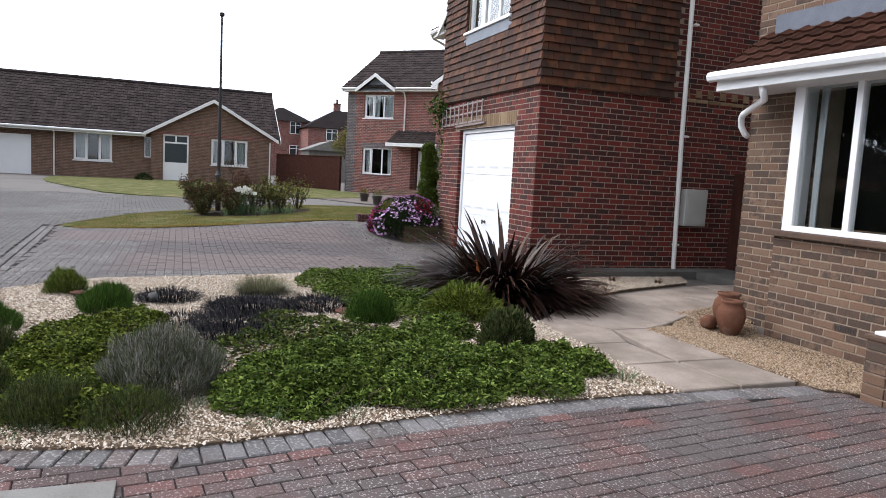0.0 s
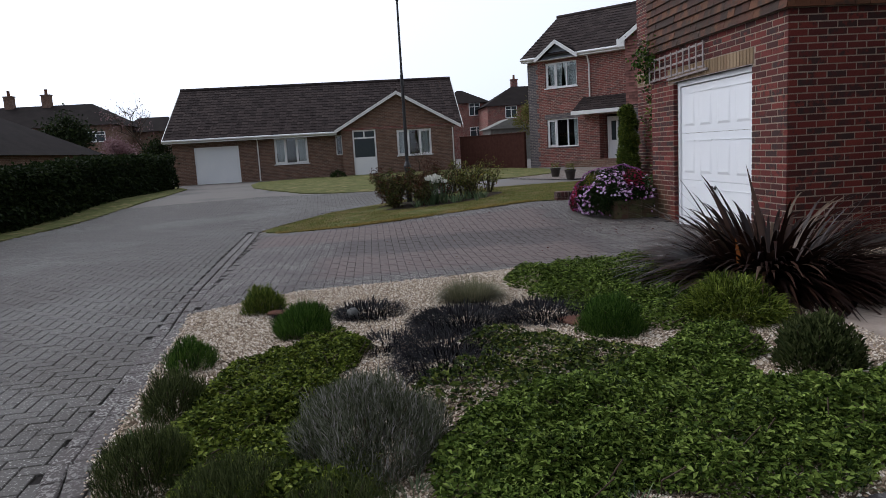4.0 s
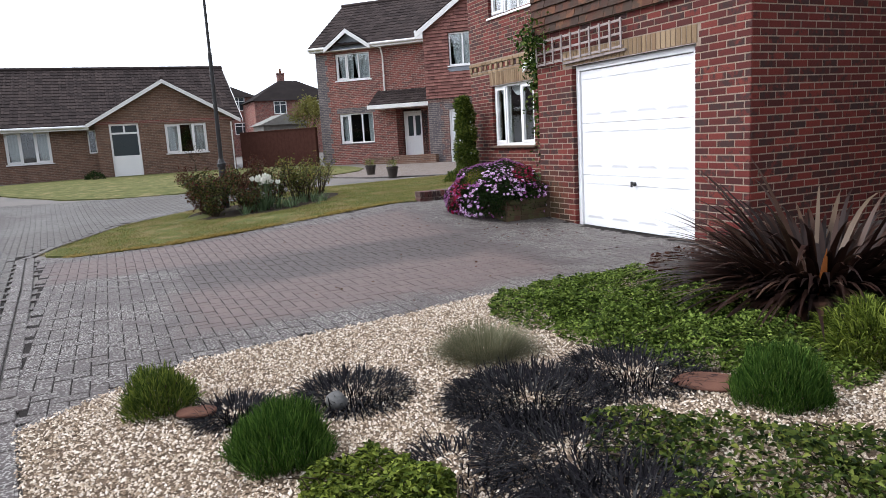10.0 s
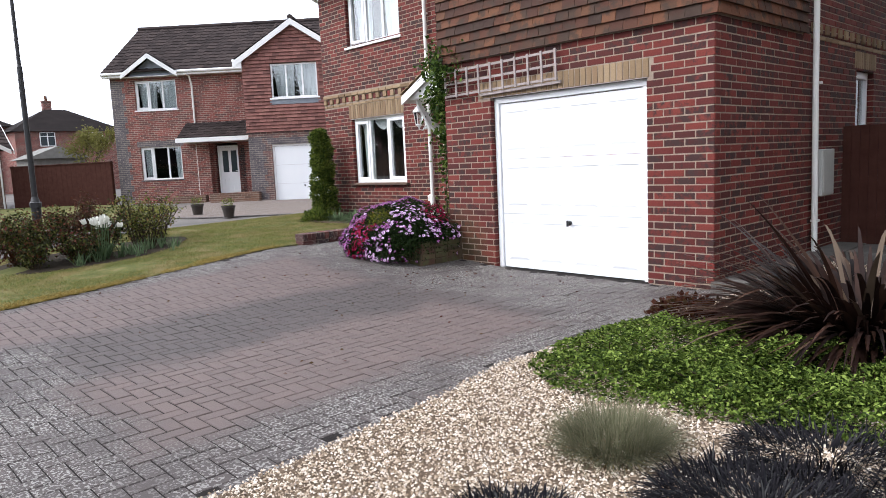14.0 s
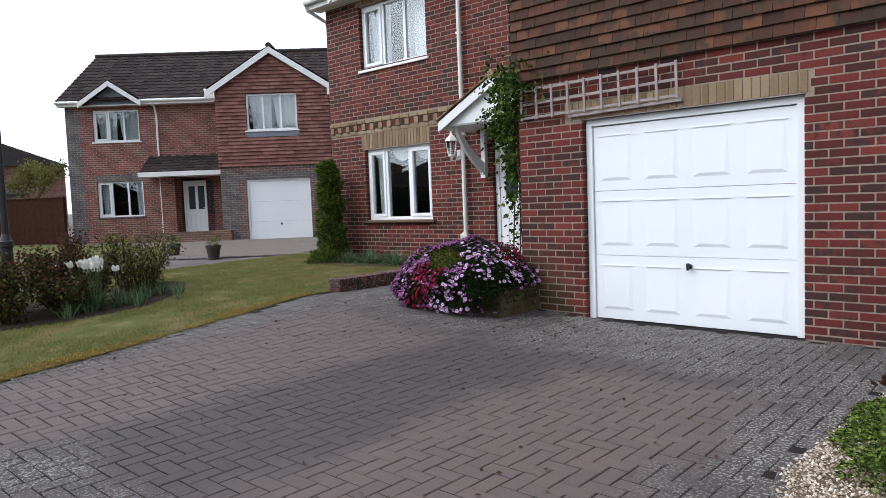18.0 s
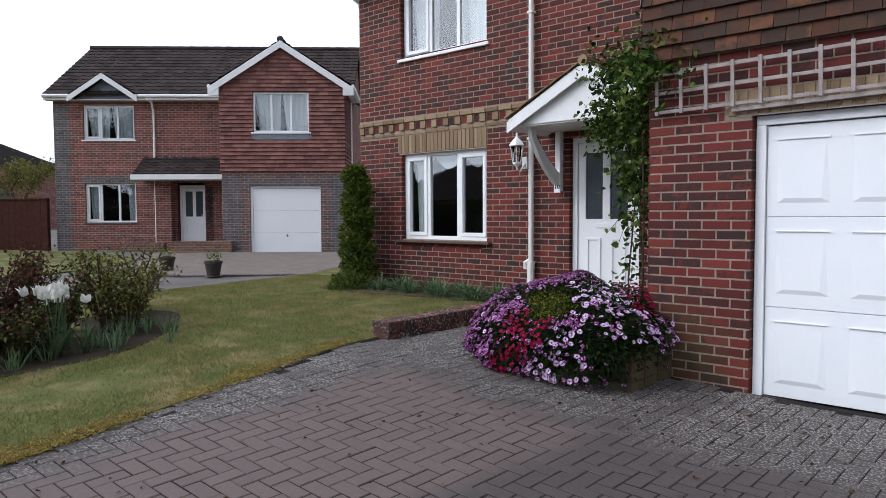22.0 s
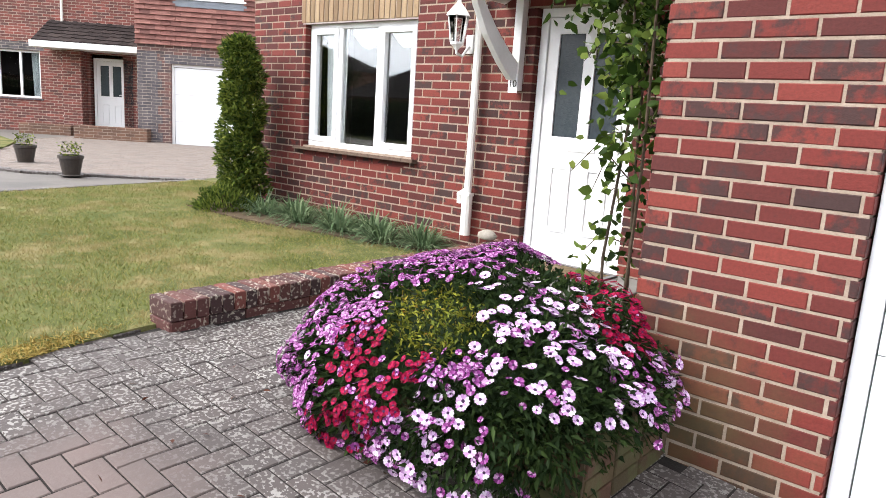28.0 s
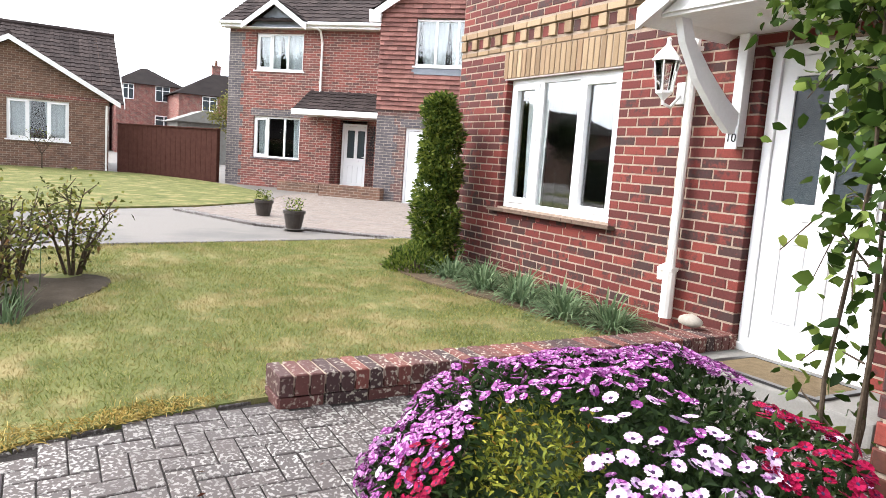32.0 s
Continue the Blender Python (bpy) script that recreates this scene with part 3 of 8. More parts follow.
def garage_door(parent, m, w=2.13, h=2.1, plain=False):
    """White up-and-over door with raised panels, four across and three high, in a white frame."""
    door = part("garage_door", boxes((0, w, 0, 0.09, h - 0.07, h), bevel=0.006), M_UPVC, parent, "white panelled up-and-over garage door", m)
    part("door_jamb", boxes((0, 0.07, 0, 0.09, 0, h - 0.07), bevel=0.006), M_UPVC, door)
    part("door_jamb", boxes((w - 0.07, w, 0, 0.09, 0, h - 0.07), bevel=0.006), M_UPVC, door)
    z0, z1 = 0.008, h - 0.075
    hh = (z1 - z0) / 3
    for k in range(3):
        a = z0 + k * hh
        part("door_section", boxes((0.075, w - 0.075, 0.025, 0.06, a, a + hh - 0.004), bevel=0.003), M_DOOR, door)
        if not plain:
            pw = (w - 0.15) / 4
            for c in range(4):
                x0, x1, b, t = 0.075 + c * pw + 0.07, 0.075 + (c + 1) * pw - 0.07, a + 0.1, a + hh - 0.11
                bm = bmesh.new()
                o = [bm.verts.new(p) for p in ((x0, 0.025, b), (x1, 0.025, b), (x1, 0.025, t), (x0, 0.025, t))]
                i = [bm.verts.new(p) for p in ((x0 + 0.055, 0.015, b + 0.034), (x1 - 0.055, 0.015, b + 0.034), (x1 - 0.03, 0.0245, t - 0.002), (x0 + 0.03, 0.0245, t - 0.002))]
                for q in range(4):
                    bm.faces.new((o[q], o[(q + 1) % 4], i[(q + 1) % 4], i[q]))
                bm.faces.new(i)
                add_box(bm, x0, x1, 0.015, 0.026, t, t + 0.007)
                part("panel", bm, M_DOOR, door)
    bm = lathe([(0.004, -0.02), (0.026, -0.02), (0.028, 0.0), (0.012, 0.012), (0.012, 0.03), (0.0035, 0.032)], 12)
    add_box(bm, -0.012, 0.012, -0.035, 0.035, 0.03, 0.05, 0.004)
    part("handle", bm, M_BLACK, door, "black turning handle", pose(w / 2 + 0.03, 0.012, 0.59, 90, 0, 0))
    return door


def tiled_slope(name, parent, a, b, up, rows_gap=0.3, tile_w=0.33, mat=None, label="", thick=0.03, clip=None):
    """A roof slope from the eave line a-b, reaching up by the vector up, in overlapping courses of interlocking tiles."""
    a, b, up = Vector(a), Vector(b), Vector(up)
    along, slope = (b - a), up.length
    nrm = along.cross(up).normalized()
    if nrm.z < 0:
        nrm = -nrm
    vs, fs = [], []
    n_rows = max(1, round(slope / rows_gap))
    cols = max(1, round(along.length / tile_w))
    for r in range(n_rows):
        lo, hi = r / n_rows, min(1.0, (r + 1.12) / n_rows)
        for c in range(cols):
            u0, u1 = c / cols, (c + 1) / cols
            if clip and not clip((u0 + u1) / 2, (lo + hi) / 2):
                continue
            o = len(vs)
            for u, rise in ((u0 + 0.004 / cols, 0.0), (u0 + 0.18 / cols, 0.018), (u0 + 0.36 / cols, 0.018), (u0 + 0.52 / cols, 0.0), (u1 - 0.02 / cols, 0.0)):
                for t, lift in ((lo, thick + rise), (hi, 0.004 + rise)):
                    vs.append(a + along * u + up * t + nrm * lift)
                vs.append(a + along * u + up * lo + nrm * (rise - 0.01))
            for k in range(4):
                p, q = o + 3 * k, o + 3 * (k + 1)
                fs += [(p, q, q + 1, p + 1), (p + 2, q + 2, q, p)]
    # the boards under the tiles
    o = len(vs)
    vs += [a - nrm * 0.02, b - nrm * 0.02, b + up - nrm * 0.02, a + up - nrm * 0.02]
    fs.append((o, o + 1, o + 2, o + 3))
    return under(name, mesh_of(name, vs, fs, mat or M_ROOF), parent, label)


def ridge_line(parent, a, b, mat=None, r=0.1):
    a, b = Vector(a), Vector(b)
    n = max(1, round((b - a).length / 0.45))
    bm = bmesh.new()
    for i in range(n):
        p, q = a.lerp(b, i / n), a.lerp(b, (i + 1.03) / n)
        add_tube(bm, [p, q], r, 8, [r, r * 0.93])
    part("ridge_tile", bm, mat or M_ROOF, parent)


def gutter(parent, a, b, mat=None):
    part("gutter", tube([a, b], 0.055, 8), mat or M_UPVC, parent)


def bargeboards(parent, x0, xa, x1, ze, za, y, w=0.2, t=0.03, axis="y"):
    """Two white sloping boards of a gable."""
    part("bargeboard", prism([(x0, ze - w * 0.3), (xa, za - w * 0.2), (xa, za - w * 1.25), (x0, ze - w * 1.35)], t, axis, y), M_FASCIA, parent)
    part("bargeboard", prism([(xa, za - w * 0.2), (x1, ze - w * 0.3), (x1, ze - w * 1.35), (xa, za - w * 1.25)], t, axis, y), M_FASCIA, parent)


def downpipe(parent, points, r=0.034):
    dp = part("downpipe", tube(points, r, 10), M_CREAM, parent)
    top, bot = max(p[2] for p in points), min(p[2] for p in points)
    z = bot + 0.35
    while z < top - 0.3:
        x, y, _ = points[-1]
        part("pipe_clip", boxes((x - 0.043, x + 0.043, y - 0.037, y + 0.04, z, z + 0.03), bevel=0.004), M_CREAM, dp)
        z += 1.6


def front_door(parent, m, w=0.92, h=2.0):
    d = part("front_door", boxes((0, 0.07, 0, 0.09, 0, h), (w - 0.07, w, 0, 0.09, 0, h), (0.07, w - 0.07, 0, 0.09, h - 0.07, h), (0.07, w - 0.07, 0, 0.09, 0, 0.04), bevel=0.006), M_UPVC, parent, "white panelled front door with two tall dark panes", m)
    x0, x1, zb, zt, mid = 0.075, w - 0.075, 0.045, h - 0.075, w / 2
    g0, g1 = 0.98, h - 0.2
    part("leaf", boxes((x0, x1, 0.02, 0.065, zb, g0), (x0, x1, 0.02, 0.065, g1, zt), (x0, x0 + 0.1, 0.02, 0.065, g0, g1), (x1 - 0.1, x1, 0.02, 0.065, g0, g1), (mid - 0.05, mid + 0.05, 0.02, 0.065, g0, g1)), M_UPVC, d)
    for a, b in ((x0 + 0.1, mid - 0.05), (mid + 0.05, x1 - 0.1)):
        part("pane", boxes((a, b, 0.035, 0.05, g0, g1)), M_FROST, d, "dark obscured pane")
        part("moulding", boxes((a + 0.02, b - 0.02, 0.006, 0.03, 0.2, 0.23), (a + 0.02, b - 0.02, 0.006, 0.03, 0.72, 0.75), (a + 0.02, a + 0.045, 0.006, 0.03, 0.23, 0.72), (b - 0.045, b - 0.02, 0.006, 0.03, 0.23, 0.72), bevel=0.004), M_UPVC, d)
    part("letter_plate", boxes((mid - 0.13, mid + 0.13, 0.008, 0.03, 0.87, 0.93), bevel=0.006), M_UPVC, d)
    part("handle", boxes((x1 - 0.07, x1 - 0.045, 0.0, 0.02, 0.9, 1.1), (x1 - 0.16, x1 - 0.045, -0.03, -0.015, 1.02, 1.04), bevel=0.004), M_FASCIA, d)
    return d


def far_hung(parent, m, w, z0, z1, holes, gable, label):
    """Hung tiles of a house seen from afar: overlapping pieces, each course tilted out at its foot."""
    vs, fs = [], []
    rnd = random.Random(5)
    for u, z, l, h in courses(w, z0, z1, holes, row=0.12, length=0.25, joint=0.004, z_base=z0):
        if gable and z > 5.1 and abs(u - w / 2) > (z1 - z) * gable:
            continue
        a, o, e = l / 2, len(vs), rnd.uniform(0, 0.008)
        vs += [(u - a, -0.06 - e, z - 0.06), (u + a, -0.06 - e, z - 0.06), (u + a, -0.012, z + 0.085), (u - a, -0.012, z + 0.085), (u - a, -0.02, z - 0.062), (u + a, -0.02, z - 0.062), (u - a, 0.0, z + 0.085), (u + a, 0.0, z + 0.085)]
        fs += [(o, o + 1, o + 2, o + 3), (o + 4, o + 5, o + 1, o), (o + 4, o, o + 3, o + 6), (o + 1, o + 5, o + 7, o + 2)]
    tagged(under("hung_tiles", mesh_of("hung_tiles", vs, fs, M_FARTILE), parent, label, m), kind="stuff")


# ---- the two detached houses, built to one design ----
def detached_house(m, near, label):
    """Local axes: x along the garage front, y into the house. The garage wing stands forward of the main wall."""
    house = thing("house", label, "house", m)
    yw = 2.13
    xl, xw, xr = -6.8, -0.83, 2.855
    ze, za, zr = 5.1, 6.44, 7.4
    # openings as (u0, u1, z0, z1) along each wall
    front_open = [(-xw, -xw + 2.13, -0.1, 2.1), (0.97, 2.64, 3.72, 4.92)]
    main_open = [(0.95, 2.59, 1.0, 2.29), (0.95, 2.59, 3.72, 4.85), (3.92, 4.84, -0.1, 2.32)]
    side_open = [(4.0, 4.72, 1.45, 2.32), (5.95, 6.6, 1.45, 2.32)]
    mw, ms = wall_frame((xw, 0, 0), 0), wall_frame((xr, 0, 0), 90)
    mm, ml = wall_frame((xl, yw, 0), 0), wall_frame((xw, yw, 0), -90)
    def freed(holes):
        """The openings of the core, a little wider than those of the facing bricks."""
        return [(h[0] - 0.014, h[1] + 0.014, h[2], h[3]) for h in holes] if near else holes

    mat = M_MORTAR if near else M_FARRED
    low_mat = M_MORTAR if near else M_FARMIXED
    back = 0.004 if near else 0.0
    w_front = part("wall", wall_slab(xr - xw, -0.1, 5.1, freed(front_open) + [(-1, 0.02, -1, 9), (xr - xw - 0.02, 99, -1, 9)], back, 0.25), low_mat, house, "red brick garage wall", mw)
    w_side = part("wall", wall_slab(8.4, -0.1, 5.1, freed(side_open) + [(-1, 0.02, -1, 9)], back, 0.25), mat, house, "red brick side wall", wall_frame((xr, 0, 0), 90))
    w_main = part("wall", wall_slab(xw - xl, -0.1, 5.2, freed(main_open), back, 0.25), mat, house, "red brick front wall", mm)
    w_in = part("wall", wall_slab(yw, -0.1, 5.1, [(yw - 0.02, yw + 1, -1, 9)], back, 0.25), mat, house, "red brick inner side of the garage wing", ml)
    part("wall", boxes((xl, xl + 0.25, yw + 0.25, 8.4, -0.1, 5.15)), M_FARRED, house, "plain end wall")
    part("wall", boxes((xl, xr, 8.4, 8.65, -0.1, 5.15)), M_FARRED, house, "plain back wall")
    part("end_gable", prism([(yw, 5.1), (8.6, 5.1), (5.35, 7.25)], 0.25, "x", xl + 0.005), M_FARRED, house)
    part("end_gable", prism([(yw, 5.1), (8.6, 5.1), (5.35, 7.25)], -0.25, "x", xr - 0.005), M_FARRED, house)
    # roofs
    run = 5.35 - 1.78
    tiled_slope("main_roof", house, (xl - 0.15, 1.78, 5.15), (xr + 0.15, 1.78, 5.15), (0, run, zr - 5.15), label="dark brown tiled main roof", clip=None)
    tiled_slope("main_roof", house, (xr + 0.15, 8.95, 5.15), (xl - 0.15, 8.95, 5.15), (0, -run, zr - 5.15), 0.5, 0.8)
    ridge_line(house, (xl - 0.15, 5.35, zr + 0.03), (xr + 0.15, 5.35, zr + 0.03))
    xc = (xw + xr) / 2
    for sx in (-1, 1):
        tiled_slope("wing_roof", house, (xc + sx * 2.12, -0.16, ze), (xc + sx * 2.12, 4.2, ze), (-sx * 2.12, 0, za - ze), label="dark tiled roof of the garage wing")
    ridge_line(house, (xc, -0.18, za + 0.02), (xc, 4.0, za + 0.02))
    bargeboards(house, xc - 2.14, xc, xc + 2.14, ze, za + 0.02, -0.2, 0.2)
    part("soffit", boxes((xw - 0.28, xw, -0.17, 1.8, ze - 0.12, ze - 0.09)), M_FASCIA, house)
    part("soffit", boxes((xr, xr + 0.28, -0.17, 2.5, ze - 0.12, ze - 0.09)), M_FASCIA, house)
    gutter(house, (xc - 2.14, -0.15, ze - 0.02), (xc - 2.14, 1.8, ze - 0.02))
    gutter(house, (xc + 2.14, -0.15, ze - 0.02), (xc + 2.14, 4.0, ze - 0.02))
    part("box_end", boxes((xc - 2.16, xw, -0.19, -0.1, ze - 0.3, ze - 0.03)), M_FASCIA, house)
    part("box_end", boxes((xr, xc + 2.16, -0.19, -0.1, ze - 0.3, ze - 0.03)), M_FASCIA, house)
    # fascia along the main eave, in two lengths beside the gablet
    gx = xl + 1.77
    part("fascia", boxes((xl - 0.15, gx - 1.02, 1.82, 1.85, 4.97, 5.14)), M_FASCIA, house)
    part("fascia", boxes((gx + 1.02, xw, 1.82, 1.85, 4.97, 5.14)), M_FASCIA, house)
    part("soffit", boxes((xl - 0.15, xw, 1.85, yw, 4.97, 4.99)), M_FASCIA, house)
    gutter(house, (xl - 0.15, 1.77, 5.1), (gx - 1.0, 1.77, 5.1))
    gutter(house, (gx + 1.0, 1.77, 5.1), (xw - 0.25, 1.77, 5.1))
    for sx in (-1, 1):
        tiled_slope("gablet_roof", house, (gx + sx * 1.08, 1.7, 5.12), (gx + sx * 1.08, 3.1, 5.12), (-sx * 1.08, 0, 0.7), label="small tiled gable over the window")
    bargeboards(house, gx - 1.1, gx, gx + 1.1, 5.12, 5.84, 1.66, 0.17)
    part("gablet_infill", prism([(gx - 0.95, 5.0), (gx + 0.95, 5.0), (gx, 5.7)], 0.03, "y", 1.95), M_LEAD, house)
    # end verges
    part("verge_board", prism([(1.75, 5.02), (1.75, 5.14), (5.35, 7.38), (8.95, 5.14), (8.95, 5.02), (5.35, 7.2)], -0.03, "x", xl - 0.13), M_FASCIA, house)
    # windows and doors
    window(house, mm @ pose(0.95, 0.07, 1.0), 1.64, 1.29, (-0.3, 0.4, -0.35) if near else (-0.3, 0.4, 0.35), curtain=[(0.1, 0.46)] if near else [(0.06, 0.42), (1.3, 1.58)], label="white three-light window", sill=not near, sill_mat=M_FARGREY, valance=((0.08, 0.5), (0.56, 1.06), (1.14, 1.56)) if near else ())
    # far house upstairs: near-full pale curtains added in place of sky reflections
    window(house, mm @ pose(0.95, 0.07, 3.72), 1.64, 1.13, (-0.33, 0.36, 0.34), curtain=[(0.06, 0.62), (0.95, 1.6)] if near else [(0.06, 0.8), (0.84, 1.6)], label="white three-light bedroom window")
    window(house, mw @ pose(0.97, 0.03, 3.72), 1.67, 1.2, (0.3, 0.36, 0.3), curtain=[(0.06, 0.5), (1.2, 1.62)] if near else [(0.06, 0.82), (0.86, 1.62)], label="white three-light window in hung tiles")
    part("apron", boxes((0.9, 2.72, -0.045, 0.0, 3.5, 3.7)), M_LEAD, house, "grey lead apron under the window", mw)
    garage_door(house, mw @ pose(-xw, 0.06, 0), plain=not near)
    if not near:
        part("soldier_course", boxes((0.68, 3.1, -0.006, 0.02, 2.105, 2.33)), M_FARGREY, house, "blue-grey brick lintel", mw)
        part("soldier_course", boxes((0.85, 2.7, -0.006, 0.02, 2.295, 2.52)), M_FARGREY, house, "blue-grey brick lintel", mm)
        tagged(part("quoin", boxes(*[(0, 0.45 + 0.11 * (k % 2), -0.006, 0.02, -0.1 + 0.225 * k, 0.125 + 0.225 * k) for k in range(22)]), M_FARGREY, house, "blue-grey brick corner", mm), kind="stuff")
        tagged(part("quoin", boxes(*[(-0.006, 0.5 + 0.11 * (k % 2), -0.006, 0.02, -0.1 + 0.225 * k, 0.125 + 0.225 * k) for k in range(11)]), M_FARGREY, house, "blue-grey brick corner", mw), kind="stuff")
        tagged(part("quoin", boxes(*[(3.25 - 0.11 * (k % 2), 3.69, -0.006, 0.02, -0.1 + 0.225 * k, 0.125 + 0.225 * k) for k in range(11)]), M_FARGREY, house, "blue-grey brick corner", mw), kind="stuff")
        far_hung(house, wall_frame((xw - 0.03, 0, 0), 0), xr - xw + 0.06, 2.55, 6.3, [(1.0, 2.67, 3.5, 4.92)], 1.62, "red-brown hung tiles on the gabled wing")
        far_hung(house, ms, yw, 2.55, 5.1, [], 0, "red-brown hung tiles on the wing's side")
        far_hung(house, ml, yw, 2.55, 5.1, [], 0, "red-brown hung tiles on the wing's inner side")
        part("gable_backing", prism([(xw, 5.1), (xr, 5.1), (xc, 6.33)], 0.2, "y", 0.0), M_FENCE, house)
        # porch: a lean-to roof on a white fascia over the recessed door
        tiled_slope("porch_roof", house, (-3.9, 1.05, 2.52), (xw, 1.05, 2.52), (0, 1.05, 0.62), 0.2, 0.3, label="dark tiled lean-to porch roof")
        part("porch_fascia", boxes((-3.95, xw, 1.02, 1.05, 2.36, 2.52), (-3.9, xw, 1.05, yw, 2.36, 2.38), (-3.95, -3.9, 1.05, yw, 2.36, 2.5)), M_FASCIA, house)
        part("porch_pier", boxes((-3.45, -2.95, 1.75, yw, -0.1, 2.36)), M_FARRED, house)
        front_door(house, mm @ pose(3.98, 0.12, 0.2), 0.92, 2.02)
        part("side_pane", boxes((4.86, 5.1, 0.0, 0.03, 0.25, 2.2)), M_FROST, house, "dark side pane", mm)
        part("step_wall", boxes((-4.3, -2.95, 1.0, 1.3, 0, 0.36), bevel=0.02), M_FARBROWN, house, "low brown brick wall beside the porch")
        part("step_wall", boxes((-2.3, -0.5, -0.32, -0.01, 0, 0.44), bevel=0.02), M_FARBROWN, house, "low dark brick planter wall before the door")
        downpipe(house, [(-3.65, 1.75, 4.98), (-3.55, 1.9, 4.9), (-3.55, 2.06, 4.6), (-3.55, 2.06, 2.9), (-3.55, 2.06, 0.2)])
        downpipe(house, [(xr + 0.06, 2.0, 4.9), (xr + 0.06, 2.0, 0.1)])
    return house, mw, ms, mm, ml, front_open, main_open, side_open


detached_house(pose(-16.73, 6.42, 0.14, 0, 0, 44.6), False, "red brick detached house with tile-hung gable and white garage door")
near_house = detached_house(pose(0, 0, 0), True, "red brick detached house with hung clay tiles over the garage")


# ---- the bungalow ----
def bungalow():
    b = thing("bungalow", "long brown brick bungalow with a dark tiled roof", "bungalow", pose(-28.0, 0, 0.1, 0, 0, 90))
    # local x runs along world y, local y runs away from the close
    open_main = [(1.1, 3.4, -0.1, 2.05), (5.25, 7.0, 0.95, 2.35), (8.5, 8.85, 1.25, 2.3)]
    part("wall", wall_slab(8.9, -0.2, 2.5, open_main, 0, 0.25), M_FARBROWN, b, "brown brick front wall", pose(-14.8, 0, 0))
    open_gab = [(0.57, 1.8, 0.12, 2.5), (2.92, 4.76, 1.05, 2.4)]
    part("wall", wall_slab(6.0, -0.2, 2.62, open_gab, 0, 0.25), M_FARBROWN, b, "brown brick gabled wall", pose(-5.95, -0.5, 0))
    part("gable_wall", prism([(-5.95, 2.62), (0.05, 2.62), (-2.95, 4.25)], 0.25, "y", -0.5), M_FARBROWN, b)
    part("string_course", boxes((-5.9, 0.0, -0.508, -0.49, 2.5, 2.62)), M_FARRED, b, "red brick band")
    part("wall", boxes((-0.2, 0.05, -0.25, 8.5, -0.2, 2.6), (-14.8, -14.55, 0.25, 8.5, -0.2, 2.5), (-14.8, 0.05, 8.5, 8.75, -0.2, 2.5), (-5.95, -5.7, -0.25, 0.0, -0.2, 2.6)), M_FARBROWN, b)
    part("end_gable", prism([(-0.4, 2.5), (9.1, 2.5), (4.2, 5.35)], -0.25, "x", 0.045), M_FARBROWN, b)
    part("end_gable", prism([(-0.4, 2.5), (9.1, 2.5), (4.2, 5.35)], 0.25, "x", -14.795), M_FARBROWN, b)
    tiled_slope("main_roof", b, (-15.15, -0.4, 2.5), (0.55, -0.4, 2.5), (0, 4.7, 2.9), 0.3, 0.33, label="dark brown tiled roof")
    tiled_slope("main_roof", b, (0.55, 9.0, 2.5), (-15.15, 9.0, 2.5), (0, -4.7, 2.9), 0.6, 1.0)
    ridge_line(b, (-15.15, 4.3, 5.44), (0.55, 4.3, 5.44))
    for sx in (-1, 1):
        tiled_slope("wing_roof", b, (-2.95 + sx * 3.3, -0.75, 2.56), (-2.95 + sx * 3.3, 3.0, 2.56), (-sx * 3.3, 0, 1.85), 0.3, 0.33, label="tiled roof of the gabled wing")
    ridge_line(b, (-2.95, -0.75, 4.44), (-2.95, 2.6, 4.44))
    bargeboards(b, -6.3, -2.95, 0.4, 2.58, 4.46, -0.8, 0.17)
    part("fascia", boxes((-15.15, -6.2, -0.38, -0.34, 2.3, 2.48)), M_FASCIA, b)
    gutter(b, (-15.15, -0.45, 2.44), (-6.2, -0.45, 2.44))
    part("verge_board", prism([(-0.45, 2.36), (-0.45, 2.5), (4.3, 5.42), (4.3, 5.25)], 0.03, "x", 0.55), M_FASCIA, b)
    part("verge_board", prism([(-0.45, 2.36), (-0.45, 2.5), (4.3, 5.42), (4.3, 5.25)], -0.03, "x", -15.15), M_FASCIA, b)
    part("garage_door", boxes((0, 2.3, 0.04, 0.09, 0, 2.05), (-0.0, 0.06, 0, 0.1, 0, 2.05), (2.24, 2.3, 0, 0.1, 0, 2.05), (0.06, 2.24, 0, 0.1, 1.99, 2.05)), M_DOOR, b, "plain white garage door", pose(-13.7, 0.02, 0))
    window(b, pose(-9.55, 0.05, 0.95), 1.75, 1.4, (-0.33, 0.34, -0.33), curtain=[(0.06, 0.6), (1.2, 1.7)], label="white three-light window")
    window(b, pose(-6.3, 0.05, 1.25), 0.35, 1.05, (1,), label="narrow white window", sill=False)
    window(b, pose(-5.95 + 2.92, -0.45, 1.05), 1.84, 1.35, (-0.33, 0.34, -0.33), curtain=[(0.06, 0.7), (1.1, 1.78)], label="white three-light window")
    d = part("entrance_door", boxes((0, 0.08, 0, 0.09, 0, 2.38), (1.15, 1.23, 0, 0.09, 0, 2.38), (0.08, 1.15, 0, 0.09, 2.3, 2.38), (0.08, 1.15, 0.0, 0.09, 1.92, 2.0), (0.08, 1.15, 0.02, 0.07, 0, 0.95), (0.58, 0.65, 0, 0.09, 2.0, 2.3)), M_UPVC, b, "white half-glazed entrance door with a fanlight", pose(-5.38, -0.44, 0.12))
    for x0, x1, z0, z1 in ((0.08, 1.15, 0.95, 1.92), (0.08, 0.58, 2.0, 2.3), (0.65, 1.15, 2.0, 2.3)):
        part("pane", boxes((x0, x1, 0.03, 0.05, z0, z1)), M_FROST, d)
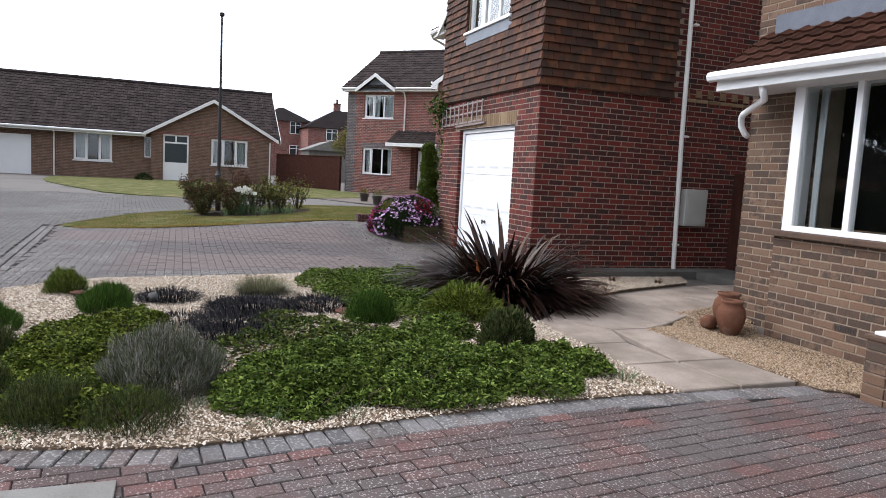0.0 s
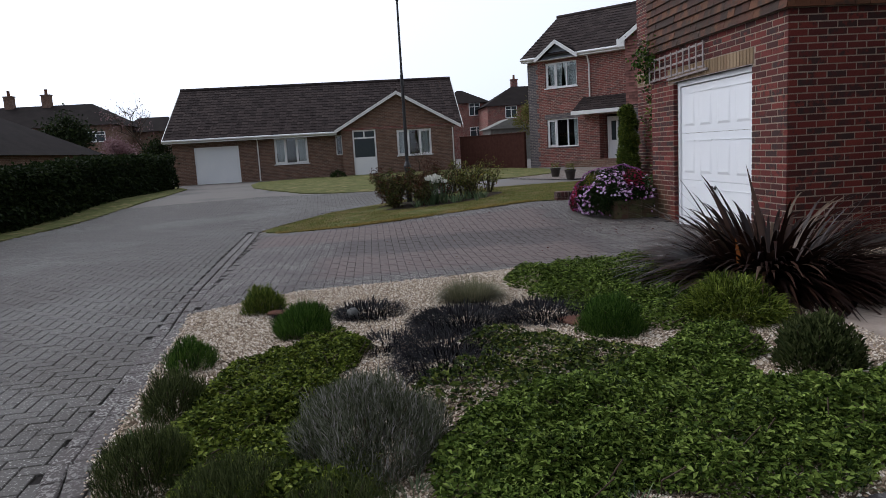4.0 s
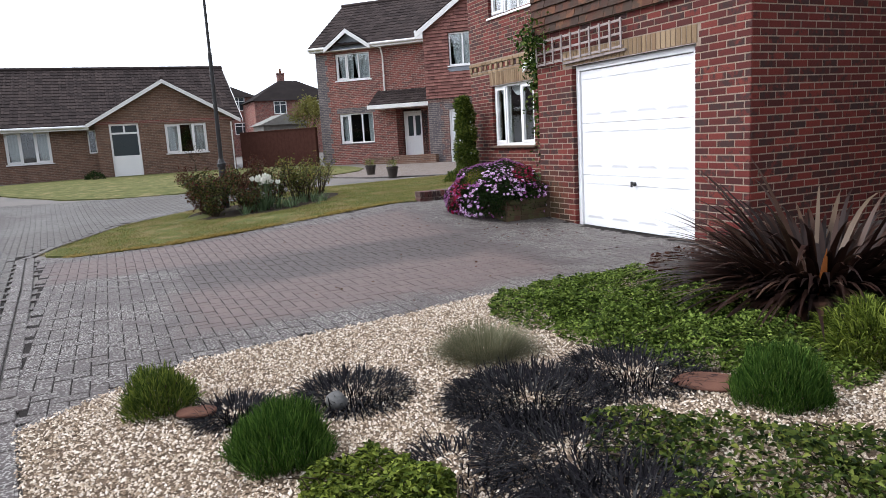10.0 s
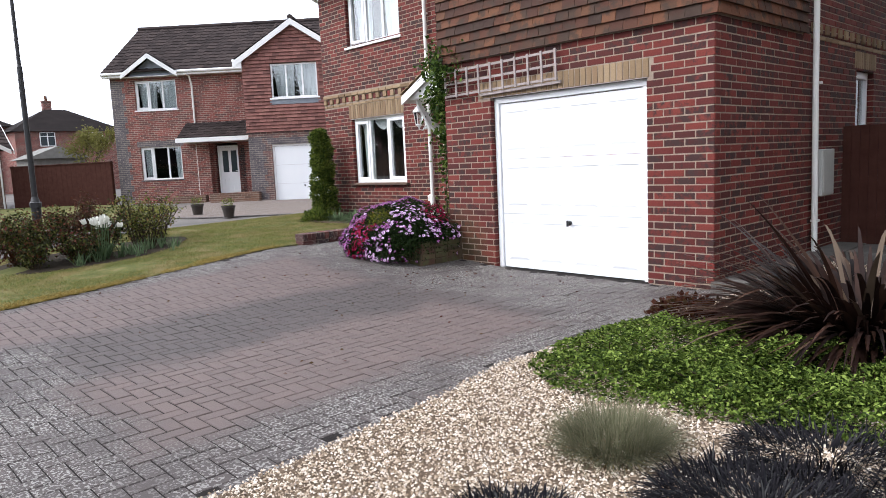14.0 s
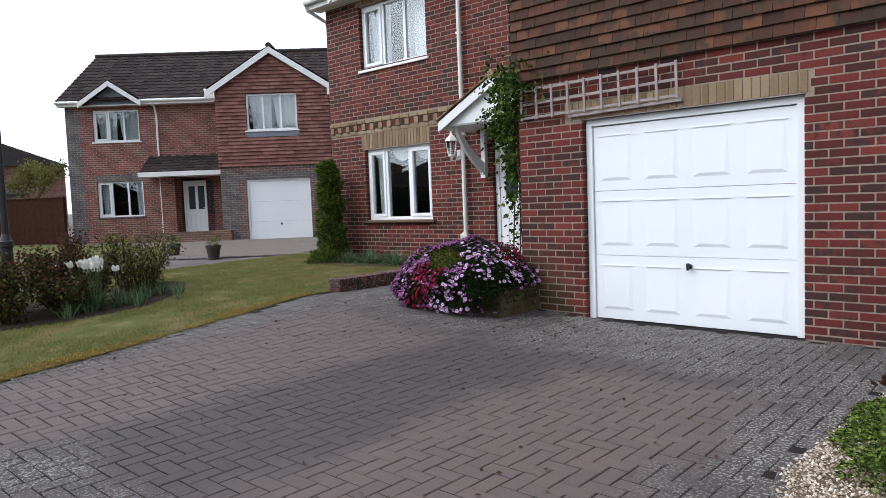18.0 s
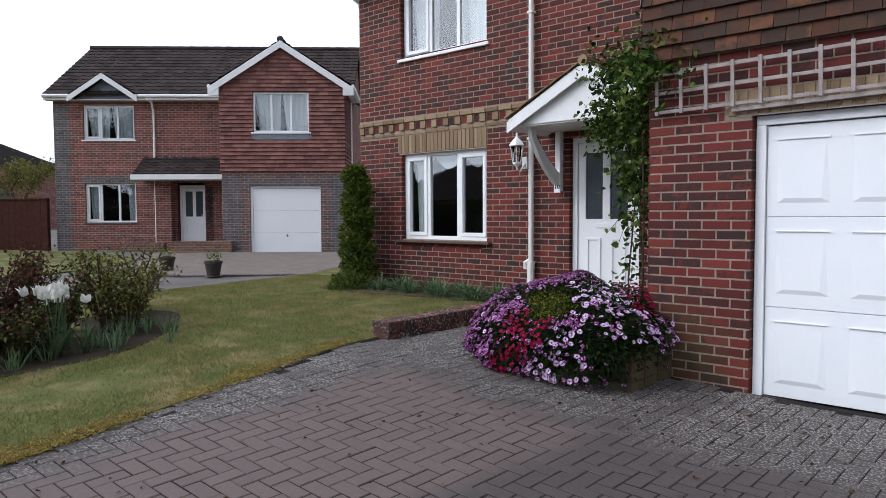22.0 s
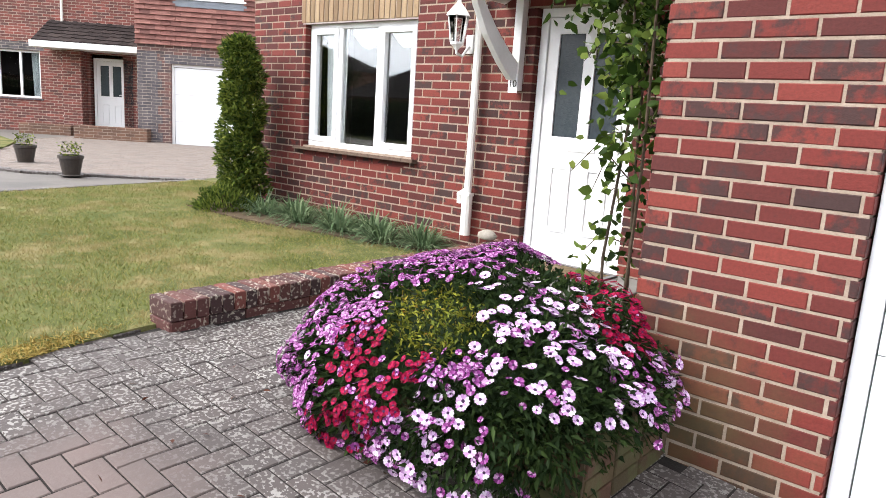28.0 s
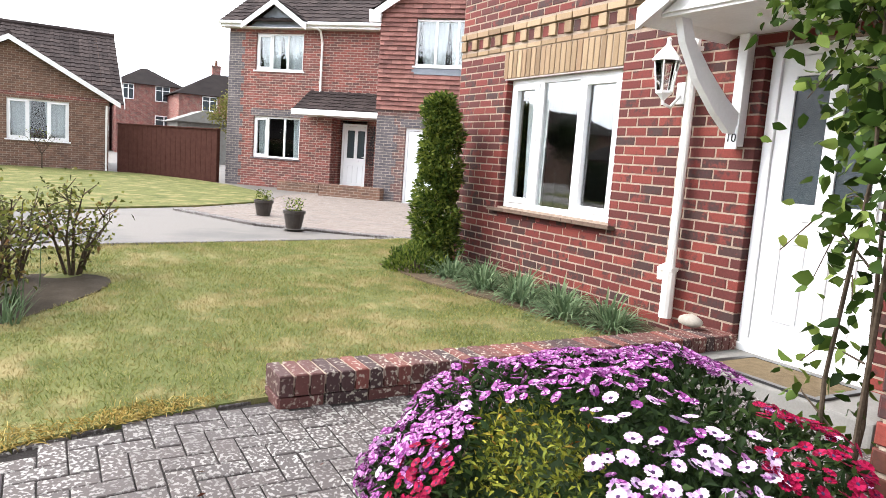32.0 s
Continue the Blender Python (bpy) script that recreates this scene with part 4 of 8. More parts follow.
    downpipe(b, [(-10.4, -0.42, 2.4), (-10.4, -0.06, 2.2), (-10.4, -0.06, 0.0)])
    downpipe(b, [(-0.03, -0.57, 2.4), (-0.03, -0.57, 0.0)])
    return b


bungalow()


# ---- brickwork, hung tiles and fittings of the near house ----
house_a, mw, ms, mm, ml, front_open, main_open, side_open = near_house
walls = [o for o in house_a.children if o.name.startswith("wall")]
w_front, w_side, w_main, w_in = walls[:4]
BW = 3.685


def soldier(parent, m, u0, u1, z0, z1, mat_one, mat_joined, name="soldier_brick", proud=0.004, first=40):
    """A row of bricks on end."""
    n = round((u1 - u0) / 0.075)
    rows = [(u0 + (u1 - u0) * (i + 0.5) / n, (z0 + z1) / 2, (u1 - u0) / n - 0.013, z1 - z0 - 0.006) for i in range(n)]
    lay(parent, name, rows, m, 0.1, mat_one, mat_joined, first, proud=proud)


def steel(parent, m, u0, u1, z):
    part("lintel_edge", boxes((u0, u1, 0.0, 0.1, z - 0.012, z)), M_WOODGREY, parent, "thin lintel edge", m)


# garage front: brickwork up to the hung tiles, with a buff soldier course over the door
holes = [front_open[0], (0.62, 3.01, 2.1, 2.3)]
lay(w_front, "brick", courses(BW, 0.0, 2.63, holes, z_base=-0.025), mw, 0.1, M_BRICK, M_BRICKS, 300, rank=lambda r: r[0] + 0.2 * r[1])
soldier(w_front, mw, 0.64, 3.0, 2.106, 2.297, M_BUFF, M_BUFFS)
steel(house_a, mw, 0.7, 2.98, 2.112)
# side: the wing and the main house in one run of brick
lay(w_side, "brick", [r for r in courses(8.4, 0.0, 2.63, side_open, z_base=-0.025) if r[1] < 2.57 or r[0] < 2.2] + [r for r in courses(8.4, 2.57, 5.1, []) if r[0] > 2.2], ms, 0.1, M_BRICK, M_BRICKS, 300, rank=lambda r: r[0] + 0.05 * r[1])
# main front wall
band = (0, 3.3, 2.57, 2.83)
lint = (0.87, 2.6, 2.29, 2.57)
upper = (0.85, 2.7, 4.85, 5.02)
lay(w_main, "brick", courses(5.97, -0.05, 5.15, main_open + [band, lint, upper]), mm, 0.1, M_BRICK, M_BRICKS, 300, rank=lambda r: abs(r[0] - 2.8) + 0.6 * abs(r[1] - 1.0))
lay(w_in, "brick", courses(2.13, -0.05, 2.63, [], z_base=-0.025), ml, 0.1, M_BRICK, M_BRICKS, 120)
soldier(w_main, mm, 0.87, 2.6, 2.296, 2.57, M_BUFF, M_BUFFS)
soldier(w_main, mm, 0.85, 2.7, 4.856, 5.02, M_BUFF, M_BUFFS)
# buff band with a row of dentils
lay(w_main, "band_brick", courses(3.3, 2.57, 2.645, [lint]), mm, 0.1, M_BUFF, M_BUFFS, 40, proud=0.006)
lay(w_main, "band_brick", courses(3.3, 2.76, 2.83, [], row=0.07, z_base=2.76), mm, 0.1, M_BUFF, M_BUFFS, 40, proud=0.028)
lay(w_main, "dentil", [(0.06 + 0.225 * i, 2.7, 0.1, 0.105) for i in range(15)], mm, 0.12, M_BUFF, M_BUFFS, 40, proud=0.024)
lay(w_main, "brick", [(0.172 + 0.225 * i, 2.7, 0.105, 0.1) for i in range(14)], mm, 0.1, M_BRICK, M_BRICKS, 40)
lay(w_side, "band_brick", [r for r in courses(8.4, 2.57, 2.645, []) if r[0] > 2.3], ms, 0.1, M_BUFF, M_BUFFS, 40, proud=0.008)
lay(w_side, "dentil", [(2.4 + 0.225 * i, 2.7, 0.1, 0.105) for i in range(26)], ms, 0.12, M_BUFF, M_BUFFS, 40, proud=0.024)
steel(house_a, mm, 0.9, 2.64, 2.295)
# thin clay-tile sill under the window
M_SILLTILE = surf("clay_sill_tile", (0.085, 0.055, 0.042), (0.14, 0.1, 0.078), 7, 0.8, 0.3, 70)
for i in range(12):
    under("sill_tile", piece_mesh("sill_tile", 0.15, 0.036, 0.18, M_SILLTILE), w_main, "", pose(0.86 + 0.1525 * i + 0.07, -0.075, 0.972, -5, 0, 0))
lay(w_main, "brick", [(0.95 + 0.225 * i + 0.1, 0.92, 0.213, 0.06) for i in range(7)], mm, 0.1, M_BRICK, M_BRICKS, 10)
for a, h in ((4.0, 0.87), (5.95, 0.87)):
    window(house_a, ms @ pose(a, 0.07, 1.45), 0.7 if a < 5 else 0.65, 0.87, (-1,), label="small white side window")
    soldier(w_side, ms, a - 0.1, a + 0.8, 2.326, 2.55, M_BUFF, M_BUFFS, first=12)


# hung clay tiles: gable front and both cheeks of the wing
def hung(parent, m, w, z0, z1, holes, first, rank, gable=None):
    rows = []
    for u, z, l, h in courses(w, z0, z1, holes, row=0.112, length=0.168, joint=0.004, z_base=z0):
        if gable and z > 5.1 and abs(u - w / 2) > (6.3 - z) * gable:
            continue
        rows.append((u, z, l, h))
    rows.sort(key=rank)
    m = seat_on(parent, m)
    rnd = random.Random(7)
    vs, fs = [], []
    for i, (u, z, l, h) in enumerate(rows):
        lift, turn = rnd.uniform(0, 0.006), rnd.uniform(-0.8, 0.8)
        if i < first:
            me = PIECE_CACHE.get(("hung", l))
            if me is None:
                a = l / 2
                tv = [(-a, -0.042, -0.056), (a, -0.042, -0.056), (a, -0.012, 0.1), (-a, -0.012, 0.1), (-a, -0.026, -0.058), (a, -0.026, -0.058), (a, 0.004, 0.1), (-a, 0.004, 0.1)]
                me = PIECE_CACHE[("hung", l)] = mesh_of("hung_tile", tv, [(0, 1, 2, 3), (4, 5, 1, 0), (5, 6, 2, 1), (7, 4, 0, 3)], M_TILE)
            under("hung_tile", me, parent, "", m @ pose(u, -lift, z, -rnd.uniform(0, 2.0), turn, 0))
        else:
            a, o, dz = l / 2, len(vs), rnd.uniform(-0.003, 0.003)
            vs += [(u - a, -0.042 - lift, z - 0.056 + dz), (u + a, -0.042 - lift, z - 0.056 - dz), (u + a, -0.012, z + 0.1), (u - a, -0.012, z + 0.1), (u - a, -0.026 - lift, z - 0.058 + dz), (u + a, -0.026 - lift, z - 0.058 - dz)]
            fs += [(o, o + 1, o + 2, o + 3), (o + 4, o + 5, o + 1, o)]
    tagged(under("hung_tiles", mesh_of("hung_tiles", vs, fs, M_TILES), parent, "weathered brown clay hung tiles", m), kind="stuff")


hung(w_front, wall_frame((-0.87, -0.01, 0), 0), 3.77, 2.6, 6.3, [(1.01, 2.68, 3.5, 4.95)], 300, lambda r: r[1] + 0.05 * r[0], gable=1.62)
hung(w_side, wall_frame((2.87, -0.04, 0), 90), 2.2, 2.6, 5.1, [], 200, lambda r: r[1] + 0.05 * r[0])
hung(w_in, wall_frame((-0.85, 2.13, 0), -90), 2.17, 2.6, 5.1, [], 60, lambda r: r[1])
part("gable_backing", prism([(-0.83, 5.1), (2.85, 5.1), (1.01, 6.35)], 0.2, "y", 0.0), M_FENCE, house_a, "boards behind the hung tiles")

# front door and step
front_door(house_a, mm @ pose(3.92, 0.06, 0.33), 0.92, 1.99)
part("door_sill", boxes((-0.03, 0.95, -0.03, 0.1, -0.08, 0.002), bevel=0.004), M_UPVC, house_a, "white door sill", mm @ pose(3.92, 0.06, 0.33))
part("door_step", boxes((-3.0, -1.6, 1.55, 2.16, 0.12, 0.29), bevel=0.015), M_CONCRETE, house_a, "pale concrete doorstep")

# gabled door canopy on shaped brackets
can = part("door_canopy", prism([(-3.08, 2.42), (-1.32, 2.42), (-2.2, 2.9)], 0.03, "y", 1.34), M_FASCIA, house_a, "white gabled canopy over the door")
part("canopy_soffit", boxes((-3.1, -1.3, 1.36, 2.13, 2.4, 2.43)), M_FASCIA, can)
for sx in (-1, 1):
    a, b = -2.2 + sx * 1.02, -2.2
    o = [(a, 2.36), (b, 2.9), (b, 3.03), (a, 2.49)]
    part("canopy_slope", prism(o, 0.84, "y", 1.3), M_FASCIA, can)
    part("canopy_board", prism([(a, 2.33), (b, 2.87), (b, 2.99), (a, 2.46)], -0.03, "y", 1.298), M_FASCIA, can)
    bm = bmesh.new()
    for i in range(5):
        t0, t1 = i / 5, (i + 1.06) / 5
        za, zb = 2.5 + 0.54 * t0, 2.5 + 0.54 * t1
        xa, xb = a + sx * 0.04 + (b - a - sx * 0.04) * t0, a + sx * 0.04 + (b - a - sx * 0.04) * t1
        q = [bm.verts.new(p) for p in ((xa, 1.27, za + 0.025), (xb, 1.27, zb + 0.006), (xb, 2.13, zb + 0.006), (xa, 2.13, za + 0.025), (xa, 1.27, za), (xa, 2.13, za))]
        bm.faces.new(q[:4])
        bm.faces.new((q[4], q[0], q[3], q[5]))
        bm.faces.new((q[4], q[1], q[0]))
    part("canopy_tile", bm, M_BUFFS, can)
part("canopy_ridge", tube([(-2.2, 1.26, 3.04), (-2.2, 2.13, 3.04)], 0.06, 8), M_BUFFS, can)
for x in (-3.05, -1.42):
    br = part("bracket", boxes((x, x + 0.075, 2.05, 2.125, 1.66, 2.4), bevel=0.006), M_FASCIA, can, "white timber bracket")
    pts = [(1.42, 2.4), (1.5, 2.4), (1.56, 2.28), (1.72, 2.12), (1.92, 1.96), (2.05, 1.88), (2.05, 1.74), (1.98, 1.74), (1.82, 1.86), (1.62, 2.05), (1.47, 2.26)]
    part("curved_brace", prism(pts, 0.055, "x", x + 0.01), M_FASCIA, br)
plate = part("number_plate", boxes((-3.058, -2.968, 2.038, 2.05, 1.64, 1.79), bevel=0.003), M_UPVC, house_a, "small white house number plate")
fc = bpy.data.curves.new("number", "FONT")
fc.body, fc.size, fc.extrude, fc.align_x = "10", 0.085, 0.002, "CENTER"
fc.materials.append(M_BLACK)
under("number", fc, plate, "black house number", pose(-3.013, 2.036, 1.685, 90, 0, 0))

# wall lantern
lan = part("wall_lantern", boxes((-0.04, 0.04, 0.17, 0.19, -0.16, 0.0), bevel=0.008), M_FASCIA, house_a, "white coach lantern with clear panes", pose(-3.55, 1.93, 2.12))
part("lantern_arm", tube([(0, 0.17, -0.1), (0, 0.08, -0.19), (0, 0.0, -0.17), (0, 0.0, -0.12)], 0.012, 8), M_FASCIA, lan)
part("lantern_cap", lathe([(0.11, 0.13), (0.1, 0.15), (0.06, 0.2), (0.02, 0.24), (0.015, 0.27), (0.02, 0.285), (0.004, 0.3)], 6), M_FASCIA, lan)
part("lantern_base", lathe([(0.01, -0.15), (0.035, -0.12), (0.06, -0.1), (0.06, -0.08)], 6), M_FASCIA, lan)
part("lantern_glass", lathe([(0.055, -0.08), (0.085, 0.13)], 6), M_GLASS, lan)
for k in range(6):
    c, s = math.cos(k * math.pi / 3), math.sin(k * math.pi / 3)
    part("lantern_bar", tube([(0.058 * c, 0.058 * s, -0.085), (0.09 * c, 0.09 * s, 0.135)], 0.006, 6), M_FASCIA, lan)

# rainwater pipes, meter box
downpipe(house_a, [(-3.42, 1.8, 5.0), (-3.42, 1.95, 4.85), (-3.42, 2.06, 4.7), (-3.42, 2.06, 0.75), (-3.42, 2.06, 0.38)])
part("pipe_shoe", tube([(-3.42, 2.06, 0.75), (-3.42, 2.06, 0.38)], 0.048, 10), M_CREAM, house_a)
part("pipe_branch", tube([(-3.42, 2.05, 0.78), (-3.5, 2.05, 0.74), (-3.5, 2.06, 0.66)], 0.03, 8), M_CREAM, house_a)
downpipe(house_a, [(2.95, 2.28, 5.0), (2.925, 2.3, 4.8), (2.925, 2.34, 2.0), (2.925, 2.4, 0.1)])
downpipe(house_a, [(-6.95, 1.8, 5.05), (-6.95, 1.82, 4.98), (-6.88, 2.2, 4.8), (-6.86, 2.3, 4.5), (-6.86, 2.3, 0.3)])
mb = part("meter_box", boxes((2.85, 2.97, 2.48, 2.88, 0.75, 1.3), bevel=0.01), M_BOX, house_a, "grey plastic meter box on the side wall")
part("meter_door", boxes((2.968, 2.976, 2.51, 2.85, 0.78, 1.27), bevel=0.003), M_BOX, mb)

# trellis over the garage door
tre = thing("trellis", "weathered square garden trellis fixed above the garage door", "trellis", pose(-0.8, -0.055, 2.2))
tre.matrix_basis = pose(-0.75, -0.06, 2.17, 0, -1.2, 0)
for k in range(3):
    part("lath", boxes((0, 1.82, 0.0, 0.014, 0.15 * k, 0.027 + 0.15 * k), bevel=0.003), M_WOODGREY, tre)
for k in range(10):
    part("upright", boxes((0.01 + k * 0.198, 0.037 + k * 0.198, -0.014, -0.001, -0.01, 0.34), bevel=0.003), M_WOODGREY, tre)
part("batten", boxes((0.6, 1.84, 0.016, 0.05, -0.045, -0.012), bevel=0.006), M_WOODGREY, tre, "timber batten along the lintel")

# gate and fence between the houses
gate = thing("side_gate", "dark red-brown boarded gate between the houses", "gate", pose(2.88, 3.42, 0))
for k in range(27):
    part("board", boxes((0.01 + k * 0.1, 0.106 + k * 0.1, 0, 0.02, 0.05, 1.57 + 0.004 * (k % 3)), bevel=0.003), M_FENCE, gate)
for z in (0.3, 1.3):
    part("rail", boxes((0.0, 2.72, 0.021, 0.06, z, z + 0.09)), M_FENCE, gate)

# low edging wall beside the lawn: one course with a coping of bricks on edge
lw = thing("low_wall", "low red brick edging wall with lichen-spotted coping", "garden wall", pose(-3.05, -1.05, 0.0))
COPE = [(0.0, (0.035, 0.02, 0.02)), (0.5, (0.085, 0.03, 0.025)), (1.0, (0.14, 0.042, 0.032))]
M_COPE = piece_mat("coping_brick", COPE, "object", speck=(0.36, 0.33, 0.27), speck_at=(0.57, 0.64), speck_scale=45.0, speck_in=2.5, spread=0.3)
part("core", boxes((0.02, 0.2, 0.02, 3.15, 0.1, 0.34), (0.006, 0.214, 0.006, 3.15, 0.335, 0.386)), M_MORTAR, lw)
for k in range(14):
    z = ground_z(-3.05, -1.05 + 0.225 * k)
    for side in (0, 1):
        under("brick", piece_mesh("edging", 0.215, 0.065, 0.1, M_COPE), lw, "", pose(0.0 if side == 0 else 0.22, 0.11 + 0.225 * k, 0.255, 0, 0, -90 if side == 0 else 90))
        under("brick", piece_mesh("edging", 0.215, 0.065, 0.1, M_COPE), lw, "", pose(0.0 if side == 0 else 0.22, 0.0 + 0.225 * k + 0.11, 0.18, 0, 0, -90 if side == 0 else 90))
under("brick", piece_mesh("edging", 0.205, 0.065, 0.1, M_COPE), lw, "", pose(0.11, -0.004, 0.255, 0, 0, 0))
under("brick", piece_mesh("edging", 0.205, 0.065, 0.1, M_COPE), lw, "", pose(0.11, -0.004, 0.18, 0, 0, 0))
for k in range(42):
    under("coping_brick", piece_mesh("coping", 0.225, 0.064, 0.1, M_COPE, 0.006), lw, "", pose(0.11, 0.033 + 0.0755 * k, 0.395 + 0.002 * math.sin(k * 3), -90, 0, 0.5 * math.sin(k * 5)))

# mat and pale stone at the door
mat_bm = boxes((-2.62, -1.95, 1.62, 2.02, 0.292, 0.304), bevel=0.004)
M_MAT = surf("coir_mat", (0.109, 0.0816, 0.0476), (0.163, 0.122, 0.0748), 20, 0.95, 0.6, 160)
door_mat = tagged(part("door_mat", mat_bm, M_MAT, None), "brown coir door mat with a dark rim", "door mat")
part("mat_rim", boxes((-2.66, -1.91, 1.58, 1.62, 0.292, 0.306), (-2.66, -1.91, 2.02, 2.06, 0.292, 0.306), (-2.66, -2.62, 1.62, 2.02, 0.292, 0.306), (-1.95, -1.91, 1.62, 2.02, 0.292, 0.306)), M_BLACK, door_mat)


def rock(r, seed, squash=0.6, detail=2):
    bm = bmesh.new()
    bmesh.ops.create_icosphere(bm, subdivisions=detail, radius=1.0)
    for v in bm.verts:
        k = 1 + 0.28 * noise.noise(v.co * 1.2 + Vector((seed * 7.1, 0, 0)))
        v.co = Vector((v.co.x * r * k, v.co.y * r * 0.7 * k, v.co.z * r * squash * k))
    return bm


M_STONE = surf("pale_stone", (0.227, 0.202, 0.164), (0.315, 0.29, 0.252), 12, 0.85, 0.4, 60)
tagged(part("stone", rock(0.1, 1, 0.45), M_STONE, None, "", pose(-3.05, 1.9, 0.45), True), "pale rounded stone resting on the low wall", "stone")


# ---- paving ----
GREY_BLOCK = [(0.0, (0.0464, 0.0384, 0.0368)), (0.4, (0.0664, 0.052, 0.0488)), (0.75, (0.0856, 0.0632, 0.0576)), (1.0, (0.0568, 0.048, 0.0456))]
RED_BLOCK = [(0.0, (0.06, 0.042, 0.039)), (0.4, (0.081, 0.05, 0.046)), (0.75, (0.098, 0.054, 0.048)), (0.92, (0.12, 0.053, 0.046)), (1.0, (0.07, 0.053, 0.05))]
TAN_BLOCK = [(0.0, (0.0463, 0.04, 0.0351)), (0.5, (0.0597, 0.0512, 0.0442)), (1.0, (0.0527, 0.0463, 0.04))]
LICHEN = (0.32, 0.31, 0.285)


def block_mats(name, stops, **kw):
    kw = dict(speck=LICHEN) | kw
    return piece_mat(name, stops, "object", **kw), piece_mat(name + "_joined", stops, "island", **kw)


TRACKS = (((-1.3, 0.8, -6.4, -1.75), (1.7, 0.75, -5.2, -1.9)), (0.15, 0.109, 0.098), (0.06, 0.0495, 0.0465), (0.1, 2.0, -5.0, -1.7))
DARKPATCH = dict(speck_at=(0.53, 0.58), speck_scale=62.0, speck_in=3.0, tracks=TRACKS, rough=0.75, gloss=0.3)
M_GB, M_GBS = block_mats("grey_block", GREY_BLOCK, **DARKPATCH)
M_RB, M_RBS = block_mats("red_block", RED_BLOCK, patch=(0.082, 0.07, 0.067), patch_scale=1.3, patch_at=(0.45, 0.6), speck=(0.34, 0.31, 0.29), speck_at=(0.575, 0.63), speck_scale=75.0, speck_in=2.0)
EDGE_BLOCK = [(0.0, (0.086, 0.08, 0.081)), (0.5, (0.125, 0.117, 0.117)), (0.85, (0.165, 0.155, 0.152)), (1.0, (0.118, 0.09, 0.085))]
M_EB, M_EBS = block_mats("edging_block", EDGE_BLOCK, patch=(0.1, 0.085, 0.078), patch_scale=1.6, speck_at=(0.55, 0.62), speck_scale=60.0, speck_in=2.5)
M_TB, M_TBS = block_mats("tan_block", TAN_BLOCK, patch=(0.085, 0.079, 0.073), patch_scale=0.35, patch_at=(0.5, 0.62), speck_at=(0.6, 0.66), speck_scale=70.0, rough=0.75, gloss=0.4)


def herringbone(poly, size=0.1, turn=0.0, skip=None):
    """Blocks (x, y, long side along x?) of a right-angled herringbone, inside an outline."""
    c, s = math.cos(turn), math.sin(turn)
    xs, ys = [p[0] * c + p[1] * s for p in poly], [-p[0] * s + p[1] * c for p in poly]
    out = []
    for i in range(int(min(xs) / size) - 2, int(max(xs) / size) + 2):
        for j in range(int(min(ys) / size) - 2, int(max(ys) / size) + 2):
            k = (i - j) % 4
            if k == 0:
                u, v, flat = (i + 1) * size, (j + 0.5) * size, True
            elif k == 3:
                u, v, flat = (i + 0.5) * size, (j + 1) * size, False
            else:
                continue
            x, y = u * c - v * s, u * s + v * c
            if inside(x, y, poly) and not (skip and skip(x, y)):
                out.append((x, y, flat))
    return out


def bond(poly, length=0.2, width=0.1, turn=0.0):
    """Blocks in running bond."""
    c, s = math.cos(turn), math.sin(turn)
    xs, ys = [p[0] * c + p[1] * s for p in poly], [-p[0] * s + p[1] * c for p in poly]
    out = []
    for j in range(int(min(ys) / width) - 1, int(max(ys) / width) + 2):
        for i in range(int(min(xs) / length) - 1, int(max(xs) / length) + 2):
            u, v = (i + (0.5 if j % 2 else 0)) * length, j * width
            x, y = u * c - v * s, u * s + v * c
            if inside(x, y, poly):
                out.append((x, y, True))
    return out


def pave(parent, name, rows, turn, mat_one, mat_joined, near, first=300, lift=0.0, size=(0.194, 0.094), joined="paving_blocks", label=""):
    """Lays blocks on the land: those nearest the point as objects of their own, the rest joined."""
    rows = sorted(rows, key=lambda r: (r[0] - near[0]) ** 2 + (r[1] - near[1]) ** 2)
    rnd = random.Random(len(rows))
    l, w = size
    gv, faces = piece_geo(l, w, 0.05, 0.004)
    one = mesh_of(name, gv, faces, mat_one)
    vs, fs = [], []
    for n, (x, y, flat) in enumerate(rows):
        a = turn + (0 if flat else math.pi / 2) + rnd.uniform(-0.012, 0.012)
        z = ground_z(x, y) + lift + rnd.uniform(-0.002, 0.002)
        if n < first:
            gxs, gys = (ground_z(x + 0.2, y) - ground_z(x - 0.2, y)) / 0.4, (ground_z(x, y + 0.2) - ground_z(x, y - 0.2)) / 0.4
            tilt = Vector((0, 0, 1)).rotation_difference(Vector((-gxs, -gys, 1))).to_matrix().to_4x4()
            under(name, one, parent, "", Matrix.Translation((x, y, z)) @ tilt @ Matrix.Rotation(a, 4, "Z") @ Matrix.Rotation(-math.pi / 2, 4, "X"))
        else:
            c, s, o = math.cos(a), math.sin(a), len(vs)
            for px, py, pz in gv:
                X, Y = x + px * c - pz * s, y + px * s + pz * c
                vs.append((X, Y, z - py + ground_z(X, Y) - ground_z(x, y)))
            fs += [tuple(i + o for i in f) for f in faces]
    if fs:
        tagged(under(joined, mesh_of(joined, vs, fs, mat_joined), parent, label), kind="stuff")


def along_line(pts, step, off=0.0):
    """Points at even steps along a line, with the way's angle."""
    out, carry = [], 0.0
    for (x0, y0), (x1, y1) in zip(pts, pts[1:]):
        d = math.hypot(x1 - x0, y1 - y0)
        a = math.atan2(y1 - y0, x1 - x0)
        t = carry
        while t < d:
            out.append((x0 + (x1 - x0) * t / d - off * math.sin(a), y0 + (y1 - y0) * t / d + off * math.cos(a), a))
            t += step
        carry = t - d
    return out


